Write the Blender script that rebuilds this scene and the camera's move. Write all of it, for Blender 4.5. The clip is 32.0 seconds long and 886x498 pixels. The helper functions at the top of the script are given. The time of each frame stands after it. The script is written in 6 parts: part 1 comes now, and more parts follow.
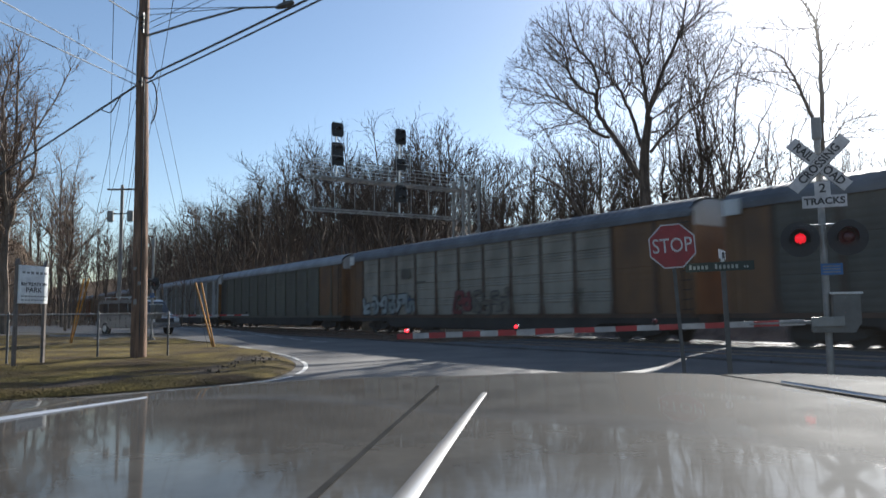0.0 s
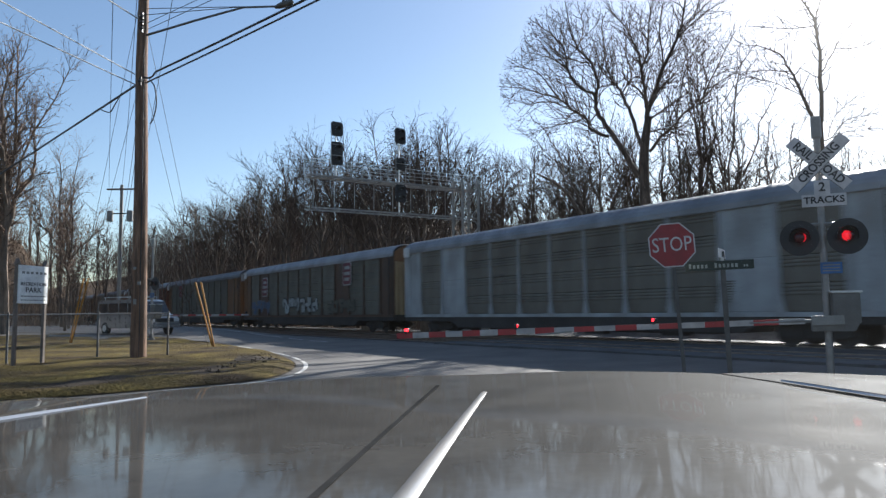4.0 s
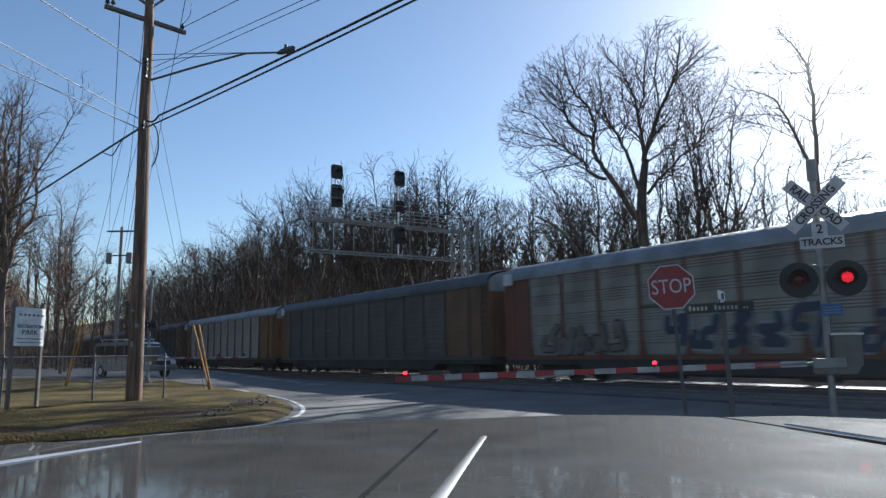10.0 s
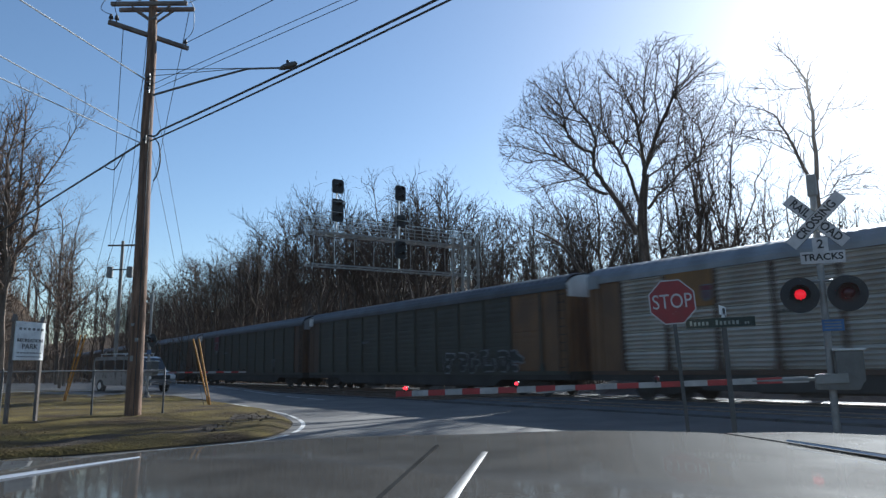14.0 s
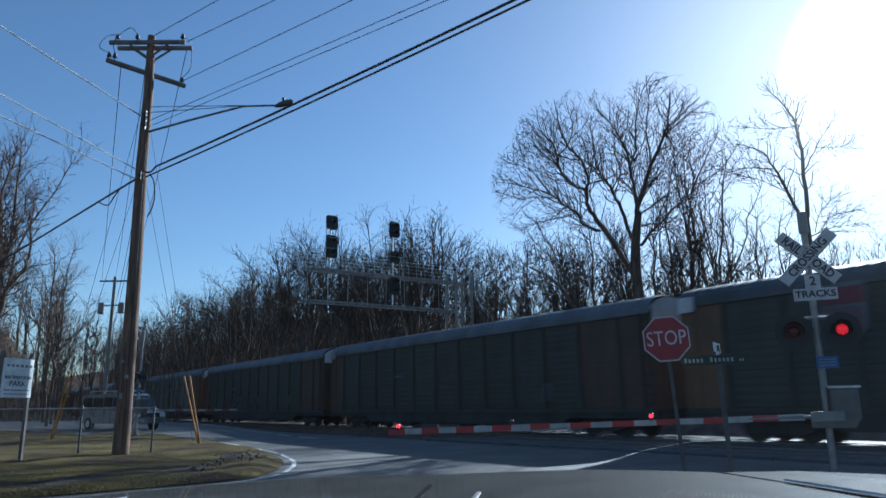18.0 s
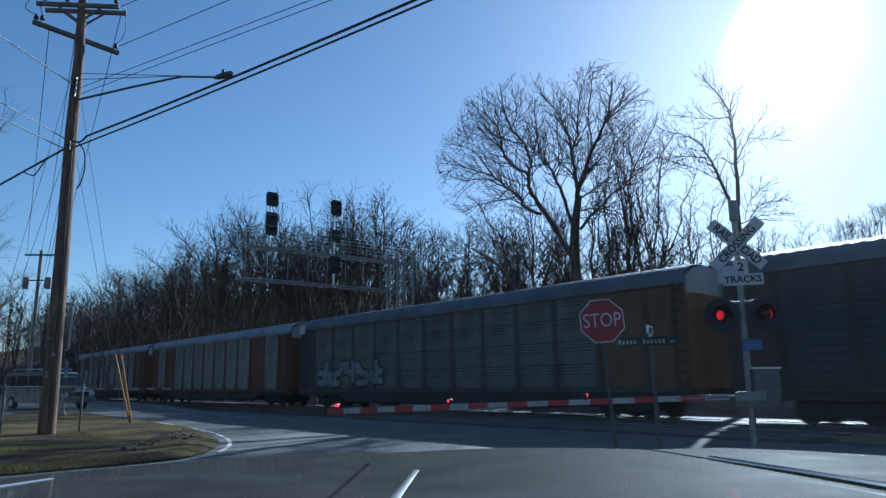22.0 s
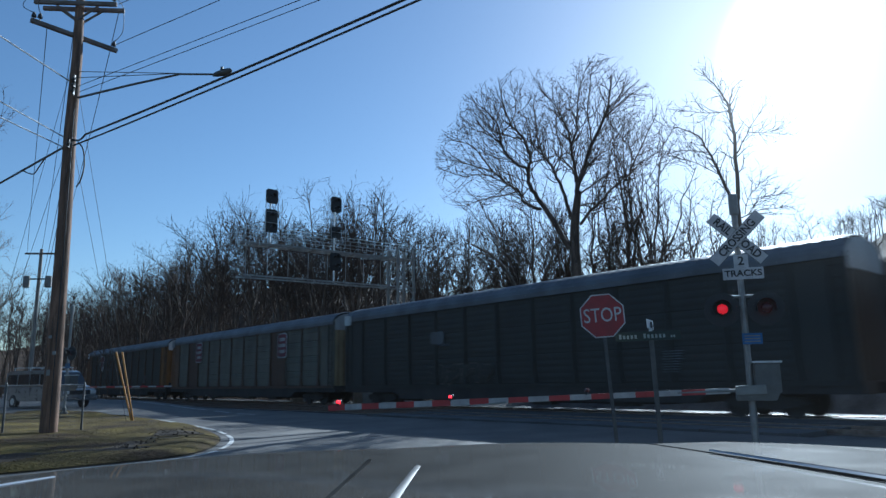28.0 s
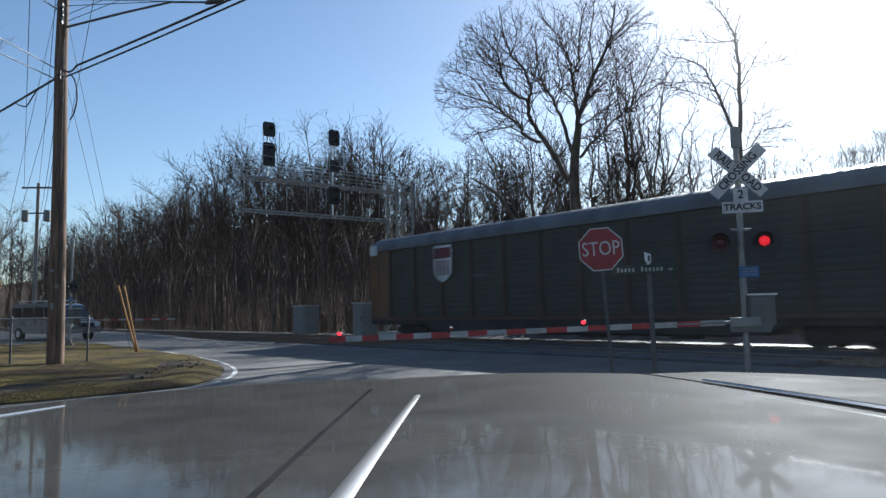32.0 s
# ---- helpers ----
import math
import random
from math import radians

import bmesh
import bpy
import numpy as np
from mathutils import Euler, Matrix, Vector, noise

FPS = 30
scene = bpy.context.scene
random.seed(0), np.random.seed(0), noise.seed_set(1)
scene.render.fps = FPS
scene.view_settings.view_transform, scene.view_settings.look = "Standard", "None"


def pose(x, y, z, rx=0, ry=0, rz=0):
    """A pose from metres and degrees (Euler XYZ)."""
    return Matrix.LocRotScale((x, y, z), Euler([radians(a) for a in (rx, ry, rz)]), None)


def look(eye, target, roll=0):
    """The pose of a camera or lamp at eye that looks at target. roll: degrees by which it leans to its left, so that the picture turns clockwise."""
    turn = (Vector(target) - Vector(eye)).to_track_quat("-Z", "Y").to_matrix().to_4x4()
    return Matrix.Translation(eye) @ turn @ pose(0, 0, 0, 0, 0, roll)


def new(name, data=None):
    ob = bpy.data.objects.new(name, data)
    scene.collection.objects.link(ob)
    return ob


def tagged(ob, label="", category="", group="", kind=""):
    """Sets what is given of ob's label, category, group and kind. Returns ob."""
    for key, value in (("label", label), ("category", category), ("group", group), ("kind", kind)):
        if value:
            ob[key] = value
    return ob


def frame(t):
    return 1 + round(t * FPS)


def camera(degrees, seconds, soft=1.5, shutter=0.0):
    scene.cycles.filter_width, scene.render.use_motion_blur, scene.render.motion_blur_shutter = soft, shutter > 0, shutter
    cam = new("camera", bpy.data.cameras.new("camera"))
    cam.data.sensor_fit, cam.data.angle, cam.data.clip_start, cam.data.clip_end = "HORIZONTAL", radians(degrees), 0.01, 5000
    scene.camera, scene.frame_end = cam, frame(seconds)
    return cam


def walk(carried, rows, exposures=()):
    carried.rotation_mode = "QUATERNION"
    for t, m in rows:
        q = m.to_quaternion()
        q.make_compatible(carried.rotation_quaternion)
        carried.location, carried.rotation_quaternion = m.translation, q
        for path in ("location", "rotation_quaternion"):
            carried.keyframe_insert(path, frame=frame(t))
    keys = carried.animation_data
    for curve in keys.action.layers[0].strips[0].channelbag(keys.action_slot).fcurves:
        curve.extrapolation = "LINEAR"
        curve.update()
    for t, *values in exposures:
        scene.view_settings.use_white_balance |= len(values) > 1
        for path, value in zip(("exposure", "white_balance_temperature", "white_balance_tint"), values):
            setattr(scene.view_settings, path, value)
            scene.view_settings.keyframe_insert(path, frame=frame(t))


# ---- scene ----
import itertools

# ------------------------------------------------------------ camera
EYE = (0.0, 0.0, 1.45)
cam = camera(65.0, 32.0, soft=1.4, shutter=0.5)
TURNS = [  # seconds, yaw, pitch, roll
    (0.0, -0.01, 5.17, 0.63),
    (0.5, -0.03, 3.16, 0.65),
    (1.0, -0.04, 3.99, 0.71),
    (1.5, -0.04, 2.48, 0.7),
    (2.0, -0.05, 4.78, 0.72),
    (2.5, -0.02, 5.43, 0.72),
    (4.5, -0.03, 5.06, 0.72),
    (5.0, -0.09, 7.32, 0.64),
    (5.5, -0.11, 7.22, 0.65),
    (6.0, -0.11, 7.37, 0.62),
    (6.5, -0.09, 8.74, 0.66),
    (7.0, -0.1, 6.68, 0.71),
    (7.5, -0.09, 7.4, 0.63),
    (8.0, -0.1, 8.62, 0.59),
    (8.5, -0.09, 8.56, 0.64),
    (9.0, -0.1, 8.7, 0.7),
    (9.5, -0.12, 8.42, 0.64),
    (10.0, -0.1, 8.57, 0.73),
    (10.5, -0.08, 8.41, 0.71),
    (11.0, -0.09, 9.44, 0.64),
    (11.5, -0.09, 8.45, 0.65),
    (12.0, -0.09, 7.63, 0.58),
    (12.5, -0.09, 8.52, 0.64),
    (13.0, -0.09, 8.87, 0.62),
    (13.5, -0.09, 8.21, 0.69),
    (14.0, -0.06, 9.77, 0.64),
    (14.5, -0.07, 9.37, 0.63),
    (16.5, -0.62, 7.96, 0.67),
    (17.0, -0.57, 12.57, 0.64),
    (17.5, -0.56, 15.36, 0.6),
    (18.0, -0.58, 12.75, 0.63),
    (18.5, -0.63, 11.73, 0.56),
    (19.0, -1.09, 12.32, 0.65),
    (19.5, -1.09, 16.54, 0.45),
    (20.0, -3.88, 13.64, 0.45),
    (20.5, -5.41, 13.75, 0.59),
    (21.0, -5.44, 13.34, 0.47),
    (21.5, -5.45, 12.13, 0.52),
    (22.0, -5.47, 11.08, 0.5),
    (22.5, -5.44, 11.11, 0.61),
    (23.0, -5.45, 10.1, 0.62),
    (23.5, -5.49, 9.24, 0.59),
    (24.0, -5.48, 9.4, 0.63),
    (24.5, -5.48, 8.96, 0.59),
    (25.0, -5.48, 9.06, 0.6),
    (25.5, -5.48, 9.34, 0.6),
    (27.5, -5.37, 10.33, 0.88),
    (28.0, -5.39, 10.75, 0.87),
    (28.5, -5.36, 11.72, 0.89),
    (29.0, -5.36, 10.67, 0.93),
    (29.5, -5.36, 9.79, 0.9),
    (30.0, -5.39, 7.9, 0.98),
    (30.5, -5.42, 7.93, 0.94),
    (31.0, -5.45, 5.75, 0.93),
    (31.5, -5.45, 6.03, 1.03),
    (32.0, -5.46, 5.3, 0.94),
]
EXPOSURES = [(0, 1.25, 6050, 9), (2.5, 1.33, 6050, 9), (5, 1.23, 5950, 9), (9, 1.08, 5700, 8), (14.5, 1.05, 5550, 6), (17, 0.89, 5350, 4), (18, 0.73, 4900, 2), (19, 0.91, 5100, 3),
             (20, 0.59, 4650, 1), (21, 0.55, 4650, 1), (25.5, 0.77, 5000, 1), (28, 0.73, 4900, 1), (30, 0.85, 5050, 2), (32, 1.03, 5600, 6)]
walk(cam, [(t, pose(*EYE, 90 + p, r, y)) for t, y, p, r in TURNS], EXPOSURES)

# ------------------------------------------------------------ light
SUN_AZ, SUN_EL = 33.0, 25.5
world = bpy.data.worlds.new("world")
scene.world = world
world.use_nodes = True
wn = world.node_tree.nodes
sky = wn.new("ShaderNodeTexSky")
sky.sky_type, sky.sun_disc = "NISHITA", False
sky.sun_elevation, sky.sun_rotation = radians(SUN_EL), radians(SUN_AZ)
sky.air_density, sky.dust_density, sky.ozone_density, sky.altitude = 1.0, 0.45, 1.2, 50
wn["Background"].inputs["Strength"].default_value = 0.06
world.node_tree.links.new(sky.outputs[0], wn["Background"].inputs[0])
sun = new("sun", bpy.data.lights.new("sun", "SUN"))
sun.data.energy, sun.data.angle, sun.data.color = 5.0, radians(0.55), (1.0, 0.94, 0.85)
sa, se = radians(SUN_AZ), radians(SUN_EL)
SUN_DIR = Vector((math.sin(sa) * math.cos(se), math.cos(sa) * math.cos(se), math.sin(se)))
sun.matrix_world = look(SUN_DIR * 300, (0, 0, 0))

# ------------------------------------------------------------ materials
def mat(name, col, rough=0.6, metal=0.0, var=0.25, scale=2.0, fine=30.0, bump=0.15, dist=0.01,
        coat=0.0, tint=None, stretch=(1, 1, 1), rand=0.0, spec=0.5):
    """A painted, worn or natural surface: colour broken up at two scales, with fine relief."""
    m = bpy.data.materials.new(name)
    m.use_nodes = True
    nt = m.node_tree
    n, l = nt.nodes, nt.links
    b = n["Principled BSDF"]
    tc = n.new("ShaderNodeTexCoord")
    mp = n.new("ShaderNodeMapping")
    mp.inputs["Scale"].default_value = stretch
    l.new(tc.outputs["Object"], mp.inputs["Vector"])
    big, small = n.new("ShaderNodeTexNoise"), n.new("ShaderNodeTexNoise")
    big.inputs["Scale"].default_value, big.inputs["Detail"].default_value = scale, 5
    small.inputs["Scale"].default_value, small.inputs["Detail"].default_value = fine, 4
    for k in (big, small):
        l.new(mp.outputs[0], k.inputs["Vector"])
    mx = n.new("ShaderNodeMix")
    mx.data_type = "RGBA"
    other = tint or tuple(c * (1 - var) for c in col)
    light = tuple(min(1, c * (1 + var)) for c in col)
    mx.inputs[6].default_value, mx.inputs[7].default_value = (*other, 1), (*light, 1)
    ramp = n.new("ShaderNodeValToRGB")
    ramp.color_ramp.elements[0].position, ramp.color_ramp.elements[1].position = 0.35, 0.68
    l.new(big.outputs["Fac"], ramp.inputs[0])
    l.new(ramp.outputs[0], mx.inputs[0])
    mul = n.new("ShaderNodeMix")
    mul.data_type, mul.blend_type = "RGBA", "MULTIPLY"
    mul.inputs[0].default_value = min(1.0, var * 1.6)
    l.new(mx.outputs[2], mul.inputs[6])
    l.new(small.outputs["Fac"], mul.inputs[7])
    br = n.new("ShaderNodeBrightContrast")
    br.inputs["Bright"].default_value = 0.0
    hs = n.new("ShaderNodeHueSaturation")
    hs.inputs["Value"].default_value = 1.0 + 0.45 * min(1.0, var * 1.6)
    l.new(mul.outputs[2], hs.inputs["Color"])
    if rand:
        oi = n.new("ShaderNodeObjectInfo")
        mr = n.new("ShaderNodeMapRange")
        mr.inputs[3].default_value, mr.inputs[4].default_value = 1 - rand, 1 + rand
        l.new(oi.outputs["Random"], mr.inputs[0])
        ml = n.new("ShaderNodeMath")
        ml.operation = "MULTIPLY"
        ml.inputs[1].default_value = 1.0 + 0.45 * min(1.0, var * 1.6)
        l.new(mr.outputs[0], ml.inputs[0])
        l.new(ml.outputs[0], hs.inputs["Value"])
    n.remove(br)
    l.new(hs.outputs[0], b.inputs["Base Color"])
    rr = n.new("ShaderNodeMapRange")
    rr.inputs[3].default_value, rr.inputs[4].default_value = max(0.03, rough - 0.12), min(1, rough + 0.12)
    l.new(big.outputs["Fac"], rr.inputs[0])
    l.new(rr.outputs[0], b.inputs["Roughness"])
    b.inputs["Metallic"].default_value = metal
    b.inputs["Coat Weight"].default_value = coat
    b.inputs["Specular IOR Level"].default_value = spec
    if bump:
        bp = n.new("ShaderNodeBump")
        bp.inputs["Strength"].default_value, bp.inputs["Distance"].default_value = bump, dist
        l.new(small.outputs["Fac"], bp.inputs["Height"])
        l.new(bp.outputs[0], b.inputs["Normal"])
    return m


def glow(name, col, strength):
    m = bpy.data.materials.new(name)
    m.use_nodes = True
    b = m.node_tree.nodes["Principled BSDF"]
    b.inputs["Base Color"].default_value = (*col, 1)
    b.inputs["Emission Color"].default_value = (*col, 1)
    b.inputs["Emission Strength"].default_value = strength
    b.inputs["Roughness"].default_value = 0.25
    return m


def glass(name, col, rough=0.03):
    m = bpy.data.materials.new(name)
    m.use_nodes = True
    b = m.node_tree.nodes["Principled BSDF"]
    b.inputs["Base Color"].default_value = (*col, 1)
    b.inputs["Roughness"].default_value = rough
    b.inputs["Transmission Weight"].default_value = 0.6
    return m


ASPHALT = mat("asphalt", (0.122, 0.110, 0.097), 0.72, var=0.38, scale=0.55, fine=26, bump=0.7, dist=0.012, spec=0.45)
LINE = mat("road_paint", (0.55, 0.535, 0.50), 0.7, var=0.25, scale=5, fine=60, bump=0.3)
GRASS = mat("winter_grass", (0.110, 0.082, 0.022), 0.95, var=0.5, scale=0.55, fine=14, bump=1.0, dist=0.07, tint=(0.046, 0.029, 0.014), spec=0.1)
GRASSBLADE = mat("dry_grass_blade", (0.115, 0.088, 0.024), 0.95, var=0.45, scale=0.9, fine=18, bump=0.0, tint=(0.062, 0.042, 0.018), spec=0.1)
SOIL = mat("leaf_litter", (0.07, 0.048, 0.032), 0.95, var=0.45, scale=0.4, fine=9, bump=0.9, dist=0.06, spec=0.1)
DIRT = mat("bare_dirt", (0.060, 0.047, 0.035), 0.95, var=0.4, scale=1.5, fine=16, bump=1.0, dist=0.05, spec=0.1)
BALLAST = mat("ballast", (0.15, 0.142, 0.132), 0.95, var=0.4, scale=1.2, fine=26, bump=1.0, dist=0.05)
CONCRETE = mat("kerb_concrete", (0.42, 0.41, 0.38), 0.85, var=0.25, scale=2, fine=40, bump=0.3)
TIMBER = mat("tie_timber", (0.07, 0.055, 0.045), 0.9, var=0.35, scale=4, fine=40, bump=0.5, rand=0.2)
RAIL = mat("rail_steel", (0.30, 0.24, 0.20), 0.35, metal=0.9, var=0.25, scale=6, fine=50, bump=0.1)
BARK = mat("bark", (0.135, 0.100, 0.076), 0.95, var=0.4, scale=2.5, fine=16, bump=0.9, dist=0.03, stretch=(1, 1, 0.35), rand=0.25, spec=0.2)
TWIG = mat("twig", (0.068, 0.047, 0.036), 0.9, var=0.3, scale=1.0, fine=8, bump=0.0, rand=0.25, spec=0.2)
# lighter copies of twig and bark: sunlight put into the park trees' colour
LITTWIG = mat("lit_twig", (0.15, 0.105, 0.078), 0.9, var=0.3, scale=1.0, fine=8, bump=0.0, rand=0.2, spec=0.2)
LITBARK = mat("lit_bark", (0.15, 0.115, 0.088), 0.95, var=0.4, scale=2.5, fine=16, bump=0.9, dist=0.03, stretch=(1, 1, 0.35), rand=0.2, spec=0.2)
BRUSH = mat("dry_brush", (0.125, 0.088, 0.062), 0.95, var=0.35, scale=0.3, fine=8, bump=0.0, spec=0.1)
GREYWOOD = mat("greyed_pole_wood", (0.30, 0.27, 0.235), 0.9, var=0.3, scale=3, fine=30, bump=0.4, stretch=(6, 6, 0.5))
MASTSTEEL = mat("mast_steel", (0.24, 0.235, 0.225), 0.5, metal=0.5, var=0.18, scale=5, fine=40, bump=0.08)
POLEWOOD = mat("pole_wood", (0.19, 0.112, 0.07), 0.9, var=0.5, scale=2.2, fine=24, bump=0.6, dist=0.01, stretch=(6, 6, 0.5))
ARMWOOD = mat("crossarm_wood", (0.17, 0.14, 0.12), 0.9, var=0.3, scale=3, fine=30, bump=0.4)
GALV = mat("galvanised_steel", (0.55, 0.56, 0.56), 0.45, metal=0.75, var=0.15, scale=5, fine=40, bump=0.08)
DULLSTEEL = mat("dull_steel", (0.10, 0.10, 0.097), 0.6, metal=0.5, var=0.25, scale=5, fine=40, bump=0.1)
BLACK = mat("black_paint", (0.018, 0.018, 0.019), 0.55, var=0.3, scale=4, fine=40, bump=0.05)
WIRE = mat("cable_rubber", (0.02, 0.02, 0.022), 0.6, var=0.2, scale=4, fine=30, bump=0.0)
ALUWIRE = mat("bare_wire", (0.62, 0.63, 0.64), 0.5, metal=0.3, var=0.15, scale=4, fine=30, bump=0.0)
SIGNWHITE = mat("sign_white", (0.80, 0.80, 0.78), 0.5, var=0.12, scale=6, fine=40, bump=0.05)
SIGNRED = mat("sign_red", (0.24, 0.014, 0.019), 0.45, var=0.12, scale=6, fine=40, bump=0.05)
SIGNGREEN = mat("sign_green", (0.004, 0.017, 0.012), 0.5, var=0.15, scale=6, fine=40, bump=0.05)
SIGNBLUE = mat("sign_blue", (0.03, 0.11, 0.27), 0.5, var=0.15, scale=6, fine=40, bump=0.05)
SIGNBLACK = mat("sign_black", (0.015, 0.015, 0.016), 0.5, var=0.1, scale=6, fine=40, bump=0.0)
YELLOW = mat("guard_yellow", (0.50, 0.215, 0.02), 0.55, var=0.2, scale=5, fine=30, bump=0.05)
GATEWHITE = mat("gate_white", (0.37, 0.355, 0.34), 0.5, var=0.2, scale=3, fine=40, bump=0.05)
GATERED = mat("gate_red", (0.34, 0.03, 0.03), 0.5, var=0.2, scale=3, fine=40, bump=0.05)
REDLAMP = glow("lit_red_lamp", (1.0, 0.02, 0.03), 1.8)
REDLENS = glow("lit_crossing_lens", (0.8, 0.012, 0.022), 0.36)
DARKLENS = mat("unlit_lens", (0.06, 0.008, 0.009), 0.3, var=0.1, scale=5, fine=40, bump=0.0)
MACHINE = mat("machine_paint", (0.13, 0.13, 0.122), 0.55, metal=0.2, var=0.2, scale=3, fine=40, bump=0.05)
BLADEWHITE = mat("weathered_sign_white", (0.50, 0.48, 0.47), 0.55, var=0.15, scale=5, fine=40, bump=0.05)
CABINET = mat("cabinet_paint", (0.22, 0.22, 0.205), 0.55, metal=0.2, var=0.18, scale=3, fine=40, bump=0.05)
VANPAINT = mat("van_paint", (0.20, 0.205, 0.205), 0.3, metal=0.3, var=0.1, scale=3, fine=40, bump=0.0, coat=0.5)
TYRE = mat("tyre_rubber", (0.02, 0.02, 0.02), 0.85, var=0.3, scale=6, fine=40, bump=0.3)
DARKGLASS = mat("dark_glass", (0.02, 0.025, 0.03), 0.08, var=0.1, scale=2, fine=20, bump=0.0)
LAMPGLASS = mat("lamp_glass", (0.6, 0.6, 0.58), 0.15, var=0.1, scale=8, fine=40, bump=0.0)


# ------------------------------------------------------------ mesh helpers
def geo():
    return ([], [])


def add(g, verts, faces):
    k = len(g[0])
    g[0].extend(tuple(v) for v in verts)
    g[1].extend(tuple(i + k for i in f) for f in faces)


BOXF = [(0, 3, 2, 1), (4, 5, 6, 7), (0, 1, 5, 4), (1, 2, 6, 5), (2, 3, 7, 6), (3, 0, 4, 7)]


def box(g, c, s, m=None):
    """A box by its centre and its size."""
    x, y, z = (a / 2 for a in s)
    vs = [Vector((sx * x, sy * y, sz * z)) for sz in (-1, 1) for sx, sy in ((-1, -1), (1, -1), (1, 1), (-1, 1))]
    add(g, [(m @ v if m else v) + Vector(c) for v in vs], BOXF)


def tube(g, pts, radii, n=6, caps=True):
    """A tapered tube along points."""
    pts = [Vector(p) for p in pts]
    k = len(g[0])
    up = None
    for i, p in enumerate(pts):
        d = (pts[min(i + 1, len(pts) - 1)] - pts[max(i - 1, 0)])
        d = d.normalized() if d.length > 1e-9 else Vector((0, 0, 1))
        if up is None:
            up = d.orthogonal().normalized()
        else:
            up = (up - d * up.dot(d))
            up = up.normalized() if up.length > 1e-6 else d.orthogonal().normalized()
        side = d.cross(up)
        r = radii[i] if isinstance(radii, (list, tuple)) else radii
        for j in range(n):
            a = 2 * math.pi * j / n
            g[0].append(tuple(p + (up * math.cos(a) + side * math.sin(a)) * r))
    for i in range(len(pts) - 1):
        for j in range(n):
            a, b = k + i * n + j, k + i * n + (j + 1) % n
            g[1].append((a, b, b + n, a + n))
    if caps:
        g[1].append(tuple(k + j for j in reversed(range(n))))
        g[1].append(tuple(k + (len(pts) - 1) * n + j for j in range(n)))


def spike(g, pts, radii, n=3):
    """A tapered tube that ends in a point."""
    tube(g, pts[:-1], radii[:-1], n, caps=False)
    k = len(g[0])
    g[0].append(tuple(pts[-1]))
    for j in range(n):
        g[1].append((k - n + j, k - n + (j + 1) % n, k))


def prism(g, outline, y0, y1):
    """An outline in x and z pushed out along y."""
    n = len(outline)
    add(g, [(x, y0, z) for x, z in outline] + [(x, y1, z) for x, z in outline],
        [tuple(range(n)), tuple(reversed(range(n, 2 * n)))] + [(i, i + n, (i + 1) % n + n, (i + 1) % n) for i in range(n)])


def disc(g, c, r, n=24, depth=0.02, axis="y"):
    p = Vector(c)
    d = {"x": Vector((1, 0, 0)), "y": Vector((0, 1, 0)), "z": Vector((0, 0, 1))}[axis] * depth / 2
    tube(g, [p - d, p + d], r, n)


def mesh_of(name, g, material, smooth=False, bevel=0.0):
    me = bpy.data.meshes.new(name)
    me.from_pydata(g[0], [], g[1])
    if bevel:
        bm = bmesh.new()
        bm.from_mesh(me)
        bmesh.ops.recalc_face_normals(bm, faces=bm.faces)
        bmesh.ops.bevel(bm, geom=[e for e in bm.edges if len(e.link_faces) == 2 and e.calc_face_angle(0) > 0.6],
                        offset=bevel, segments=2, affect="EDGES", clamp_overlap=True)
        bm.to_mesh(me)
        bm.free()
    me.materials.append(material)
    if smooth:
        me.shade_smooth()
        me.set_sharp_from_angle(angle=radians(40))
    me.update()
    return me


def part(name, g, material, parent, label="", smooth=False, bevel=0.0, m=None):
    """Links geometry, or a finished mesh, as one part under a thing."""
    me = g if isinstance(g, bpy.types.Mesh) else mesh_of(name, g, material, smooth, bevel)
    ob = new(name, me)
    ob.parent = parent
    if m is not None:
        ob.matrix_basis = m
    if label:
        ob["label"] = label
    return ob


def thing(name, m, label, category, group="", kind=""):
    ob = new(name)
    ob.matrix_basis = m
    ob.empty_display_size = 0.2
    return tagged(ob, label, category, group, kind)


def solid(name, g, material, label, category, group="", kind="", smooth=False, bevel=0.0, m=None):
    ob = new(name, mesh_of(name, g, material, smooth, bevel))
    if m is not None:
        ob.matrix_basis = m
    return tagged(ob, label, category, group, kind)


def text_mesh(body, size, depth=0.004, bold=0.0):
    cu = bpy.data.curves.new("lettering", "FONT")
    cu.body, cu.size, cu.extrude = body, size, depth
    cu.align_x, cu.align_y = "CENTER", "CENTER"
    cu.resolution_u = 3
    cu.offset = bold
    ob = bpy.data.objects.new("lettering", cu)
    scene.collection.objects.link(ob)
    bpy.context.view_layer.update()
    me = bpy.data.meshes.new_from_object(ob.evaluated_get(bpy.context.evaluated_depsgraph_get()))
    bpy.data.objects.remove(ob)
    return me


def lettering(body, size, material, parent, m, name="lettering", sx=1.0, bold=0.0):
    """Raised letters that stand upright in x and z and face -y."""
    me = text_mesh(body, size, bold=bold)
    me.materials.clear()
    me.materials.append(material)
    me.transform(Matrix.Rotation(radians(90), 4, "X"))
    me.transform(Matrix.Diagonal((sx, 1, 1, 1)))
    return part(name, me, material, parent, m=m)


def ease(a, b, x):
    t = min(1.0, max(0.0, (x - a) / (b - a)))
    return t * t * (3 - 2 * t)


# ------------------------------------------------------------ plan: the railway's own axes
TRACK_YAW = -55.15            # along the rails, the way the train runs
DS = Vector((-0.5714, 0.8207, 0))   # up the line, against the train
DN = Vector((0.8207, 0.5714, 0))    # across the line, away from the eye
NEAR, FAR = 19.4, 23.7


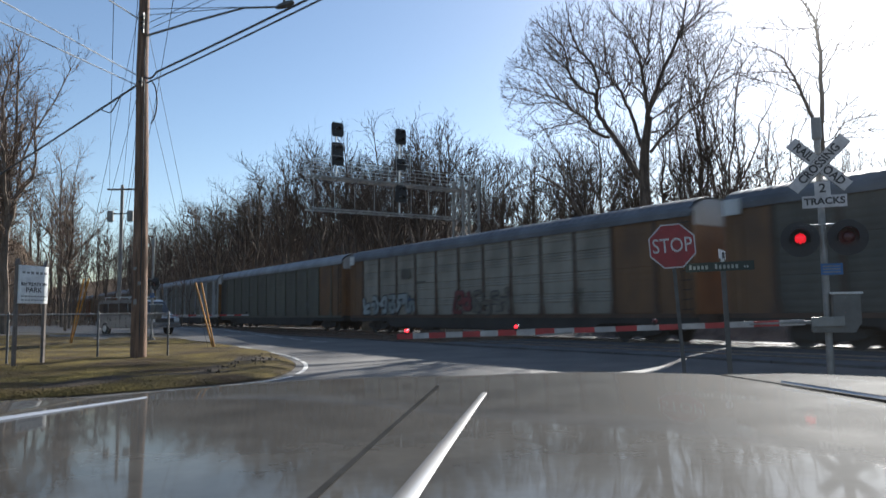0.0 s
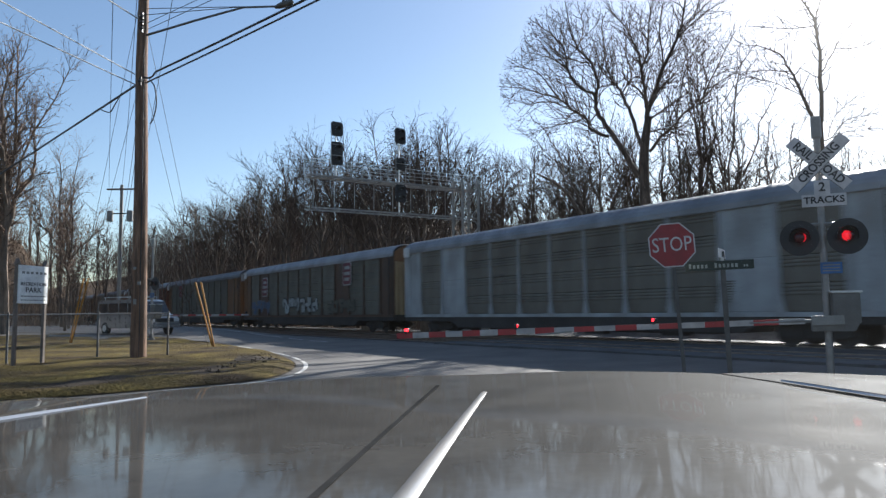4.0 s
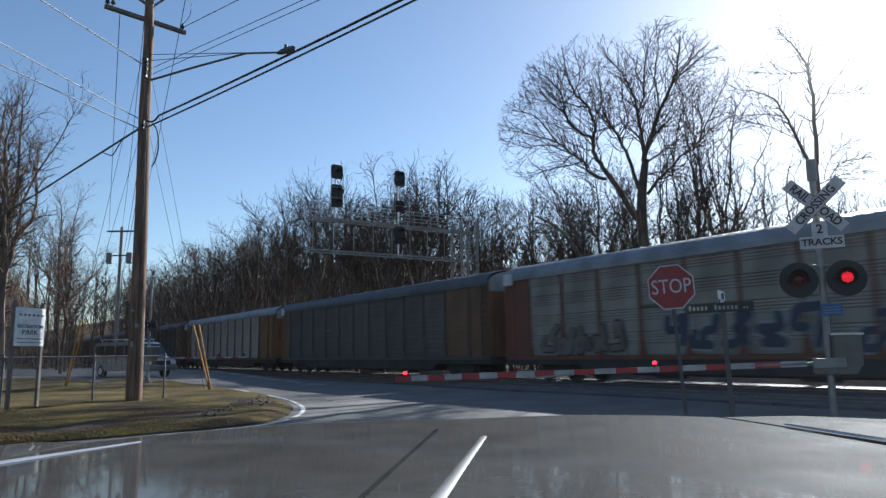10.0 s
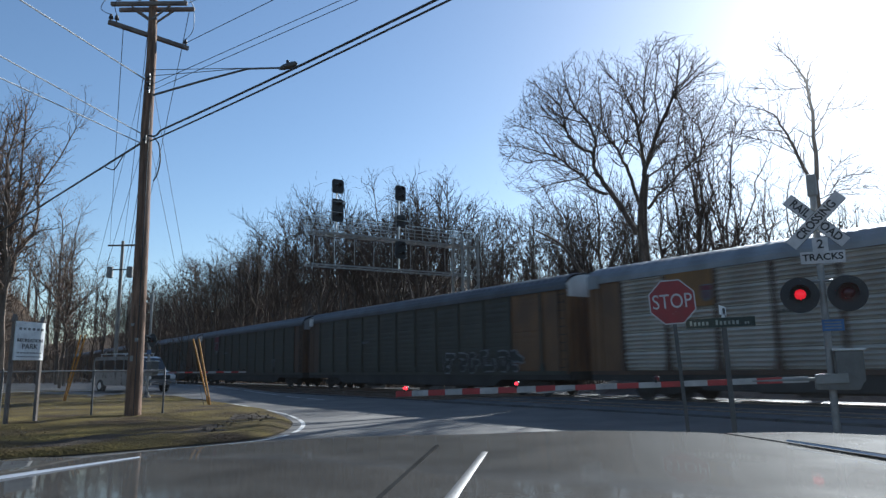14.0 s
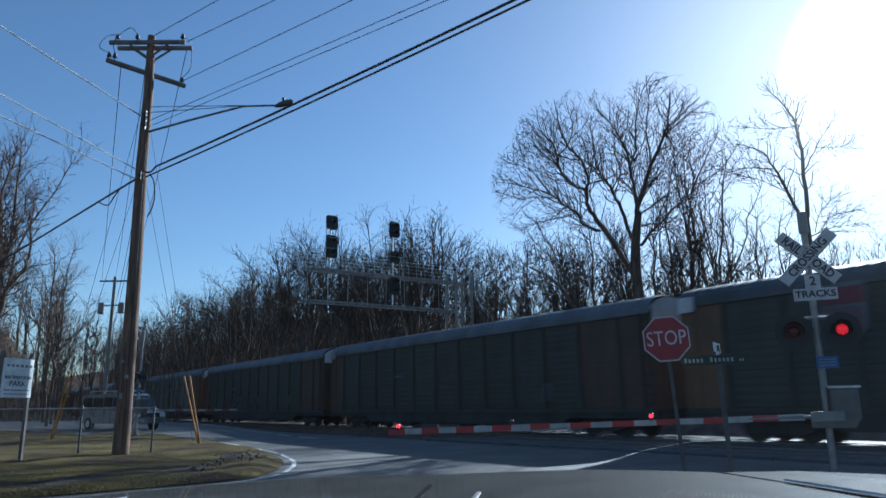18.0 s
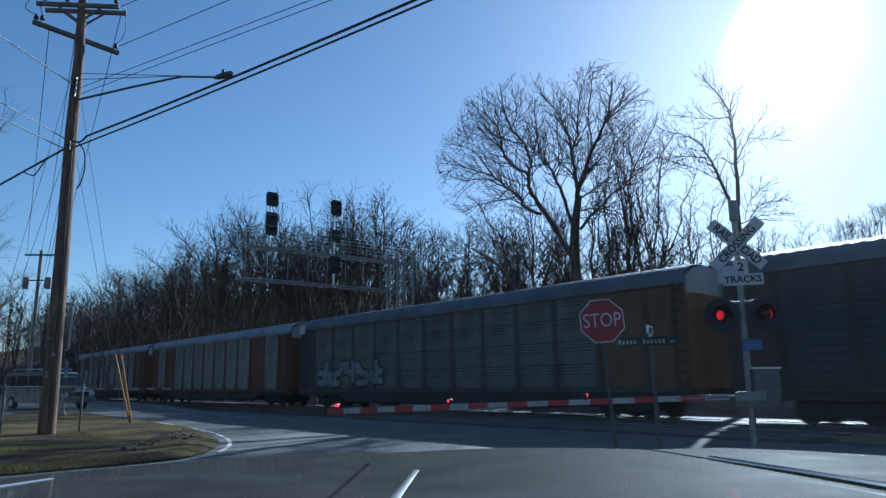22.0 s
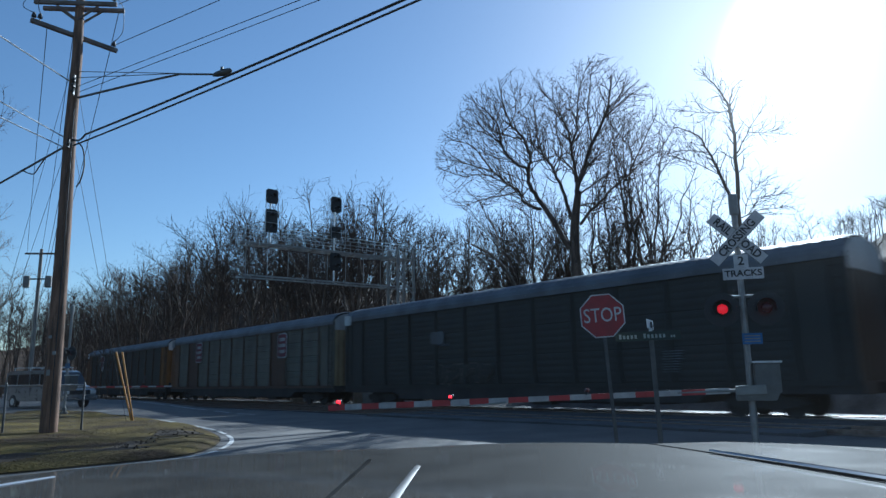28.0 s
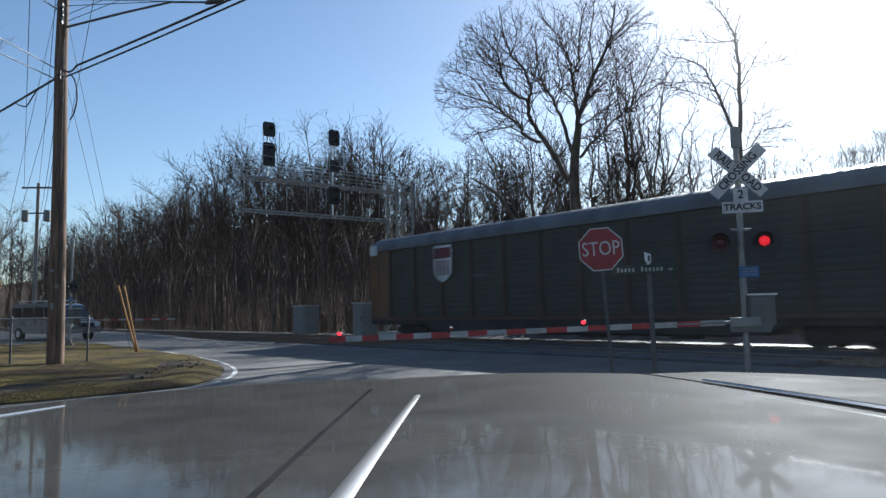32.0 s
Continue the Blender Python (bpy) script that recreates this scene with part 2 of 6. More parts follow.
def rail_xy(s, d, z=0.0):
    return DS * s + DN * d + Vector((0, 0, z))


def ground_z(x, y):
    d, s = x * DN.x + y * DN.y, x * DS.x + y * DS.y
    z = -0.07
    z += (4.0 + 20.0 * ease(70, 150, s)) * ease(53, 78, d) + 0.8 * ease(36, 54, d) + 0.9 * ease(28, 42, d) * noise.noise(Vector((x, y, 0)) * 0.06)
    z += 27 * math.exp(-(((x - 113) / 29) ** 2 + ((y - 98) / 29) ** 2))     # the hill beyond the line
    z += 15.0 * ease(88, 150, math.hypot(x, y)) * ease(-22, -40, x) * (1 - ease(8, 16, d))
    z += 0.40 * ease(-6, -18, x) * ease(25, 38, y) * (1 - ease(14, 17, d))
    z += 0.75 * ease(27.5, 30, d) * (1 - ease(24, 32, s)) * (1 - ease(40, 60, d))      # a low bank added beyond the far track so that its near side lies in shade
    z += 10.0 * ease(82, 96, d) * (1 - ease(40, 80, s))
    return z


def sheet(name, us, vs, fn, material, label, category, kind="structure"):
    g = geo()
    for v in vs:
        for u in us:
            g[0].append(fn(u, v))
    w = len(us)
    for j in range(len(vs) - 1):
        for i in range(w - 1):
            a = j * w + i
            g[1].append((a, a + 1, a + w + 1, a + w))
    return solid(name, g, material, label, category, kind=kind, smooth=True)


def spread(fine0, fine1, step, far, ratio=1.35):
    out, s, x = [], step, fine1
    mid = list(np.arange(fine0, fine1 + step / 2, step))
    while x < far:
        s *= ratio
        x += s
        out.append(x)
    lo, s, x = [], step, fine0
    while x > -far:
        s *= ratio
        x -= s
        lo.append(x)
    return list(reversed(lo)) + mid + out


sheet("ground", spread(-70, 90, 2.0, 2500), spread(-10, 130, 2.0, 2500), lambda x, y: (x, y, ground_z(x, y)), SOIL,
      "brown ground of leaf litter rising into wooded slopes", "ground")


def road_z(x, y):
    d = x * DN.x + y * DN.y
    return 0.40 * ease(-6, -18, x) * ease(25, 38, y) + 0.02 * noise.noise(Vector((x, y, 3)) * 0.15)


def road_point(s, d):
    p = rail_xy(s, d)
    return (p.x, p.y, road_z(p.x, p.y) + 0.10 * ease(13.5, 17.0, d) * (1 - ease(26, 34, s)))


sheet("road", list(np.arange(-30, 150, 1.0)), list(np.arange(-24, 17.1, 0.9)), road_point, ASPHALT,
      "worn light-grey asphalt road leading to a level crossing", "road")

# the kerb line round the lawn, from up the side road to beside the eye
KERB = [(-62, 66), (-30, 47), (-16, 37), (-9.6, 31.04), (-7.61, 27.83), (-5.88, 24.55), (-4.77, 21.8), (-4.09, 19.48),
        (-3.79, 17.06), (-4.05, 15.3), (-5.34, 13.9), (-7.6, 12.2), (-14, 9.2), (-30, 5)]


def smooth_line(pts, n):
    out = []
    for i in range(len(pts) - 1):
        p0, p1, p2, p3 = (Vector(pts[min(max(i + k, 0), len(pts) - 1)]) for k in (-1, 0, 1, 2))
        for j in range(n):
            t = j / n
            out.append(0.5 * ((2 * p1) + (p2 - p0) * t + (2 * p0 - 5 * p1 + 4 * p2 - p3) * t * t + (3 * p1 - p0 - 3 * p2 + p3) * t ** 3))
    out.append(Vector(pts[-1]))
    return out


KLINE = smooth_line(KERB, 8)


def lawn_point(i, t):
    p = KLINE[int(i)]
    far = Vector((-75 - 0.25 * p.y, 8 + p.y * 0.72 - 6))
    q = p + (far - p) * (t ** 2)
    lump = 0.05 * noise.noise(Vector((q.x, q.y, 0)) * 0.9) + 0.10 * noise.noise(Vector((q.x, q.y, 7)) * 0.25)
    rise = ease(0, 0.11, t)
    return (q.x, q.y, road_z(q.x, q.y) * (1 - 0.5 * rise) + 0.02 + (0.17 + lump) * rise)


sheet("lawn", list(range(len(KLINE))), list(np.linspace(0, 1, 70)), lawn_point, GRASS,
      "patchy yellow-green winter lawn with bare brown spots", "lawn")


def ribbon(name, line, width, z, material, label, category, gaps=0.0, seed=1):
    g = geo()
    rng = random.Random(seed)
    for a, b in zip(line[:-1], line[1:]):
        if rng.random() < gaps:
            continue
        d = (b - a).normalized()
        q = Vector((-d.y, d.x)) * width / 2
        vs = [a + q, a - q, b - q, b + q]
        add(g, [(v.x, v.y, road_z(v.x, v.y) + z) for v in vs], [(0, 1, 2, 3)])
    return solid(name, g, material, label, category, kind="structure")


def offset(line, w):
    out = []
    for i, p in enumerate(line):
        d = (line[min(i + 1, len(line) - 1)] - line[max(i - 1, 0)]).normalized()
        out.append(p + Vector((-d.y, d.x)) * w)
    return out


# dirt strip between kerb and grass, low concrete kerb, painted edge line
def dirt_point(i, t):
    p = KLINE[int(i)]
    q = DIRTOUT[int(i)] - p
    r = p + q * t
    h = 0.10 * ease(0, 0.5, t) * (0.7 + 0.6 * noise.noise(Vector((r.x, r.y, 1)) * 2.2))
    return (r.x, r.y, road_z(r.x, r.y) + 0.03 + max(h, 0.0) + 0.055 * t)


DIRTOUT = offset(KLINE, -0.6)
DIRTOUT = [p + (q - p) * (1.0 + 2.2 * ease(33, 16, p.y) * ease(11.5, 13.5, p.y)) for p, q in zip(KLINE, DIRTOUT)]
sheet("bare_verge", list(range(20, len(KLINE) - 8)), list(np.linspace(0, 1, 9)), dirt_point, DIRT,
      "muddy bare verge with clods along the road edge", "ground")
EDGE = [p for p in offset(KLINE, 0.28)]
ribbon("edge_line", EDGE[18:82], 0.115, 0.012, LINE, "worn white painted line along the road edge", "road marking", gaps=0.10, seed=4)
far_edge = [Vector(rail_xy(s, 15.2 + 0.3 * ease(30, 60, s)).to_2d()) for s in np.arange(27, 110, 1.0)]
ribbon("edge_line", far_edge, 0.16, 0.014, LINE, "faded white line along the side road", "road marking", gaps=0.12, seed=9)

# ------------------------------------------------------------ railway
def bed_point(s, d):
    z = 0.02 * noise.noise(Vector((s, d, 2)) * 0.8)
    # rises into the added bank, steep enough to shade its near side
    z += -0.12 + 0.12 * ease(16.2, 17.8, d) + 0.95 * ease(26.5, 28.0, d) * (1 - ease(23, 30, s))
    return tuple(rail_xy(s, d, z))


sheet("ballast_bed", list(np.arange(-60, 240, 1.5)), list(np.arange(15.6, 30.2, 0.55)), bed_point, BALLAST,
      "grey crushed-stone ballast bed of a double railway track", "ballast")


def rail_profile(g, s0, s1, d):
    prof = [(-0.07, 0), (0.07, 0), (0.07, 0.015), (0.012, 0.03), (0.012, 0.09), (0.036, 0.1), (0.036, 0.14), (-0.036, 0.14),
            (-0.036, 0.1), (-0.012, 0.09), (-0.012, 0.03), (-0.07, 0.015)]
    a = [tuple(rail_xy(s0, d + x, z + 0.01)) for x, z in prof]
    b = [tuple(rail_xy(s1, d + x, z + 0.01)) for x, z in prof]
    n = len(prof)
    add(g, a + b, [(i, (i + 1) % n, (i + 1) % n + n, i + n) for i in range(n)] + [tuple(reversed(range(n))), tuple(range(n, 2 * n))])


tie_g = geo()
box(tie_g, (0, 0, 0), (0.22, 2.6, 0.16))
TIE = mesh_of("tie", tie_g, TIMBER, bevel=0.012)
for centre, word in ((NEAR, "near"), (FAR, "far")):
    tr = thing("railway_track", pose(0, 0, 0), "steel rails on dark timber ties in ballast", "railway track", "two parallel tracks", "structure")
    for off in (-0.7525, 0.7525):
        g = geo()
        rail_profile(g, -60, 240, centre + off)
        part("rail", g, RAIL, tr, "worn steel rail with a bright top")
    for k in range(150):
        s = -18 + k * 0.56
        if 6 < s < 27:
            continue
        p = rail_xy(s, centre, -0.062)
        part("tie", TIE, TIMBER, tr, m=pose(p.x, p.y, p.z, 0, 0, TRACK_YAW))

# crossing panels between and beside the rails
for d0, d1 in ((17.0, 18.5), (18.78, 20.02), (20.28, 22.82), (23.08, 24.32), (24.58, 26.4)):
    g = geo()
    for k in range(7):
        c = rail_xy(8.6 + k * 2.55, (d0 + d1) / 2, 0.065)
        box(g, c, (2.52, d1 - d0, 0.12), Matrix.Rotation(radians(TRACK_YAW), 3, "Z"))
    solid("crossing_panel", g, mat("crossing_asphalt", (0.10, 0.10, 0.10), 0.85, var=0.3, scale=1, fine=20, bump=0.4),
          "dark crossing panels laid between the rails", "crossing panel", kind="structure", bevel=0.01)

# ------------------------------------------------------------ the train
def train_s(k, t):
    """How far up the line the coupling behind wagon k stands at t seconds."""
    return 15.0 + 28.6 * k - 16.157 * t + 0.01973 * t * t


CARLEN, HALFW, SILL, EAVE, CREST = 27.3, 1.5, 1.12, 4.86, 5.54
ENDLEN = 1.75
BAYS = 11


def paint(name, col, **kw):
    opts = dict(rough=0.6, var=0.28, scale=0.8, fine=22, bump=0.08, stretch=(1, 1, 0.45))
    opts.update(kw)
    return mat(name, col, **opts)


PANEL_LIGHT = paint("panel_weathered_zinc", (0.291, 0.260, 0.210), metal=0.15, rand=0.10, tint=(0.190, 0.165, 0.130))
PANEL_BRIGHT = paint("panel_bright_zinc", (0.46, 0.415, 0.355), metal=0.15, rand=0.08, tint=(0.35, 0.305, 0.25))
PANEL_GREY = paint("panel_grey", (0.15, 0.133, 0.104), rand=0.10, tint=(0.104, 0.088, 0.064))
PANEL_OLIVE = paint("panel_olive_grey", (0.125, 0.118, 0.090), rand=0.10, tint=(0.085, 0.077, 0.056))
PANEL_DARK = paint("panel_dark_green", (0.050, 0.047, 0.034), rand=0.12, tint=(0.036, 0.033, 0.024))
PANEL_GREEN = paint("panel_faded_green", (0.098, 0.096, 0.071), rand=0.12, tint=(0.072, 0.068, 0.050))
PANEL_SLATE = paint("panel_slate", (0.085, 0.077, 0.060), rand=0.12, tint=(0.060, 0.053, 0.040))
PANEL_BLACK = paint("panel_black_green", (0.028, 0.027, 0.021), rand=0.12, tint=(0.021, 0.0195, 0.016))
END_ORANGE = paint("end_ochre", (0.165, 0.080, 0.030), tint=(0.105, 0.053, 0.024))
END_YELLOW = paint("end_yellow", (0.22, 0.10, 0.02), tint=(0.14, 0.065, 0.017))
END_RED = paint("end_red_oxide", (0.16, 0.050, 0.022), tint=(0.11, 0.037, 0.019))
END_BROWN = paint("end_brown", (0.085, 0.045, 0.025), tint=(0.055, 0.032, 0.02))
END_WHITE = paint("end_white", (0.36, 0.37, 0.37), tint=(0.25, 0.245, 0.23))
END_CREAM = paint("end_cream", (0.30, 0.23, 0.125), tint=(0.20, 0.15, 0.085))
END_DARK = paint("end_dark", (0.045, 0.041, 0.032), tint=(0.03, 0.027, 0.022))
ROOF_PALE = paint("roof_galvanised", (0.25, 0.255, 0.265), rough=0.5, metal=0.3, tint=(0.19, 0.19, 0.195))
ROOF_GREY = paint("roof_grey", (0.13, 0.135, 0.145), rough=0.55, metal=0.2, tint=(0.09, 0.092, 0.098))
ROOF_DARK = paint("roof_dark", (0.07, 0.075, 0.085), rough=0.55, tint=(0.05, 0.05, 0.055))
UNDER = paint("underframe_grime", (0.045, 0.04, 0.036), tint=(0.03, 0.027, 0.024), rough=0.85)
PATCH = paint("patch_white", (0.62, 0.62, 0.60), tint=(0.45, 0.44, 0.42))
SPRAY_WHITE = paint("spray_white", (0.30, 0.32, 0.31), tint=(0.19, 0.21, 0.20))
SPRAY_BLUE = paint("spray_blue", (0.065, 0.10, 0.17), tint=(0.045, 0.07, 0.12))
SPRAY_RED = paint("spray_red", (0.20, 0.035, 0.035), tint=(0.13, 0.03, 0.03))
SPRAY_BLACK = paint("spray_black", (0.03, 0.03, 0.035), tint=(0.02, 0.02, 0.022))
SPRAY_NAVY = paint("spray_navy", (0.034, 0.040, 0.066), tint=(0.025, 0.029, 0.046))
LOGO_RED = paint("logo_red", (0.15, 0.022, 0.035), tint=(0.11, 0.02, 0.03))


def ribbed_panel(w, z0, z1, rows, ribs, depth, share):
    """A side screen in one sheet: rows of pressed ribs with slots between them; share: how much of a row the ribs take."""
    g = geo()
    h = (z1 - z0) / rows
    zs, ys = [], []
    for r in range(rows):
        a, b = z0 + r * h + 0.03, z0 + (r + 1) * h - 0.02
        zs.append(z0 + r * h)
        ys.append(0.04 if depth > 0.01 else 0.012)
        zs.append(a)
        ys.append(0.0)
        c = b - (b - a) * share
        for k in range(ribs):
            p, q = c + (b - c) * k / ribs, c + (b - c) * (k + 1) / ribs
            if depth > 0.03:        # slats: deep slot, flat underside, face sloping back to the sky
                zs += [p + 0.001, p + 0.068, p + 0.072, p + 0.09]
                ys += [0.05, 0.06, -depth, -depth]
                continue
            zs += [p + 0.001, p + (q - p) * 0.35, p + (q - p) * 0.65]
            ys += [0.0, -depth, -depth]
        zs += [b, b + 0.01]
        ys += [0.0, 0.04 if depth > 0.01 else 0.012]
    n = len(zs)
    add(g, [(-w / 2, y, z) for y, z in zip(ys, zs)] + [(w / 2, y, z) for y, z in zip(ys, zs)],
        [(i, i + n, i + n + 1, i + 1) for i in range(n - 1)])
    return g


BAYW = (CARLEN - 2 * ENDLEN) / BAYS
PANEL_CACHE = {}


def panel_mesh(material, style):
    key = (material.name, style)
    if key not in PANEL_CACHE:
        rows, ribs, depth, share = {"louvre": (5, 4, 0.06, 0.96), "banded": (4, 3, 0.022, 0.42), "lined": (4, 4, 0.028, 0.5), "fine": (3, 4, 0.008, 0.9), "plain": (2, 2, 0.006, 0.3)}[style]
        PANEL_CACHE[key] = mesh_of("side_panel", ribbed_panel(BAYW - 0.10, SILL + 0.02, EAVE - 0.06, rows, ribs, depth, share), material)
    return PANEL_CACHE[key]


def roof_geo():
    """A shallow vaulted roof of ribbed sheets with a rolled eave."""
    g = geo()
    prof = [(-1.56, EAVE - 0.10), (-1.56, EAVE + 0.10), (-1.50, EAVE + 0.26), (-1.30, EAVE + 0.46), (-0.95, EAVE + 0.60), (-0.5, CREST - 0.02), (0, CREST),
            (0.5, CREST - 0.02), (0.95, EAVE + 0.60), (1.30, EAVE + 0.46), (1.50, EAVE + 0.26), (1.56, EAVE + 0.10), (1.56, EAVE - 0.10)]
    n = len(prof)
    steps = 120
    for i in range(steps + 1):
        x = -CARLEN / 2 + CARLEN * i / steps
        rib = 0.045 if i % 2 else 0.0
        for y, z in prof:
            g[0].append((x, y, z + (rib if z > EAVE + 0.3 else 0)))
    for i in range(steps):
        for j in range(n - 1):
            a = i * n + j
            g[1].append((a, a + n, a + n + 1, a + 1))
    return g


def cap_mesh(m):
    """The pale upper panel of a wagon's end, under the arch of the roof, with a raised rim."""
    g = geo()
    ys = [-1.44 + 0.24 * k for k in range(13)]
    top = [CREST - 0.06 - 0.45 * (abs(y) / 1.44) ** 3 for y in ys]
    n = len(ys)
    for x in (-0.02, 0.07):
        g[0].extend((x, y, EAVE - 0.42) for y in ys)
        g[0].extend((x, y, z) for y, z in zip(ys, top))
    for k in range(n - 1):
        g[1].extend([(2 * n + k, 2 * n + k + 1, 3 * n + k + 1, 3 * n + k), (n + k, 3 * n + k, 3 * n + k + 1, n + k + 1), (k, k + 1, 2 * n + k + 1, 2 * n + k)])
    g[1].extend([(0, 2 * n, 3 * n, n), (n - 1, 2 * n - 1, 4 * n - 1, 3 * n - 1)])
    return mesh_of("end_cap", g, m)


def wheel_mesh():
    g = geo()
    tube(g, [(0, -0.07, 0), (0, -0.05, 0), (0, 0.03, 0), (0, 0.032, 0), (0, 0.065, 0)], [0.44, 0.46, 0.46, 0.49, 0.49], 20)
    return mesh_of("wheel", g, UNDER, smooth=True)


WHEEL = wheel_mesh()
CAPS = [cap_mesh(m) for m in (PATCH, ROOF_PALE, END_WHITE, END_ORANGE)]


def truck_geo():
    g = geo()
    for y in (-1.0, 1.0):
        prism(g, [(-1.25, 0.42), (-0.95, 0.30), (-0.45, 0.24), (0.45, 0.24), (0.95, 0.30), (1.25, 0.42), (1.25, 0.62), (0.8, 0.66), (0.5, 0.86), (-0.5, 0.86), (-0.8, 0.66), (-1.25, 0.62)],
              y - 0.09, y + 0.09)
        for x in (-0.22, -0.07, 0.08, 0.23):
            tube(g, [(x, y - 0.12, 0.3), (x, y - 0.12, 0.55)], 0.06, 8)
    box(g, (0, 0, 0.6), (0.5, 2.1, 0.3))
    for x in (-0.89, 0.89):
        tube(g, [(x, -0.9, 0.46), (x, 0.9, 0.46)], 0.08, 8)
    return g


TRUCK = mesh_of("truck_frame", truck_geo(), UNDER, bevel=0.01)
ROOFS = {m.name: mesh_of("roof", roof_geo(), m) for m in (ROOF_PALE, ROOF_GREY, ROOF_DARK)}
g = geo()
prism(g, [(-CARLEN / 2 - 0.05, 0.74), (-CARLEN / 2 - 0.05, 1.12), (CARLEN / 2 + 0.05, 1.12), (CARLEN / 2 + 0.05, 0.74), (8.9, 0.74), (8.3, 0.42), (-8.3, 0.42), (-8.9, 0.74)], -1.46, 1.46)
box(g, (0, 0, 0.44), (13.5, 1.1, 0.22))
for x in (-4.5, 1.2, 5.3):
    box(g, (x, -1.0, 0.42), (1.1, 0.5, 0.32))
SILLM = mesh_of("underframe", g, UNDER, bevel=0.015)
g = geo()
box(g, (0, 0, 0.92), (1.1, 0.32, 0.32))
box(g, (0.42, 0.06, 0.92), (0.3, 0.36, 0.4))
COUPLER = mesh_of("coupler", g, UNDER, bevel=0.02)
g = geo()
for z in np.arange(1.3, 4.7, 0.36):
    box(g, (0, 0, z), (0.42, 0.03, 0.03))
for x in (-0.21, 0.21):
    box(g, (x, 0, 3.0), (0.03, 0.03, 3.7))
LADDER = mesh_of("ladder", g, UNDER)
POSTS, ENDS, BANDS = {}, {}, {}


def post_mesh(m):
    if m.name not in POSTS:
        g = geo()
        box(g, (0, 0, (SILL + EAVE) / 2), (0.12, 0.11, EAVE - SILL))
        prism(g, [(-0.06, SILL), (-0.17, SILL), (-0.06, SILL + 0.55)], -0.05, 0.03)
        prism(g, [(0.06, SILL), (0.06, SILL + 0.55), (0.17, SILL)], -0.05, 0.03)
        POSTS[m.name] = mesh_of("side_post", g, m)
    return POSTS[m.name]


def end_mesh(m):
    """The closed end bay: a ribbed side sheet and a folding end door."""
    if m.name not in ENDS:
        wall = geo()
        xs = [-ENDLEN / 2, -ENDLEN / 2 + 0.1, -ENDLEN / 2 + 0.1, 0.25, 0.25, 0.33, 0.33, ENDLEN / 2 - 0.2, ENDLEN / 2 - 0.2, ENDLEN / 2]
        ys = [-0.05, -0.05, 0.0, 0.0, -0.035, -0.035, 0.0, 0.0, -0.05, -0.05]
        outer = list(zip(xs, ys))
        n = len(outer)
        zz = (1.0, EAVE)
        add(wall, [(x, y, z) for z in zz for x, y in outer] + [(x, 0.04, z) for z in zz for x in (xs[0], xs[-1])],
            [(i, i + 1, i + n + 1, i + n) for i in range(n - 1)] + [(2 * n, 2 * n + 2, 2 * n + 3, 2 * n + 1), (0, n, 2 * n + 2, 2 * n), (n - 1, 2 * n + 1, 2 * n + 3, 2 * n - 1)])
        door = geo()
        pts = []
        for k in range(29):
            pts += [(0.05 * (k % 4 in (1, 2)), -1.42 + k * 0.1014)]
        n = len(pts)
        top = [CREST - 0.22 - 0.25 * (abs(y) / 1.42) ** 3 for x, y in pts]
        add(door, [(x, y, 1.0) for x, y in pts] + [(x, y, z) for (x, y), z in zip(pts, top)], [(i, i + 1, i + n + 1, i + n) for i in range(n - 1)])
        ENDS[m.name] = (mesh_of("end_wall", wall, m), mesh_of("end_door", door, m))
    return ENDS[m.name]


def band_mesh(m):
    if m.name not in BANDS:
        g = geo()
        box(g, (0, 0, 0), (CARLEN, 0.07, 0.16))
        BANDS[m.name] = mesh_of("side_rail", g, m)
    return BANDS[m.name]


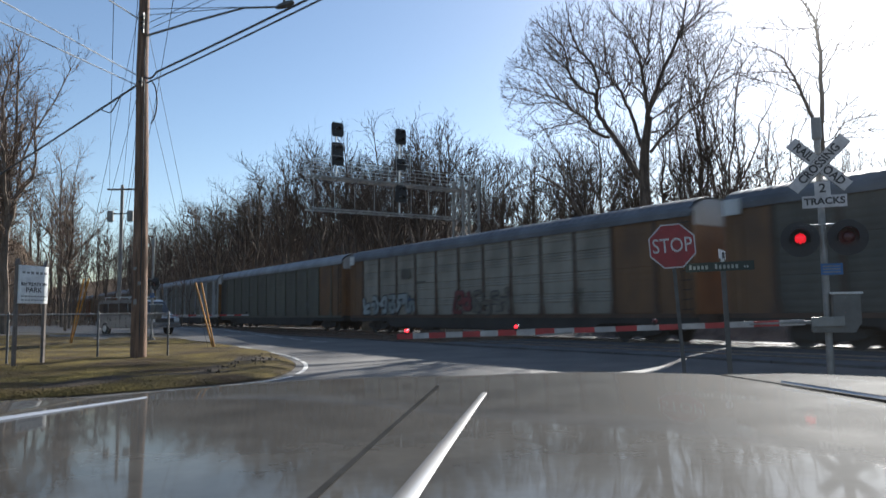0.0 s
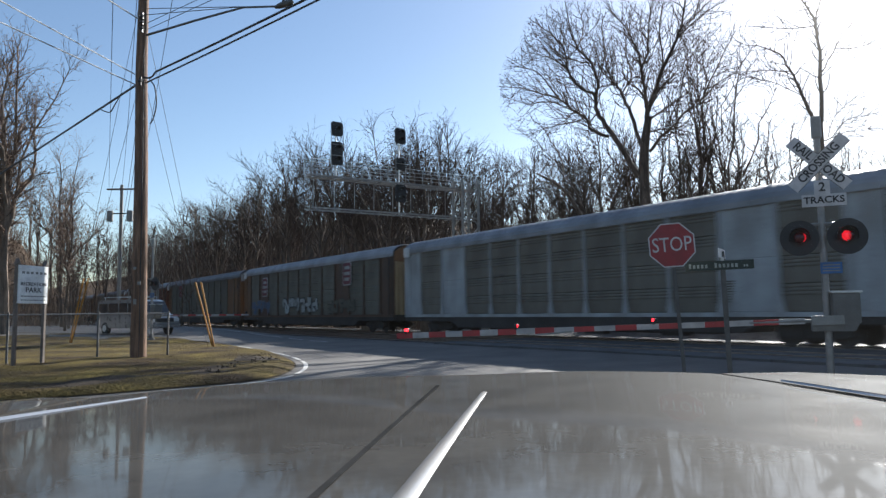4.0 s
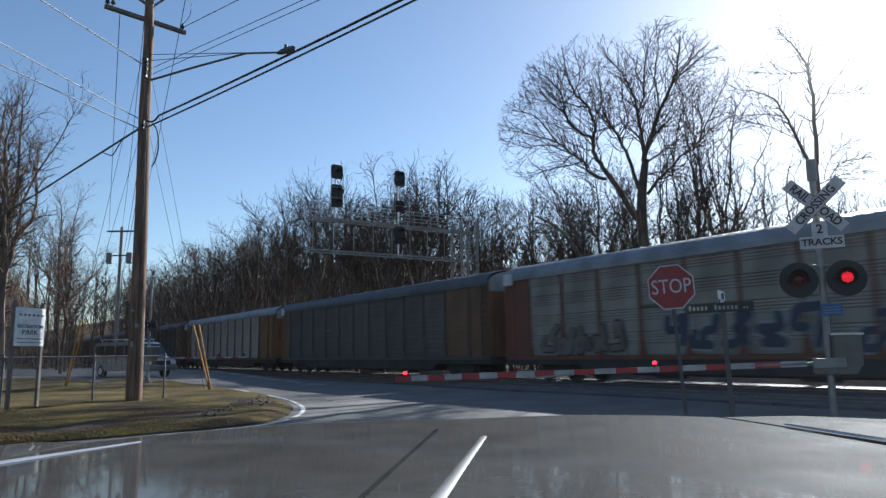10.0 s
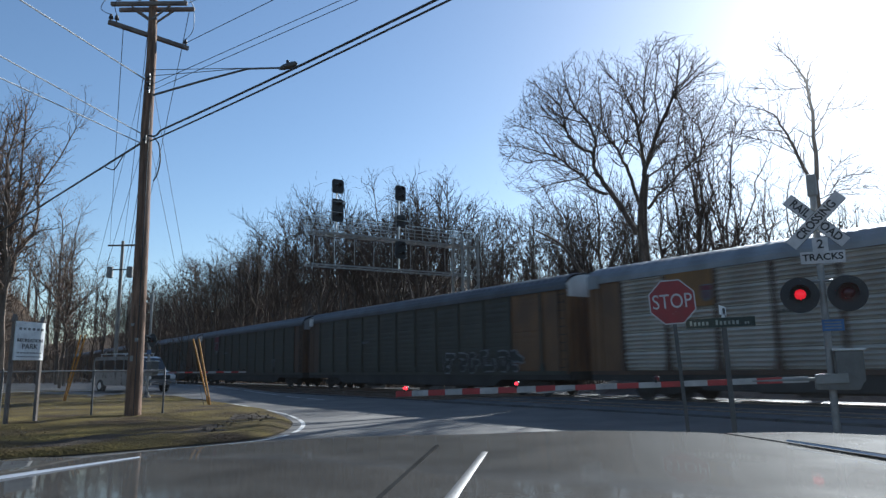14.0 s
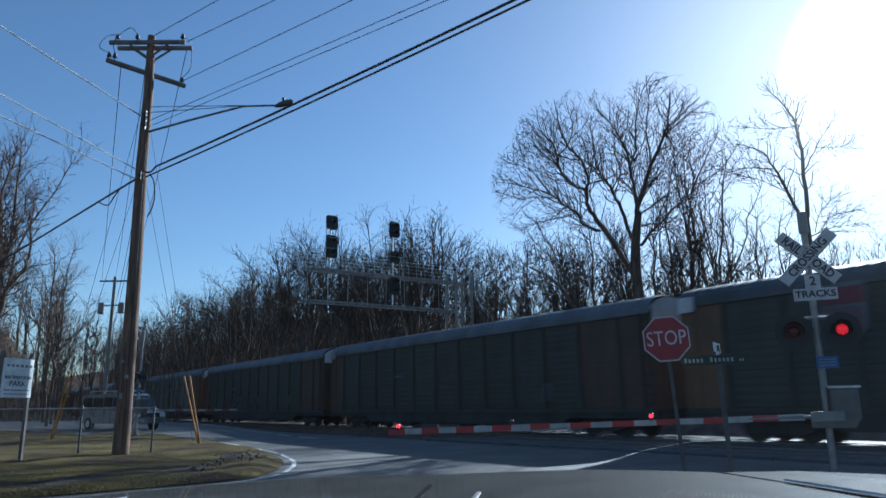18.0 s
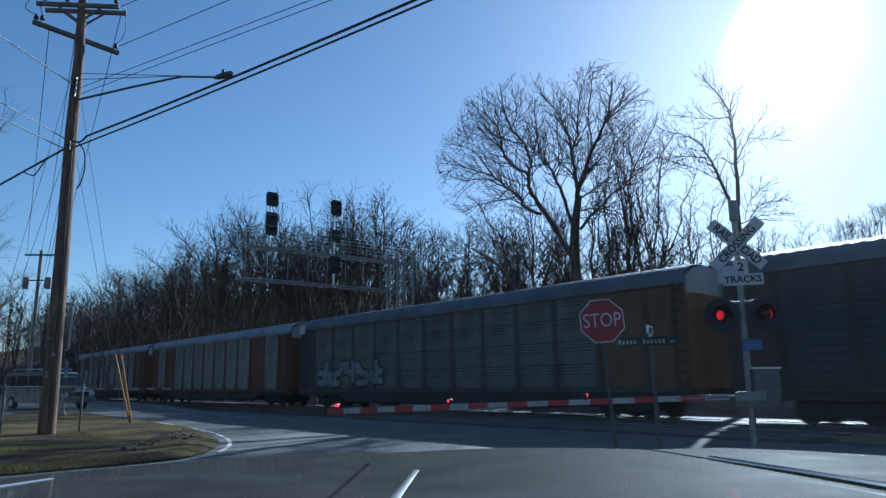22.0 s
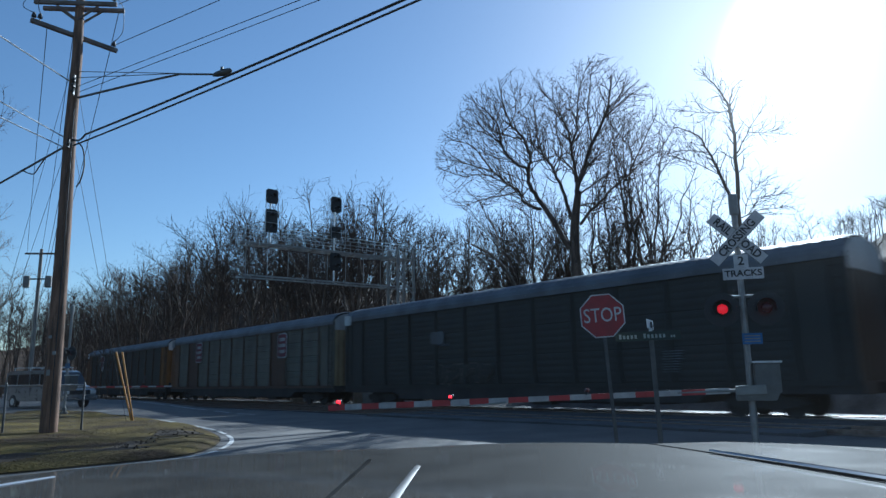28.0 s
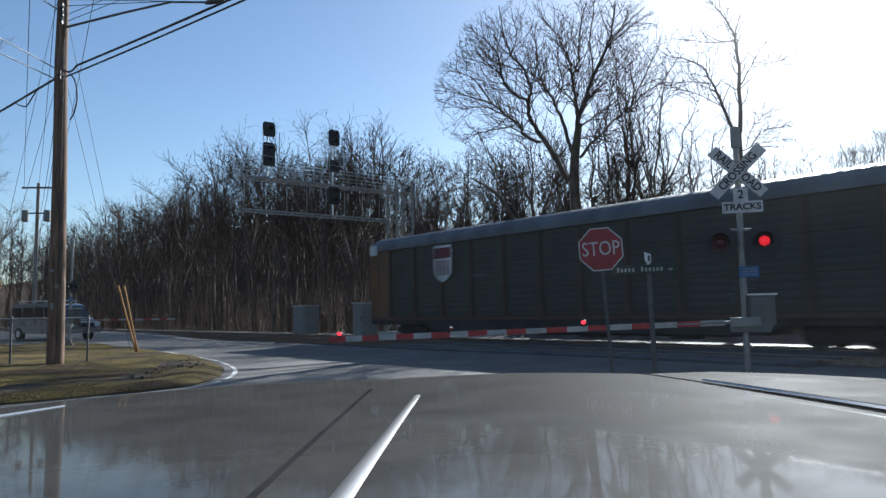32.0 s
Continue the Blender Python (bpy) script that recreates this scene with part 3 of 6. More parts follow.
def scrawl(rng, x0, x1, z0, z1, letters):
    """A sprayed tag that nobody can read: fat crooked strokes, run into one another, with an outline round them."""
    fill, edge = geo(), geo()
    w, h = (x1 - x0) / letters, z1 - z0

    def stroke(g, a, b, r, y):
        d = (b[0] - a[0], b[1] - a[1])
        n = math.hypot(*d) + 1e-9
        px, pz = -d[1] / n * r, d[0] / n * r
        ex, ez = d[0] / n * r * 0.7, d[1] / n * r * 0.7
        add(g, [(a[0] + px, y, a[1] + pz), (a[0] - ex, y, a[1] - ez), (a[0] - px, y, a[1] - pz), (b[0] - px, y, b[1] - pz), (b[0] + ex, y, b[1] + ez), (b[0] + px, y, b[1] + pz)], [(0, 1, 2, 3, 4, 5)])

    layer = 0
    for i in range(letters):
        cx, cz = x0 + (i + 0.5) * w, z0 + h * (0.5 + rng.uniform(-0.06, 0.06))
        lean, grow_by = rng.uniform(-0.2, 0.3), rng.uniform(0.85, 1.1)
        spots = [(sx * 0.36 * w, sz * 0.38 * h) for sx in (-1, 0, 1) for sz in (-1, 0, 1)]
        path = [rng.choice(spots)]
        while len(path) < 7:
            q = min(rng.sample([p for p in spots if p not in path], 3), key=lambda p: math.hypot(p[0] - path[-1][0], p[1] - path[-1][1]) + rng.random() * 0.2)
            path.append(q)
        at = [(cx + (x + lean * z) * grow_by + rng.uniform(-0.04, 0.04), cz + z * grow_by + rng.uniform(-0.04, 0.04)) for x, z in path]
        for a, b in zip(at[:-1], at[1:]):
            layer += 1
            stroke(edge, a, b, 0.20 * min(w, h), -0.0004 * layer)
            stroke(fill, a, b, 0.125 * min(w, h), -0.030 - 0.0004 * layer)
    for q in range(letters * 3):     # flecks and drips
        px, pz = rng.uniform(x0, x1), rng.uniform(z0 - 0.1, z1)
        s = rng.uniform(0.012, 0.03)
        add(edge, [(px - s, -0.002, pz - 4 * s), (px + s, -0.002, pz - 4 * s), (px + s, -0.002, pz + s), (px - s, -0.002, pz + s)], [(0, 1, 2, 3)])
    return fill, edge


# wagon by wagon: screen, style, posts, end paint ahead and behind, roof, words
CARS = [
    (PANEL_SLATE, "fine", END_BROWN, END_BROWN, END_ORANGE, ROOF_GREY, "dark slate"),
    (PANEL_LIGHT, "banded", END_BROWN, END_ORANGE, END_ORANGE, ROOF_GREY, "weathered zinc-grey"),
    (PANEL_GREEN, "fine", PANEL_GREEN, END_ORANGE, END_DARK, ROOF_PALE, "faded dark green"),
    (PANEL_GREY, "banded", END_WHITE, END_WHITE, END_WHITE, ROOF_PALE, "grey and white"),
    (PANEL_OLIVE, "banded", END_BROWN, END_BROWN, END_ORANGE, ROOF_PALE, "olive-grey"),
    (PANEL_GREEN, "fine", PANEL_GREEN, END_ORANGE, END_ORANGE, ROOF_GREY, "faded dark green"),
    (PANEL_LIGHT, "lined", END_RED, END_RED, END_RED, ROOF_PALE, "weathered zinc and red-oxide"),
    (PANEL_SLATE, "fine", PANEL_SLATE, END_ORANGE, END_ORANGE, ROOF_DARK, "dark slate-green"),
    (PANEL_BRIGHT, "louvre", END_BROWN, END_YELLOW, END_ORANGE, ROOF_PALE, "bright zinc and ochre"),
    (PANEL_DARK, "fine", PANEL_DARK, END_ORANGE, END_BROWN, ROOF_DARK, "dark green"),
    (PANEL_DARK, "fine", PANEL_DARK, END_BROWN, END_ORANGE, ROOF_DARK, "dark green"),
    (PANEL_DARK, "fine", PANEL_DARK, END_BROWN, END_BROWN, ROOF_GREY, "dark green"),
    (PANEL_DARK, "fine", PANEL_DARK, END_BROWN, END_BROWN, ROOF_GREY, "dark green"),
    (PANEL_GREY, "banded", PANEL_SLATE, END_ORANGE, END_DARK, ROOF_GREY, "slate-grey"),
    (PANEL_LIGHT, "banded", END_RED, END_RED, END_RED, ROOF_PALE, "grey and red-oxide"),
    (PANEL_BRIGHT, "louvre", END_BROWN, END_ORANGE, END_ORANGE, ROOF_PALE, "bright zinc and ochre"),
    (PANEL_BLACK, "fine", PANEL_BLACK, PANEL_BLACK, PANEL_BLACK, ROOF_GREY, "black-green"),
    (PANEL_OLIVE, "banded", END_BROWN, PANEL_OLIVE, END_ORANGE, ROOF_GREY, "olive-grey"),
    (PANEL_DARK, "fine", END_BROWN, END_YELLOW, END_ORANGE, ROOF_GREY, "dark green"),
]
# tags: wagon, from and to along the side (metres ahead of the middle), heights, letters, fill, outline
TAGS = [
    (1, -11.8, -5.4, 1.2, 2.4, 6, SPRAY_WHITE, SPRAY_BLACK), (1, -1.5, 0.2, 1.2, 2.5, 2, SPRAY_RED, SPRAY_BLACK), (1, 0.2, 3.2, 1.2, 2.4, 4, PANEL_GREY, SPRAY_BLACK), (1, -6.9, -5.6, 1.9, 2.3, 3, SPRAY_BLUE, PANEL_SLATE),
    (4, -4.2, 2.6, 1.3, 2.5, 6, SPRAY_WHITE, SPRAY_BLACK), (4, 4.2, 8.6, 1.3, 2.2, 5, PANEL_GREEN, END_DARK), (4, -11.5, -7.0, 1.3, 2.4, 4, SPRAY_BLUE, ROOF_GREY),
    (6, -4.4, 1.8, 1.25, 2.75, 5, SPRAY_NAVY, SPRAY_WHITE), (6, 2.7, 8.6, 1.25, 2.5, 6, SPRAY_NAVY, ROOF_PALE), (6, -11.0, -6.2, 1.25, 2.5, 5, PANEL_GREY, SPRAY_BLACK),
    (9, 4.1, 10.7, 1.15, 2.1, 6, PANEL_BLACK, ROOF_PALE), (12, -6.3, 1.2, 1.15, 2.4, 8, SPRAY_BLACK, ROOF_GREY), (13, -11.4, -4.4, 1.3, 2.8, 5, ROOF_PALE, SPRAY_BLACK),
    (16, -6.1, -1.4, 1.2, 2.05, 6, PANEL_BLACK, PANEL_SLATE), (0, -3, 5, 1.3, 2.3, 7, SPRAY_WHITE, SPRAY_BLACK),
]
# emblem plates: wagon, place along the side, height, shape, ground
EMBLEMS = [(1, -6.4, 3.6, "letters"), (4, 7.4, 4.0, "badge"), (4, -8.3, 3.6, "badge"), (5, -7.8, 3.95, "shield"), (10, -7.8, 3.95, "shield"), (8, -7.9, 3.9, "shield"), (15, -7.9, 3.9, "shield"),
           (16, -5.2, 3.4, "letters"), (17, 7.2, 3.8, "badge"), (17, -7.35, 3.9, "badge"), (18, -7.4, 3.75, "shield")]
RAILCARS = []


def emblem(car, x, z, kind):
    if kind == "shield":
        small = 0.45 if car["tone"] == "light" else 1.3
        g = geo()
        prism(g, [(-0.48, 0.7), (0.48, 0.7), (0.55, 0.52), (0.5, -0.38), (0.25, -0.6), (0, -0.72), (-0.25, -0.6), (-0.5, -0.38), (-0.55, 0.52)], -1.565, -1.545)
        p = part("emblem", g, PATCH if car["bright_shield"] else ROOF_GREY, car, "faded shield-shaped emblem", m=pose(x, -1.555 * (1 - small), z) @ Matrix.Diagonal((small, small, small, 1)))
        g = geo()
        box(g, (0, -1.57, 0.40), (0.98, 0.02, 0.40))
        for k in range(4):
            box(g, (-0.33 + k * 0.22, -1.57, -0.16), (0.09, 0.02, 0.56))
        part("stripe", g, LOGO_RED, p)
    elif kind == "badge":
        g = geo()
        prism(g, [(-0.45, 0.75), (0.45, 0.75), (0.6, 0.6), (0.6, -0.6), (0.45, -0.75), (-0.45, -0.75), (-0.6, -0.6), (-0.6, 0.6)], -1.565, -1.545)
        p = part("emblem", g, END_WHITE, car, "faded red emblem with a pale rim", m=pose(x, 0.1555, z) @ Matrix.Diagonal((1.1, 1.1, 1.1, 1)))
        g = geo()
        prism(g, [(-0.42, 0.68), (0.42, 0.68), (0.53, 0.56), (0.53, -0.56), (0.42, -0.68), (-0.42, -0.68), (-0.53, -0.56), (-0.53, 0.56)], -1.575, -1.567)
        part("badge_field", g, LOGO_RED, p)
        g = geo()
        for k, w in enumerate((0.7, 0.8, 0.66)):
            box(g, (0.02, -1.58, 0.36 - k * 0.36), (w, 0.008, 0.2))
        part("badge_bar", g, END_WHITE, p)
    else:
        g = geo()
        tone = ROOF_GREY if car["tone"] == "dark" else PANEL_SLATE
        prism(g, [(-0.5, -0.2), (-0.4, -0.3), (0.4, -0.3), (0.5, -0.2), (0.5, 0.2), (0.4, 0.3), (-0.4, 0.3), (-0.5, 0.2)], -1.57, -1.55)
        part("emblem", g, tone, car, "plain worn emblem plate", m=pose(x, 0, z))


for j, (pan, style, post, ahead, behind, roof, words) in enumerate(CARS):
    car = thing("railcar", pose(0, 0, 0),
                f"{words} covered car-carrier wagon with ribbed side screens", "railcar", "wagons of the freight train")
    car["tone"] = "dark" if pan in (PANEL_DARK, PANEL_GREEN, PANEL_BLACK, PANEL_SLATE) else "light"
    car["bright_shield"] = j == 18
    RAILCARS.append(car)
    part("underframe", SILLM, UNDER, car)
    part("roof", ROOFS[roof.name], roof, car)
    for y, z in itertools.product((-1.475, 1.475), (EAVE - 0.03, SILL - 0.06)):
        part("side_rail", band_mesh(post), post, car, m=pose(0, y, z))
    for face, sign in ((ahead, 1), (behind, -1)):
        wall, door = end_mesh(face)
        for side in (-1, 1):
            part("end_wall", wall, face, car, m=pose(sign * (CARLEN / 2 - ENDLEN / 2), side * 1.46, 0) @ Matrix.Diagonal((sign, -side, 1, 1)))
        if j in (3, 4, 17) and sign > 0:
            door = end_mesh(END_YELLOW if j == 3 else END_CREAM)[1]
        at = pose(sign * (CARLEN / 2 - 0.06), 0, 0, 0, 0, 0 if sign > 0 else 180)
        part("end_door", door, face, car, "corrugated end door", m=at)
        part("end_cap", CAPS[3 if j == 4 else (j % 3)], PATCH, car, "pale panel at the top of the end", m=at)
    for x in (-CARLEN / 2 - 0.42, CARLEN / 2 + 0.42):
        part("coupler", COUPLER, UNDER, car, m=pose(x, 0, 0, 0, 0, 0 if x > 0 else 180))
    part("ladder", LADDER, UNDER, car, m=pose(CARLEN / 2 - 0.32, -1.56, 0))
    for x in (-CARLEN / 2 + 3.1, CARLEN / 2 - 3.1):
        tk = part("truck", TRUCK, UNDER, car, m=pose(x, 0, 0))
        for wx, wy in itertools.product((-0.89, 0.89), (-0.76, 0.76)):
            part("wheel", WHEEL, UNDER, tk, m=pose(wx, wy, 0.46, 0, 0, 0 if wy > 0 else 180))
    wide = {3: (1, 9), 4: (1, 8), 14: (1, 9), 17: (1, 8), 8: (1,), 15: (1,)}.get(j, ())
    broad = j in (1, 2, 5, 6, 7, 8, 9, 11, 12, 13, 15)     # the leading end is closed over one more bay
    for b in range(BAYS):
        x = -CARLEN / 2 + ENDLEN + BAYW * (b + 0.5)
        solid_bay = b in wide
        if b == BAYS - 1 and broad:
            for side in (0, 180):
                part("side_panel", panel_mesh(ahead, "plain"), ahead, car, "plain painted end panel", m=pose(x, -1.46 if side == 0 else 1.46, 0, 0, 0, side))
            continue
        if solid_bay and style == "louvre":      # a painted plate over the upper half of the screen
            g = geo()
            box(g, (x, -1.525, (SILL + 3 * EAVE) / 4 + 0.25), (BAYW - 0.12, 0.03, (EAVE - SILL) / 2 - 0.4))
            part("blank_plate", g, ahead, car, "plain painted plate over the screen", bevel=0.006)
        for side in (0, 180):
            if solid_bay and style == "louvre":
                part("side_panel", panel_mesh(pan, style), pan, car, m=pose(x, -1.46 if side == 0 else 1.46, 0, 0, 0, side))
                continue
            me = panel_mesh(post if solid_bay else pan, "plain" if solid_bay else style)
            part("side_panel", me, pan, car, m=pose(x, -1.46 if side == 0 else 1.46, 0, 0, 0, side))
    for b in range(BAYS + 1):
        x = -CARLEN / 2 + ENDLEN + BAYW * b
        for side in (0, 180):
            part("side_post", post_mesh(post), post, car, m=pose(x, -1.49 if side == 0 else 1.49, 0, 0, 0, side))
    # small stencils and the route board at the eave
    g = geo()
    box(g, (-CARLEN / 2 + 0.34, -1.57, EAVE - 0.02), (0.66, 0.03, 0.56))
    part("eave_plate", g, PATCH if j % 3 != 2 else ROOF_PALE, car, "pale end plate under the eave", bevel=0.01)
    g = geo()
    rng = random.Random(50 + j)
    for k in range(5):
        box(g, (-5.2 + k * 0.2, -1.53, 3.05), (0.11, 0.01, 0.13))
    for k in range(9):
        box(g, (7.6 + 0.02 * k, -1.53, 1.5 + 0.09 * k), (0.5 + 0.3 * rng.random(), 0.01, 0.04))
    part("stencil", g, ROOF_GREY if car["tone"] == "dark" else PANEL_SLATE, car, "small stencilled marks")["kind"] = "stuff"
    for q in (t for t in TAGS if t[0] == j):
        fill, edge = scrawl(random.Random(9 * j + int(q[1] * 7)), q[1], q[2], q[3], q[4], q[5])
        e = part("spray_tag", edge, q[7], car, "illegible sprayed tag", m=pose(0, -1.515, 0))
        e["kind"] = "stuff"
        part("spray_fill", fill, q[6], e)["kind"] = "stuff"
    for q in (t for t in EMBLEMS if t[0] == j):
        emblem(car, q[1], q[2], q[3])
    del car["tone"], car["bright_shield"]

# ------------------------------------------------------------ trees
def rand_dir(rng):
    z, a = rng.uniform(-1, 1), rng.uniform(0, 6.283)
    r = math.sqrt(1 - z * z)
    return Vector((r * math.cos(a), r * math.sin(a), z))


def place_tree(name, meshes, m, label, group=""):
    t = thing(name, m, label, "tree", group)
    part("trunk", meshes[0], BARK, t)
    part("crown", meshes[1], TWIG, t, "leafless branches and twigs")
    return t


def branch_out(rng, lines, p, d, length, r, tip, level, seg, heart, fence=None, wander=0.30, lift=0.04, out=0.10, full=0.92):
    """A branch that zigzags outwards, with smaller ones forking off alternate sides down to single twigs."""
    n = max(2, int(length / seg + 0.5)) if level else 1
    pts, rr = [p], [r]
    side = rng.uniform(0, 6.28)
    for i in range(1, n + 1):
        f = i / n
        o = (p - heart).normalized()
        d = (d + rand_dir(rng) * wander + o * out + Vector((0, 0, lift))).normalized()
        p = p + d * (length / n)
        if fence and not fence(p):
            break
        pts.append(p)
        rr.append(max(tip * 0.7, r * (1 - 0.7 * f)))
        if level and rng.random() < full:
            side += 2.6 + rng.uniform(-0.7, 0.7)
            a = d.orthogonal().normalized()
            a = a * math.cos(side) + d.cross(a) * math.sin(side)
            w = rng.uniform(0.55, 1.0)
            long = length * (1 - 0.5 * f) * rng.uniform(0.40, 0.66)
            branch_out(rng, lines, p, d * math.cos(w) + a * math.sin(w), long, max(tip, rr[-1] * 0.62), tip, level - 1, max(seg * 0.8, long / 4), heart, fence, wander, lift, out, full)
    if len(pts) > 1:
        lines.append((pts, rr))


def twig_lines(g, lines, wide=0.035):
    for pts, rr in lines:
        if len(pts) == 2:
            k = len(g[0])
            a = (pts[1] - pts[0]).orthogonal().normalized() * rr[0]
            b = a.cross((pts[1] - pts[0]).normalized())
            g[0].extend([tuple(pts[0] + a), tuple(pts[0] - a * 0.5 + b * 0.87), tuple(pts[0] - a * 0.5 - b * 0.87), tuple(pts[1])])
            g[1].extend([(k, k + 1, k + 3), (k + 1, k + 2, k + 3), (k + 2, k, k + 3)])
        elif rr[0] > wide:
            spike(g, pts, rr, 5)
        else:
            spike(g, pts, rr, 3)


def limb_tree(seed, trunk, limbs, reach, level, tip, seg=0.4, heart=(0, 0, 9), fence=None, twice=2, fine=TWIG, bark=BARK):
    """A big tree from its trunk line and main limbs, each a list of (x, y, z, radius). Branches up to reach long fork off the
    limbs, as many times as level says, and stay inside the fence."""
    rng = random.Random(seed)
    wood, lines = geo(), []
    for k, line in enumerate([trunk] + limbs):
        pts = [Vector(p[:3]) for p in line]
        rad = [p[3] * (0.78 if k else 0.9) for p in line]
        dense_p, dense_r = [], []
        for i in range(len(pts) - 1):
            p0, p3 = pts[max(i - 1, 0)], pts[min(i + 2, len(pts) - 1)]
            for j in range(4):
                f = j / 4
                q = 0.5 * ((2 * pts[i]) + (pts[i + 1] - p0) * f + (2 * p0 - 5 * pts[i] + 4 * pts[i + 1] - p3) * f * f + (3 * pts[i] - p0 - 3 * pts[i + 1] + p3) * f ** 3)
                dense_p.append(q + (rand_dir(rng) * 0.05 if j and k else Vector()))
                dense_r.append(rad[i] + (rad[i + 1] - rad[i]) * f)
        dense_p.append(pts[-1])
        dense_r.append(rad[-1])
        tube(wood, dense_p, dense_r, 9 if dense_r[0] > 0.1 else 6, caps=True)
        if not k:
            continue
        m = len(dense_p) - 1
        side = rng.uniform(0, 6.28)
        for i in range(2, m + 1):
            f = i / m
            if dense_r[i] > 0.10 and rng.random() < 0.35:
                continue
            d = (dense_p[i] - dense_p[i - 1]).normalized()
            for _ in range(twice if i < m else 4):
                side += 2.5 + rng.uniform(-0.6, 0.6)
                a = d.orthogonal().normalized()
                a = a * math.cos(side) + d.cross(a) * math.sin(side)
                w = rng.uniform(0.6, 1.05) if i < m else rng.uniform(0.1, 0.6)
                long = reach * (1 - 0.45 * f) * rng.uniform(0.6, 1.15)
                branch_out(rng, lines, dense_p[i], d * math.cos(w) + a * math.sin(w), long, max(tip * 1.6, min(0.035, dense_r[i] * 0.55)), tip, level, seg, Vector(heart), fence, full=0.80)
    g = geo()
    twig_lines(g, lines)
    return mesh_of("trunk", wood, bark, smooth=True), mesh_of("crown", g, fine)


def crown_fence(centre, radii, depth):
    """Tells whether a place lies in a crown whose outline, seen from the front, has the given radii at even angles round its
    centre (from the side up and over)."""
    off = [1 + 0.07 * math.sin(5 * 0.37 * k * k + k) for k in range(29)]

    def inside(p):
        x, y, z = p.x - centre[0], p.y - centre[1], p.z - centre[2]
        a = math.atan2(z, x) % 6.2832
        k, j = a / 6.2832 * len(radii), a / 6.2832 * 29
        r = radii[int(k) % len(radii)] * (1 - k % 1) + radii[(int(k) + 1) % len(radii)] * (k % 1)
        r *= off[int(j) % 29] * (1 - j % 1) + off[(int(j) + 1) % 29] * (j % 1)
        return (x * x + z * z) / (r * r) + (y / depth) ** 2 < 1
    return inside


def limb(limbs, r0, r1, *pts):
    """One main limb through its bends, thinning from r0 to r1."""
    n = len(pts) - 1
    limbs.append([(*p, r0 + (r1 - r0) * i / n) for i, p in enumerate(pts)])


# the great spreading tree across the line
HERO_YAW = -16.6
HERO_LIMBS = []
limb(HERO_LIMBS, 0.2, 0.02, (0.1, 0, 12.8), (0.7, 0.2, 14.5), (1.2, 0.3, 15.9), (2, 0.5, 17.5), (2.4, 0.7, 18.9), (2.6, 0.8, 20.0), (2.7, 1, 20.7))
limb(HERO_LIMBS, 0.07, 0.015, (2, 0.5, 17.5), (3, 0.9, 18.8), (3.9, 1.2, 19.8), (4.5, 1.6, 20.4))
limb(HERO_LIMBS, 0.06, 0.015, (2.1, 0.5, 17.6), (3.3, -0.6, 18.3), (4.6, -1.8, 18.6))
limb(HERO_LIMBS, 0.07, 0.015, (1.2, 0.3, 15.9), (1, -0.3, 17.7), (1.3, -0.9, 19.4), (1.2, -1.5, 20.9))
limb(HERO_LIMBS, 0.14, 0.02, (0.2, 0, 13.5), (0, -0.3, 14.7), (-0.1, -0.6, 15.7), (-0.4, -0.9, 16.8), (-0.8, -1.2, 17.7), (-1.4, -1.5, 18.5))
limb(HERO_LIMBS, 0.08, 0.015, (-0.1, -0.6, 15.6), (0.3, -1.1, 16.3), (0.4, -1.6, 17.7), (0.8, -2.1, 19.2), (1.4, -2.5, 20.2))
limb(HERO_LIMBS, 0.15, 0.02, (-0.3, 0, 11.1), (-0.8, 0.3, 13.1), (-1.3, 0.6, 14.5), (-1.7, 0.9, 15.3), (-2.1, 1.3, 16.2), (-2.3, 1.6, 17.5), (-2.4, 1.9, 19.2), (-2.3, 2.2, 20.2))
limb(HERO_LIMBS, 0.06, 0.015, (-1.7, 0.9, 15.3), (-2.6, 1.7, 16.6), (-2.8, 2.4, 17.8), (-3.3, 3.2, 19.7))
limb(HERO_LIMBS, 0.07, 0.015, (-1.3, 0.7, 14.5), (-0.7, 0.7, 15.7), (-1, 0.8, 17.4), (-0.6, 0.8, 19.3))
limb(HERO_LIMBS, 0.23, 0.02, (-0.5, 0, 9.2), (-1.3, -0.2, 10.8), (-2.1, -0.4, 12.1), (-2.7, -0.5, 13.2), (-2.8, -0.7, 14.1), (-2.6, -0.9, 14.8), (-2.9, -1.1, 16), (-3.7, -1.2, 17), (-4.1, -1.4, 18.3), (-4.3, -1.6, 20))
limb(HERO_LIMBS, 0.11, 0.015, (-2.8, -0.7, 14.2), (-3.8, -1.1, 14.8), (-4.3, -1.4, 15.7), (-4.4, -1.8, 16.7), (-4.8, -2.1, 17.3), (-5.7, -2.5, 18.1), (-6.4, -2.8, 18.6))
limb(HERO_LIMBS, 0.07, 0.015, (-3.7, -1.2, 17), (-3.4, -0.7, 18.2), (-3.5, -0.2, 19.4))
limb(HERO_LIMBS, 0.13, 0.015, (-2.1, -0.4, 11.7), (-3.1, -0.4, 12.2), (-3.4, -0.4, 12.9), (-4.1, -0.4, 13.4), (-4.9, -0.4, 14.2), (-6.3, -0.5, 14.8), (-7.5, -0.5, 15.2), (-8.5, -0.5, 15.4))
limb(HERO_LIMBS, 0.06, 0.015, (-3.4, -0.1, 13), (-4.6, 0.3, 12.9), (-6.4, 0.7, 12.7), (-7.3, 1.2, 12.4))
limb(HERO_LIMBS, 0.06, 0.015, (-4.9, -0.3, 14.2), (-5.9, -0.9, 15.6), (-7, -1.6, 16.2), (-7.9, -2.2, 16.7))
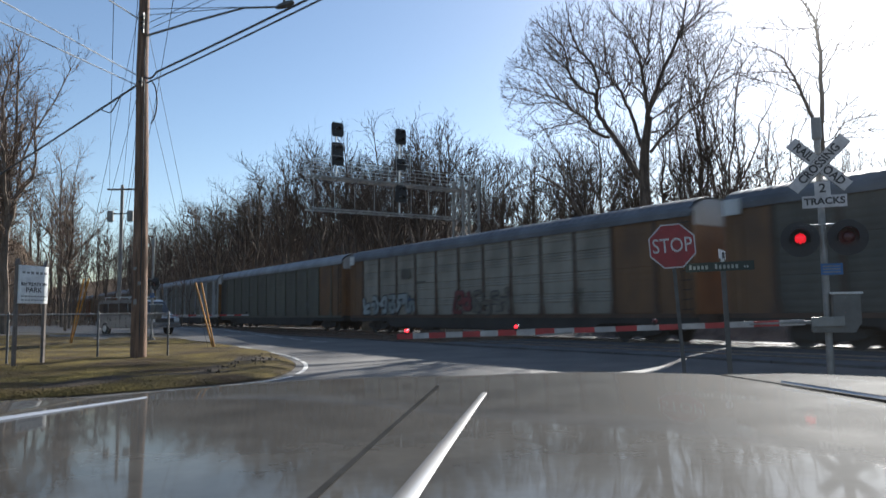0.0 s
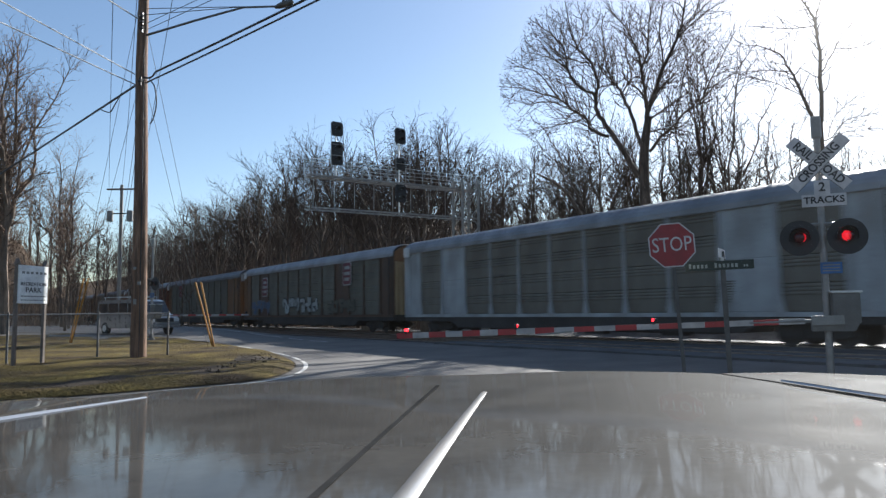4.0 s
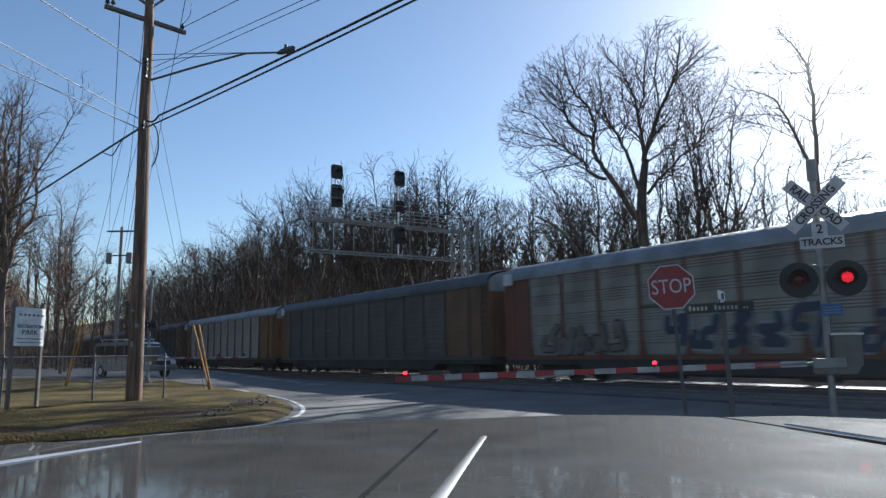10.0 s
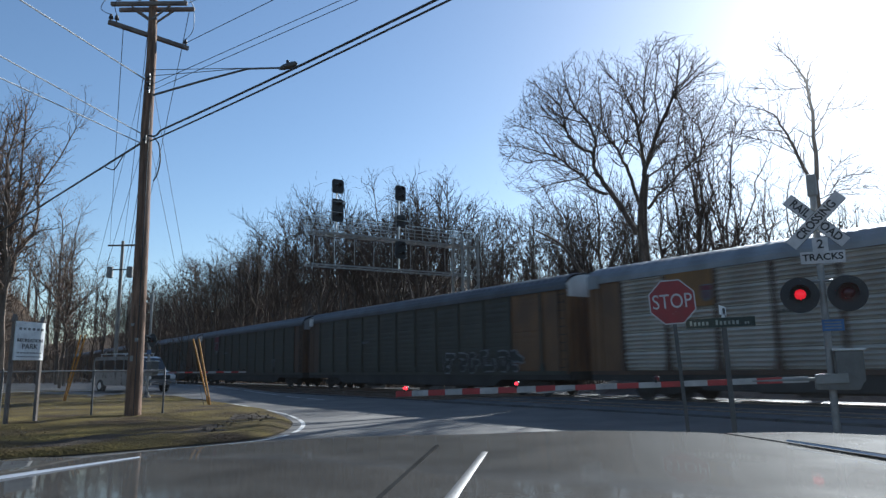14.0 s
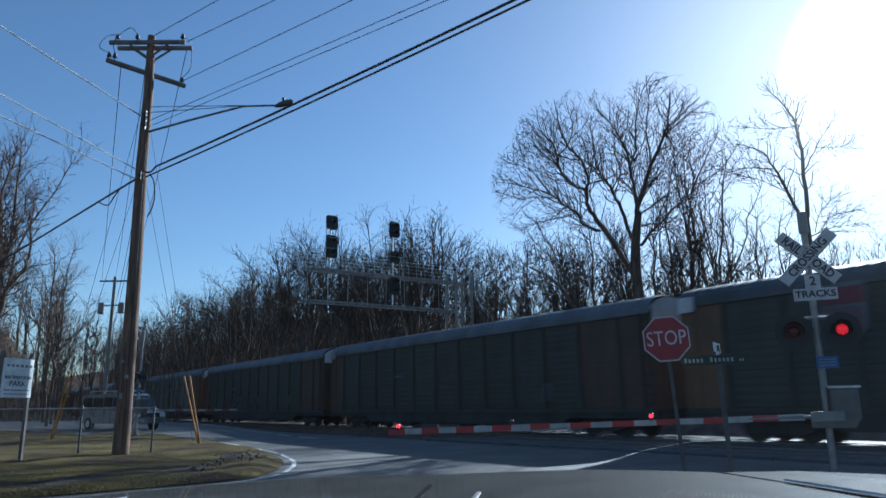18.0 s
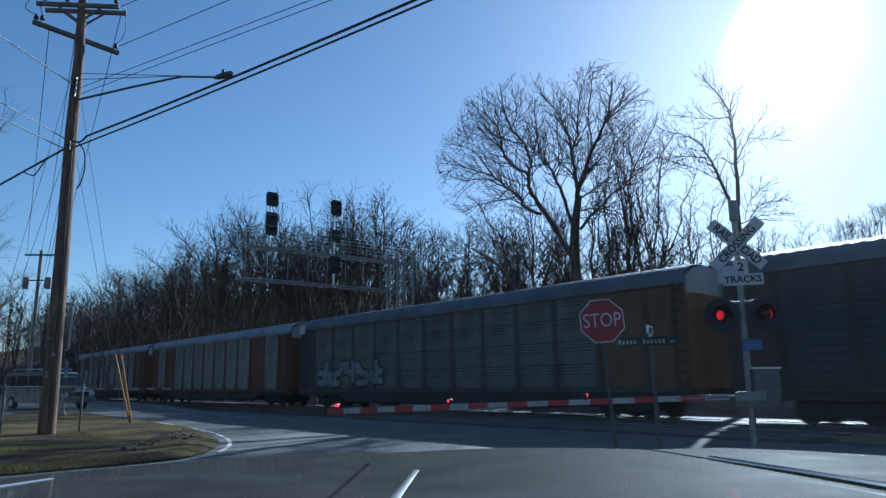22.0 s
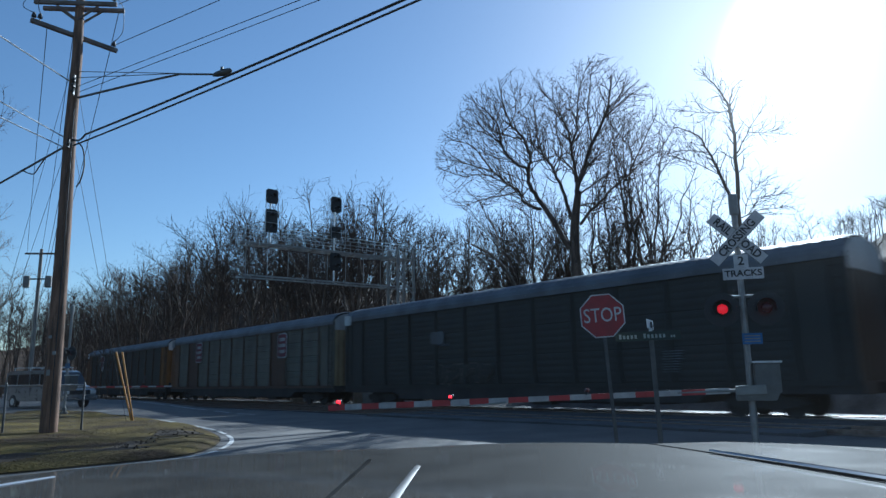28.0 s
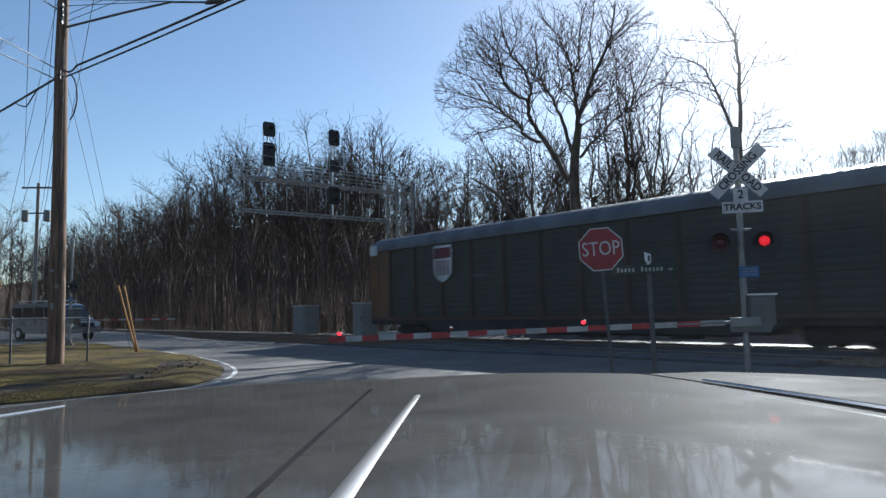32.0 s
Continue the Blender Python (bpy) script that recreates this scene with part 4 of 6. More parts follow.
limb(HERO_LIMBS, 0.06, 0.015, (-4.2, -0.2, 13.5), (-5.4, -0.9, 14), (-6.7, -1.5, 13.8), (-7.9, -2.2, 14.1))
limb(HERO_LIMBS, 0.13, 0.015, (0.2, 0, 10.7), (0.8, -0.4, 11.4), (1.5, -0.8, 11.9), (2.3, -1.2, 12.6), (3.2, -1.7, 13.2), (3.8, -2.1, 13.7), (4.9, -2.5, 14.1))
limb(HERO_LIMBS, 0.06, 0.015, (3.2, -1.6, 13.2), (3.4, -1.4, 14.4), (3.1, -1.2, 15.3), (2.4, -1, 16.4))
limb(HERO_LIMBS, 0.06, 0.015, (3.2, -1.6, 13.3), (4.1, -2.6, 15), (4.8, -3.5, 16.1))
limb(HERO_LIMBS, 0.08, 0.015, (0.3, 0, 12.6), (1.4, 0.6, 13.5), (2.4, 1.2, 14.3), (3.1, 1.9, 15.5), (4.2, 2.5, 16.7))
limb(HERO_LIMBS, 0.07, 0.015, (0, 0, 11.8), (1.2, 1, 12.2), (2.5, 2, 12.2), (3.4, 3, 11.8))
limb(HERO_LIMBS, 0.12, 0.015, (0.1, 0, 12.4), (-0.1, 1.3, 14.6), (-1.1, 2.7, 16.1), (-1.3, 4, 18.3))
limb(HERO_LIMBS, 0.12, 0.015, (0.2, 0, 13.1), (0.9, 1.3, 14.8), (1.9, 2.7, 16.1), (3.1, 4, 18.1))
limb(HERO_LIMBS, 0.06, 0.015, (-4.3, -1.5, 15.7), (-5.2, -1.2, 16.5), (-6.3, -0.8, 17.1), (-7.0, -0.5, 17.4))
limb(HERO_LIMBS, 0.06, 0.015, (-2.9, -1.1, 16), (-3.9, -0.3, 16.6), (-5.0, 0.4, 17.3), (-5.4, 0.8, 18.3))
HERO_CROWN = crown_fence((-1.15, 0, 15.4), (6.9, 7.1, 6.9, 6.7, 6.1, 5.4, 5.1, 5.2, 5.7, 6.1, 6.5, 7.2, 8.1, 8.2, 7.4, 5.8, 4.8, 4.4, 4.2, 4.2, 4.8, 5.4, 5.8, 6.3), 6.5)
hero = limb_tree(11, [(0, 0, -0.5, 0.46), (0, 0, 3, 0.38), (-0.2, 0, 9.5, 0.34), (0.2, 0, 12.8, 0.22)], HERO_LIMBS, 3.2, 3, 0.0115, 0.44, (-0.8, 0, 11.0), HERO_CROWN)
place_tree("spreading_tree", hero, pose(12.15, 40.4, 0, 0, 0, HERO_YAW), "large bare spreading tree behind the railway line")

FORK_LIMBS = []
limb(FORK_LIMBS, 0.15, 0.015, (0.02, 0, 10.9), (0.14, 0.1, 14), (0.03, 0, 16.2), (-0.5, 0.1, 17.5), (-1.05, 0.2, 18.4))
limb(FORK_LIMBS, 0.06, 0.015, (0.03, 0, 16.2), (0.32, -0.2, 17.2), (1.15, 0.1, 18))
limb(FORK_LIMBS, 0.04, 0.012, (0.01, 0, 16), (-0.98, 0.3, 16.15), (-2.33, 0.2, 16.5))
limb(FORK_LIMBS, 0.05, 0.012, (0.2, 0, 13.5), (0.93, -0.4, 14.7), (1.86, -0.5, 16))
limb(FORK_LIMBS, 0.03, 0.01, (0.8, -0.3, 14.5), (1.5, 0.1, 14.53), (2.24, 0.2, 14.6))
limb(FORK_LIMBS, 0.13, 0.015, (-0.2, 0, 10.9), (-0.78, 0.2, 12.5), (-1.28, 0, 13.9), (-1.94, -0.3, 14.9), (-3.43, -0.6, 15.5))
limb(FORK_LIMBS, 0.04, 0.012, (-1.28, 0, 13.8), (-2.63, 0.4, 14.2), (-3.77, 0.6, 14.4))
limb(FORK_LIMBS, 0.035, 0.012, (-0.85, 0.2, 12.5), (-2.19, -0.3, 13.3), (-2.68, -0.3, 13.5))
limb(FORK_LIMBS, 0.045, 0.012, (0.05, 0, 9.9), (0.78, -0.1, 10.12), (2.03, 0.2, 10.3))
limb(FORK_LIMBS, 0.03, 0.01, (0.5, 0, 10.1), (1.19, 0.3, 10.9), (2.1, 0.4, 11.1))
limb(FORK_LIMBS, 0.03, 0.01, (0.3, 0, 10.05), (0.62, -0.3, 11), (1.25, -0.4, 11.6))


fork = limb_tree(23, [(0, 0, -0.3, 0.3), (0.05, 0, 4, 0.25), (-0.08, 0, 9.8, 0.2), (-0.07, 0, 11, 0.19)], FORK_LIMBS, 1.9, 2, 0.0115, 0.34, (-0.2, 0, 10.5))
place_tree("forked_tree", fork, pose(19.55, 35.0, 0, 0, 0, -28), "bare forked tree with a thin open crown")

# woodland trees: several kinds, repeated with turn and size
def wood_tree(seed, height, r, low=0.34, wide=0.19, every=0.8, tip=0.014, leaders=3, level=2, seg=0.5, twig=TWIG, rise=0.75):
    """A tall woodland tree: a bare stem that parts into rising leaders, and a rounded crown of fine twigs."""
    rng = random.Random(seed)
    wood, twigs = geo(), []
    n = 10
    stem, rad = [], []
    x = y = 0.0
    for i in range(n + 1):
        f = i / n
        stem.append(Vector((x, y, -0.6 + (height * 0.80 + 0.6) * f)))
        rad.append(r * (1 - 0.84 * f ** 1.1) + 0.012)
        x += rng.uniform(-0.24, 0.24) * (0.6 + f)
        y += rng.uniform(-0.24, 0.24) * (0.6 + f)
    lines = [(stem, rad)]
    turn = rng.uniform(0, 6.28)
    for w in range(leaders):
        k = rng.randint(3, 7)
        a = turn + w * 6.28 / leaders + rng.uniform(-0.5, 0.5)
        lean = wide * height * rng.uniform(0.5, 1.15)
        top = height * rng.uniform(0.66, 0.82)
        q, qr = [stem[k]], [rad[k] * 0.7]
        m = 6
        for i in range(1, m + 1):
            f = i / m
            out = lean * (0.35 * f + 0.65 * f ** 2) if w % 2 else lean * (1 - (1 - f) ** 1.6)
            q.append(stem[k] + Vector((math.cos(a) * out + rng.uniform(-0.3, 0.3), math.sin(a) * out + rng.uniform(-0.3, 0.3), (top - stem[k].z) * f)))
            qr.append(rad[k] * 0.7 * (1 - 0.85 * f) + 0.01)
        lines.append((q, qr))
    for q, qr in lines:
        tube(wood, q, qr, 7 if q is stem else 5, caps=True)
        side, z0 = rng.uniform(0, 6.28), low * height
        for i in range(len(q) - 1):
            d = (q[i + 1] - q[i]).normalized()
            m = max(1, int((q[i + 1] - q[i]).length / every + rng.random()))
            for k in range(m):
                p = q[i].lerp(q[i + 1], (k + rng.random()) / m)
                if p.z < z0:
                    continue
                f = (p.z - z0) / (height - z0)
                side += 2.4 + rng.uniform(-0.6, 0.6)
                long = wide * height * (0.8 if q is stem else 0.62) * (0.35 + 0.85 * math.sin(math.pi * min(1.0, 0.22 + 0.75 * f))) * rng.uniform(0.55, 0.95)
                w = rise * rng.uniform(0.6, 1.3)
                e = Vector((math.cos(side) * math.cos(w), math.sin(side) * math.cos(w), math.sin(w)))
                branch_out(rng, twigs, p, (e + d * 0.25).normalized(), long, max(tip * 1.5, min(0.05, qr[i] * 0.5)), tip, level, seg, Vector((0, 0, height * 0.4)), None, 0.40, 0.02, 0.06)
        for k in range(4):              # a rounded head of fanned branches
            side += 1.57 + rng.uniform(-0.4, 0.4)
            e = (q[-1] - q[-2]).normalized() + Vector((math.cos(side), math.sin(side), 0)) * (rng.uniform(0.5, 1.1) if k else 0.1)
            branch_out(rng, twigs, q[-1], e.normalized(), height * rng.uniform(0.09, 0.14), max(tip * 1.4, qr[-1] * 0.8), tip, level, seg, Vector((0, 0, height * 0.4)), None, 0.40, 0.02, 0.06)
    g = geo()
    twig_lines(g, twigs, 0.03)
    return mesh_of("trunk", wood, LITBARK if twig is LITTWIG else BARK, smooth=True), mesh_of("crown", g, twig)


KINDS = [wood_tree(100 + k, 20, 0.19 + 0.03 * (k % 3), 0.40 + 0.06 * (k % 3), 0.18 + 0.02 * (k % 3), 0.38, 0.0165, 4 + k % 3, 2, 0.55) for k in range(7)]
BACK = [wood_tree(200 + k, 20, 0.17 + 0.03 * (k % 3), 0.32 + 0.06 * (k % 3), 0.19 + 0.02 * (k % 2), 0.9, 0.028, 3 + k % 2, 2, 0.95) for k in range(5)]
PARK = [wood_tree(500 + k, 20, 0.22, 0.14, 0.20, 0.40, 0.014, 4, 2, 0.42, LITTWIG) for k in range(2)]
PARK.append(wood_tree(511, 20, 0.33, 0.14, 0.19, 0.34, 0.013, 4, 2, 0.40, LITTWIG))
THIN = [wood_tree(300 + k, 18, 0.105, 0.26, 0.14, 0.45, 0.013, 2, 2, 0.52, TWIG, 0.95) for k in range(3)]
SAPLING = [wood_tree(400 + k, 18, 0.10, 0.06, 0.22, 1.0, 0.026, 2, 2, 1.1) for k in range(3)]
rng = random.Random(77)


def wood_at(s, d, size, kinds=KINDS, label="tall bare woodland tree among others", name="woodland_tree", group="woodland trees"):
    p = rail_xy(s, d)
    f = size * rng.uniform(0.84, 1.1)
    m = pose(p.x, p.y, ground_z(p.x, p.y), rng.uniform(-3, 3), rng.uniform(-3, 3), rng.uniform(0, 360))
    t = place_tree(name, rng.choice(kinds), m, label, group)
    t.scale = (f * rng.uniform(0.85, 1.1), f * rng.uniform(0.85, 1.1), f)


for s in np.arange(47, 200, 3.9):
    for d in (31.5, 36.0):
        wood_at(s + rng.uniform(-1.7, 1.7), d + rng.uniform(-1.4, 2.0), 1.08 if s > 55 else 1.0, KINDS if s < 115 else BACK)
for s in list(np.arange(40, 120, 4.4)) + list(np.arange(122, 235, 6.6)):
    for d in (41.5, 48.0, 56.0):
        wood_at(s + rng.uniform(-2, 2), d + rng.uniform(-2.6, 2.6), 1.03 if s > 60 else 0.70, BACK)
for s in np.arange(26.5, 47, 3.4):
    wood_at(s + rng.uniform(-1, 1), 35.5 + rng.uniform(-1, 3), 0.70)
    wood_at(s + rng.uniform(-1, 1), 46 + rng.uniform(-2, 4), 0.66, BACK)
    wood_at(s + rng.uniform(-2, 2), 58 + rng.uniform(-2, 4), 0.66, BACK)
for s in np.arange(25, 47, 2.1):
    wood_at(s + rng.uniform(-1, 1), 40 + rng.uniform(-2.5, 3), 0.78)
    wood_at(s + rng.uniform(-1, 1), rng.uniform(34, 44), rng.uniform(0.34, 0.5), SAPLING, "young bare tree in the understorey", "sapling", "saplings")
    wood_at(s + rng.uniform(-1, 1), 52 + rng.uniform(-3, 3), 0.66, BACK)
for s, d, f in ((51.5, 33, 0.86), (55.5, 34, 0.92), (58.5, 32.5, 0.92), (61.5, 35, 0.94)):
    wood_at(s, d, f)
for s, d, f in ((24.6, 38.5, 0.92), (25.8, 40.0, 1.04), (26.8, 39.5, 1.06), (27.8, 41, 1.05), (28.8, 40, 0.95), (26.6, 37.5, 0.85), (23.5, 42, 0.82), (24.8, 45, 0.8), (20.5, 44, 0.6), (17.5, 46, 0.55), (14, 48, 0.5), (20, 52, 0.6)):
    wood_at(s, d, f * 1.12, THIN, "slender bare tree beside the line")
# lean trunk before the great tree
LEAN_LIMBS = []
limb(LEAN_LIMBS, 0.1, 0.03, (-1.6, 0, 5.5), (-2.6, 0.8, 8.6), (-4.2, 1, 10.8))
limb(LEAN_LIMBS, 0.08, 0.02, (-3.2, 0.2, 8.6), (-4.6, -0.8, 9.2), (-6.3, -0.8, 8.9))
limb(LEAN_LIMBS, 0.08, 0.02, (-3.2, 0.2, 8.6), (-3.4, 0, 10.6), (-4.1, 0, 12))


lean = limb_tree(41, [(0, 0, -0.3, 0.2), (-0.9, 0, 2.5, 0.19), (-1.6, 0, 5.5, 0.16), (-3.2, 0.2, 8.6, 0.12), (-5, 0.3, 9.9, 0.05)], LEAN_LIMBS, 2.2, 3, 0.0115, 0.36, (-2, 0, 7))
place_tree("leaning_tree", lean, pose(10.6, 40.8, 0, 0, 0, HERO_YAW), "leaning bare tree with an arched trunk")

# the far bank, the ridge and the side of the park
for k in range(30):
    az, far = radians(35.2 + 8 * (k + rng.random()) / 30), rng.uniform(118, 148)
    x, y = far * math.sin(az), far * math.cos(az)
    t = place_tree("hillside_tree", rng.choice(BACK), pose(x, y, ground_z(x, y), 0, 0, rng.uniform(0, 360)), "bare tree on the distant hill", "hillside trees")
    t.scale = (0.42, 0.42, 0.36 + 0.14 * rng.random())
for az, far, f in ((30.2, 108, 0.50), (30.9, 112, 0.52), (31.3, 106, 0.42), (33.2, 112, 0.40), (28.8, 110, 0.45)):
    x, y = far * math.sin(radians(az)), far * math.cos(radians(az))
    t = place_tree("hillside_tree", rng.choice(BACK), pose(x, y, ground_z(x, y), 0, 0, rng.uniform(0, 360)), "bare tree on the distant hill", "hillside trees")
    t.scale = (f, f, f)
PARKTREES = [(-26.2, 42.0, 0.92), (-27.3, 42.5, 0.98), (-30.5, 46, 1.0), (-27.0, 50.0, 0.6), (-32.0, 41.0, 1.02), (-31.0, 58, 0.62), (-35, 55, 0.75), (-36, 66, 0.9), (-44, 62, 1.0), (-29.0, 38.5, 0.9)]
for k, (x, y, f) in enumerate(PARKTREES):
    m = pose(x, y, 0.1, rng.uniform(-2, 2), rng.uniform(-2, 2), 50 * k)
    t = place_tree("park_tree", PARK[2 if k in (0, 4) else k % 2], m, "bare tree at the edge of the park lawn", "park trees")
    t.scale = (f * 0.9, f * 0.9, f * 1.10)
PARKWOODS = [(-33, 92, 0.8), (-40, 100, 0.85), (-48, 108, 0.9), (-36, 112, 0.8), (-58, 116, 0.95), (-52, 92, 0.85), (-66, 104, 0.95), (-44, 128, 0.9), (-30, 120, 0.8), (-60, 140, 1), (-76, 130, 1), (-42, 80, 0.7), (-50, 76, 0.75), (-38, 86, 0.72), (-55, 84, 0.8), (-46, 95, 0.8)]
BEYOND = [(-62, 92, 0.85), (-39, 74, 0.62), (-46, 70, 0.7), (-54, 98, 0.8), (-70, 118, 0.9), (-50, 118, 0.8), (-64, 128, 0.9), (-84, 120, 1), (-57, 104, 0.8), (-68, 96, 0.8), (-80, 108, 0.9), (-72, 140, 0.9), (-52, 136, 0.9), (-86, 136, 1), (-90, 150, 1), (-66, 152, 0.9), (-48, 148, 0.9)]
for x, y, f in PARKWOODS + BEYOND:
    t = place_tree("woodland_tree", rng.choice(BACK), pose(x, y, ground_z(x, y), 0, 0, rng.uniform(0, 360)), "tall bare woodland tree among others", "woodland trees")
    t.scale = (f, f, f)
for k in range(26):     # unseen woods added behind the eye: they close the place and dim the train
    a = radians(-172 + 164 * (k + rng.random()) / 26)
    r = rng.uniform(26, 44)
    x, y = r * math.cos(a), r * math.sin(a) - 6
    t = place_tree("rear_tree", rng.choice(BACK), pose(x, y, -0.1, 0, 0, rng.uniform(0, 360)), "unseen tall bare tree added behind the eye", "roadside trees")
    f = rng.uniform(0.9, 1.15)
    t.scale = (f, f, f)

for k in range(70):     # saplings and understorey
    s = 28 + 150 * rng.random() ** 1.2
    wood_at(s, rng.uniform(30.5, 46), rng.uniform(0.3, 0.52), SAPLING, "young bare tree in the understorey", "sapling", "saplings")
for k in range(26):
    y = rng.uniform(66, 120)
    x = -y * rng.uniform(0.36, 0.66)
    t = place_tree("sapling", rng.choice(SAPLING), pose(x, y, ground_z(x, y), 0, 0, rng.uniform(0, 360)), "young bare tree in the understorey", "saplings")
    f = rng.uniform(0.4, 0.65)
    t.scale = (f, f, f)
for s in np.arange(44, 240, 5.5):     # along the top of the bank
    wood_at(s + rng.uniform(-2, 2), 76 + rng.uniform(-4, 6), 0.62 if s > 70 else 0.45, BACK, "bare tree along the top of the wooded bank", "bank_tree", "trees on the bank")

# brush under the trees
g = geo()
for k in range(6500):
    s = 27 + 200 * rng.random() ** 1.3
    d = 29.5 + 38 * rng.random() ** 1.5
    if s < 46 and d < 31:
        continue
    p = rail_xy(s, d)
    p.z = ground_z(p.x, p.y) - 0.05
    h = rng.uniform(0.8, 3.0) if k % 3 else rng.uniform(3.0, 6.0)
    lean_v = Vector((rng.uniform(-0.4, 0.4), rng.uniform(-0.4, 0.4), 1)) * h
    spike(g, [p, p + lean_v * 0.5 + rand_dir(rng) * 0.08, p + lean_v], [0.035, 0.027, 0])
    for q in range(3):
        a = p + lean_v * rng.uniform(0.3, 0.9)
        spike(g, [a, a + Vector((rng.uniform(-1, 1), rng.uniform(-1, 1), rng.uniform(0.2, 1))) * h * 0.3], [0.022, 0])
for k in range(3800):
    x, y = rng.uniform(-110, -30), rng.uniform(72, 150)
    if x * DN.x + y * DN.y > 14 or x > -0.28 * y:
        continue
    p = Vector((x, y, ground_z(x, y) - 0.05))
    h = rng.uniform(0.8, 3.4) if k % 3 else rng.uniform(3, 6)
    lean_v = Vector((rng.uniform(-0.4, 0.4), rng.uniform(-0.4, 0.4), 1)) * h
    spike(g, [p, p + lean_v * 0.5 + rand_dir(rng) * 0.08, p + lean_v], [0.042, 0.032, 0])
    for q in range(4):
        a = p + lean_v * rng.uniform(0.2, 0.9)
        spike(g, [a, a + Vector((rng.uniform(-1, 1), rng.uniform(-1, 1), rng.uniform(0.2, 1))) * h * 0.3], [0.026, 0])
for k in range(2600):
    s, d = rng.uniform(-45, 29), 30.2 + 16 * rng.random() ** 1.4
    p = rail_xy(s, d)
    p.z = ground_z(p.x, p.y) - 0.05
    h = rng.uniform(0.2, 0.7) * ease(31, 38, d) + 0.08
    lean_v = Vector((rng.uniform(-0.4, 0.4), rng.uniform(-0.4, 0.4), 1)) * h
    spike(g, [p, p + lean_v * 0.5 + rand_dir(rng) * 0.06, p + lean_v], [0.022, 0.015, 0])
    for q in range(4):
        a = p + lean_v * rng.uniform(0.1, 0.9)
        spike(g, [a, a + Vector((rng.uniform(-1, 1), rng.uniform(-1, 1), rng.uniform(0.1, 0.9))) * h * 0.45], [0.014, 0])
solid("brush", g, BRUSH, "tangled brown brush under the woodland trees", "brush", kind="stuff")

# tufts on the lawn and clods along its edge
rng = random.Random(5)
g = geo()


def lawn_height(i, t):
    a = lawn_point(int(i), t)
    return Vector(a)


for k in range(3500):
    i, t = rng.uniform(24, len(KLINE) - 10), 0.10 + 0.42 * rng.random()
    a, b = lawn_height(int(i), t), lawn_height(int(i) + 1, t)
    p = a.lerp(b, i - int(i))
    if noise.noise(Vector((p.x, p.y, 4)) * 0.5) < -0.12:
        continue
    h = rng.uniform(0.008, 0.018)
    for q in range(3):
        w = Vector((rng.uniform(-1, 1), rng.uniform(-1, 1), 0)).normalized() * 0.012
        tip = p + Vector((rng.uniform(-0.05, 0.05), rng.uniform(-0.05, 0.05), h))
        add(g, [p - w + Vector((0, 0, -0.01)), p + w + Vector((0, 0, -0.01)), tip], [(0, 1, 2)])
solid("grass", g, GRASSBLADE, "short dry yellow-green grass tufts on the lawn", "grass", kind="stuff")
g = geo()
for k in range(160):
    i, t = rng.uniform(44, 74), 0.15 + 0.8 * rng.random()
    a = Vector(dirt_point(int(i), t)).lerp(Vector(dirt_point(int(i) + 1, t)), i - int(i))
    r = rng.uniform(0.012, 0.035) * (1 if rng.random() < 0.88 else 1.8)
    vs = [a + Vector((math.cos(6.283 * j / 5) * r * rng.uniform(0.7, 1.3), math.sin(6.283 * j / 5) * r * rng.uniform(0.7, 1.3), -0.02)) for j in range(5)]
    ws = [a + (v - a) * 0.6 + Vector((0, 0, r * rng.uniform(0.5, 0.9) + 0.02)) for v in vs]
    add(g, vs + ws, [(j, (j + 1) % 5, (j + 1) % 5 + 5, j + 5) for j in range(5)] + [(5, 6, 7, 8, 9)])
solid("clods", g, DIRT, "dark clods of earth and torn turf along the road edge", "soil", kind="stuff")

# ------------------------------------------------------------ the level crossing
def count_plates(t):
    g = geo()
    box(g, (0.03, -0.075, 3.545), (0.25, 0.012, 0.25))
    p = part("count_plate", g, BLADEWHITE, t, "white plate with a black figure", bevel=0.004)
    lettering("2", 0.22, SIGNBLACK, p, pose(0.03, -0.086, 3.545), bold=0.004)
    g = geo()
    box(g, (0.05, -0.078, 3.315), (0.70, 0.012, 0.215))
    p = part("word_plate", g, BLADEWHITE, t, "white plate with black lettering", bevel=0.004)
    lettering("TRACKS", 0.165, SIGNBLACK, p, pose(0.05, -0.089, 3.315), sx=1.05, bold=0.004)


BLINKERS = []       # balls turned to imitate flashing lamps, where they sit, and which of the two turns they take


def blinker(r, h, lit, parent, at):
    """A ball added to imitate a flashing lamp by turning: bright face, dark back."""
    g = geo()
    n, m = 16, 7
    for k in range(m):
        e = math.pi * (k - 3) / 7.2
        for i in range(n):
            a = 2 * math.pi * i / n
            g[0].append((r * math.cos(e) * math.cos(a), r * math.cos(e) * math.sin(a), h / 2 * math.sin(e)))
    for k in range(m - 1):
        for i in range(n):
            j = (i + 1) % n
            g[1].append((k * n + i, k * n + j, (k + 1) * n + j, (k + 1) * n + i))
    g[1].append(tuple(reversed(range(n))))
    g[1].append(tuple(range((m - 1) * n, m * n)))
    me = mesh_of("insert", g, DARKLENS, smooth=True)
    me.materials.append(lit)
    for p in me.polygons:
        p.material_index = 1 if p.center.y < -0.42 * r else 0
    return part("insert", me, DARKLENS, parent, "red ball with one glowing face, turned to imitate a flashing lamp", m=pose(*at))


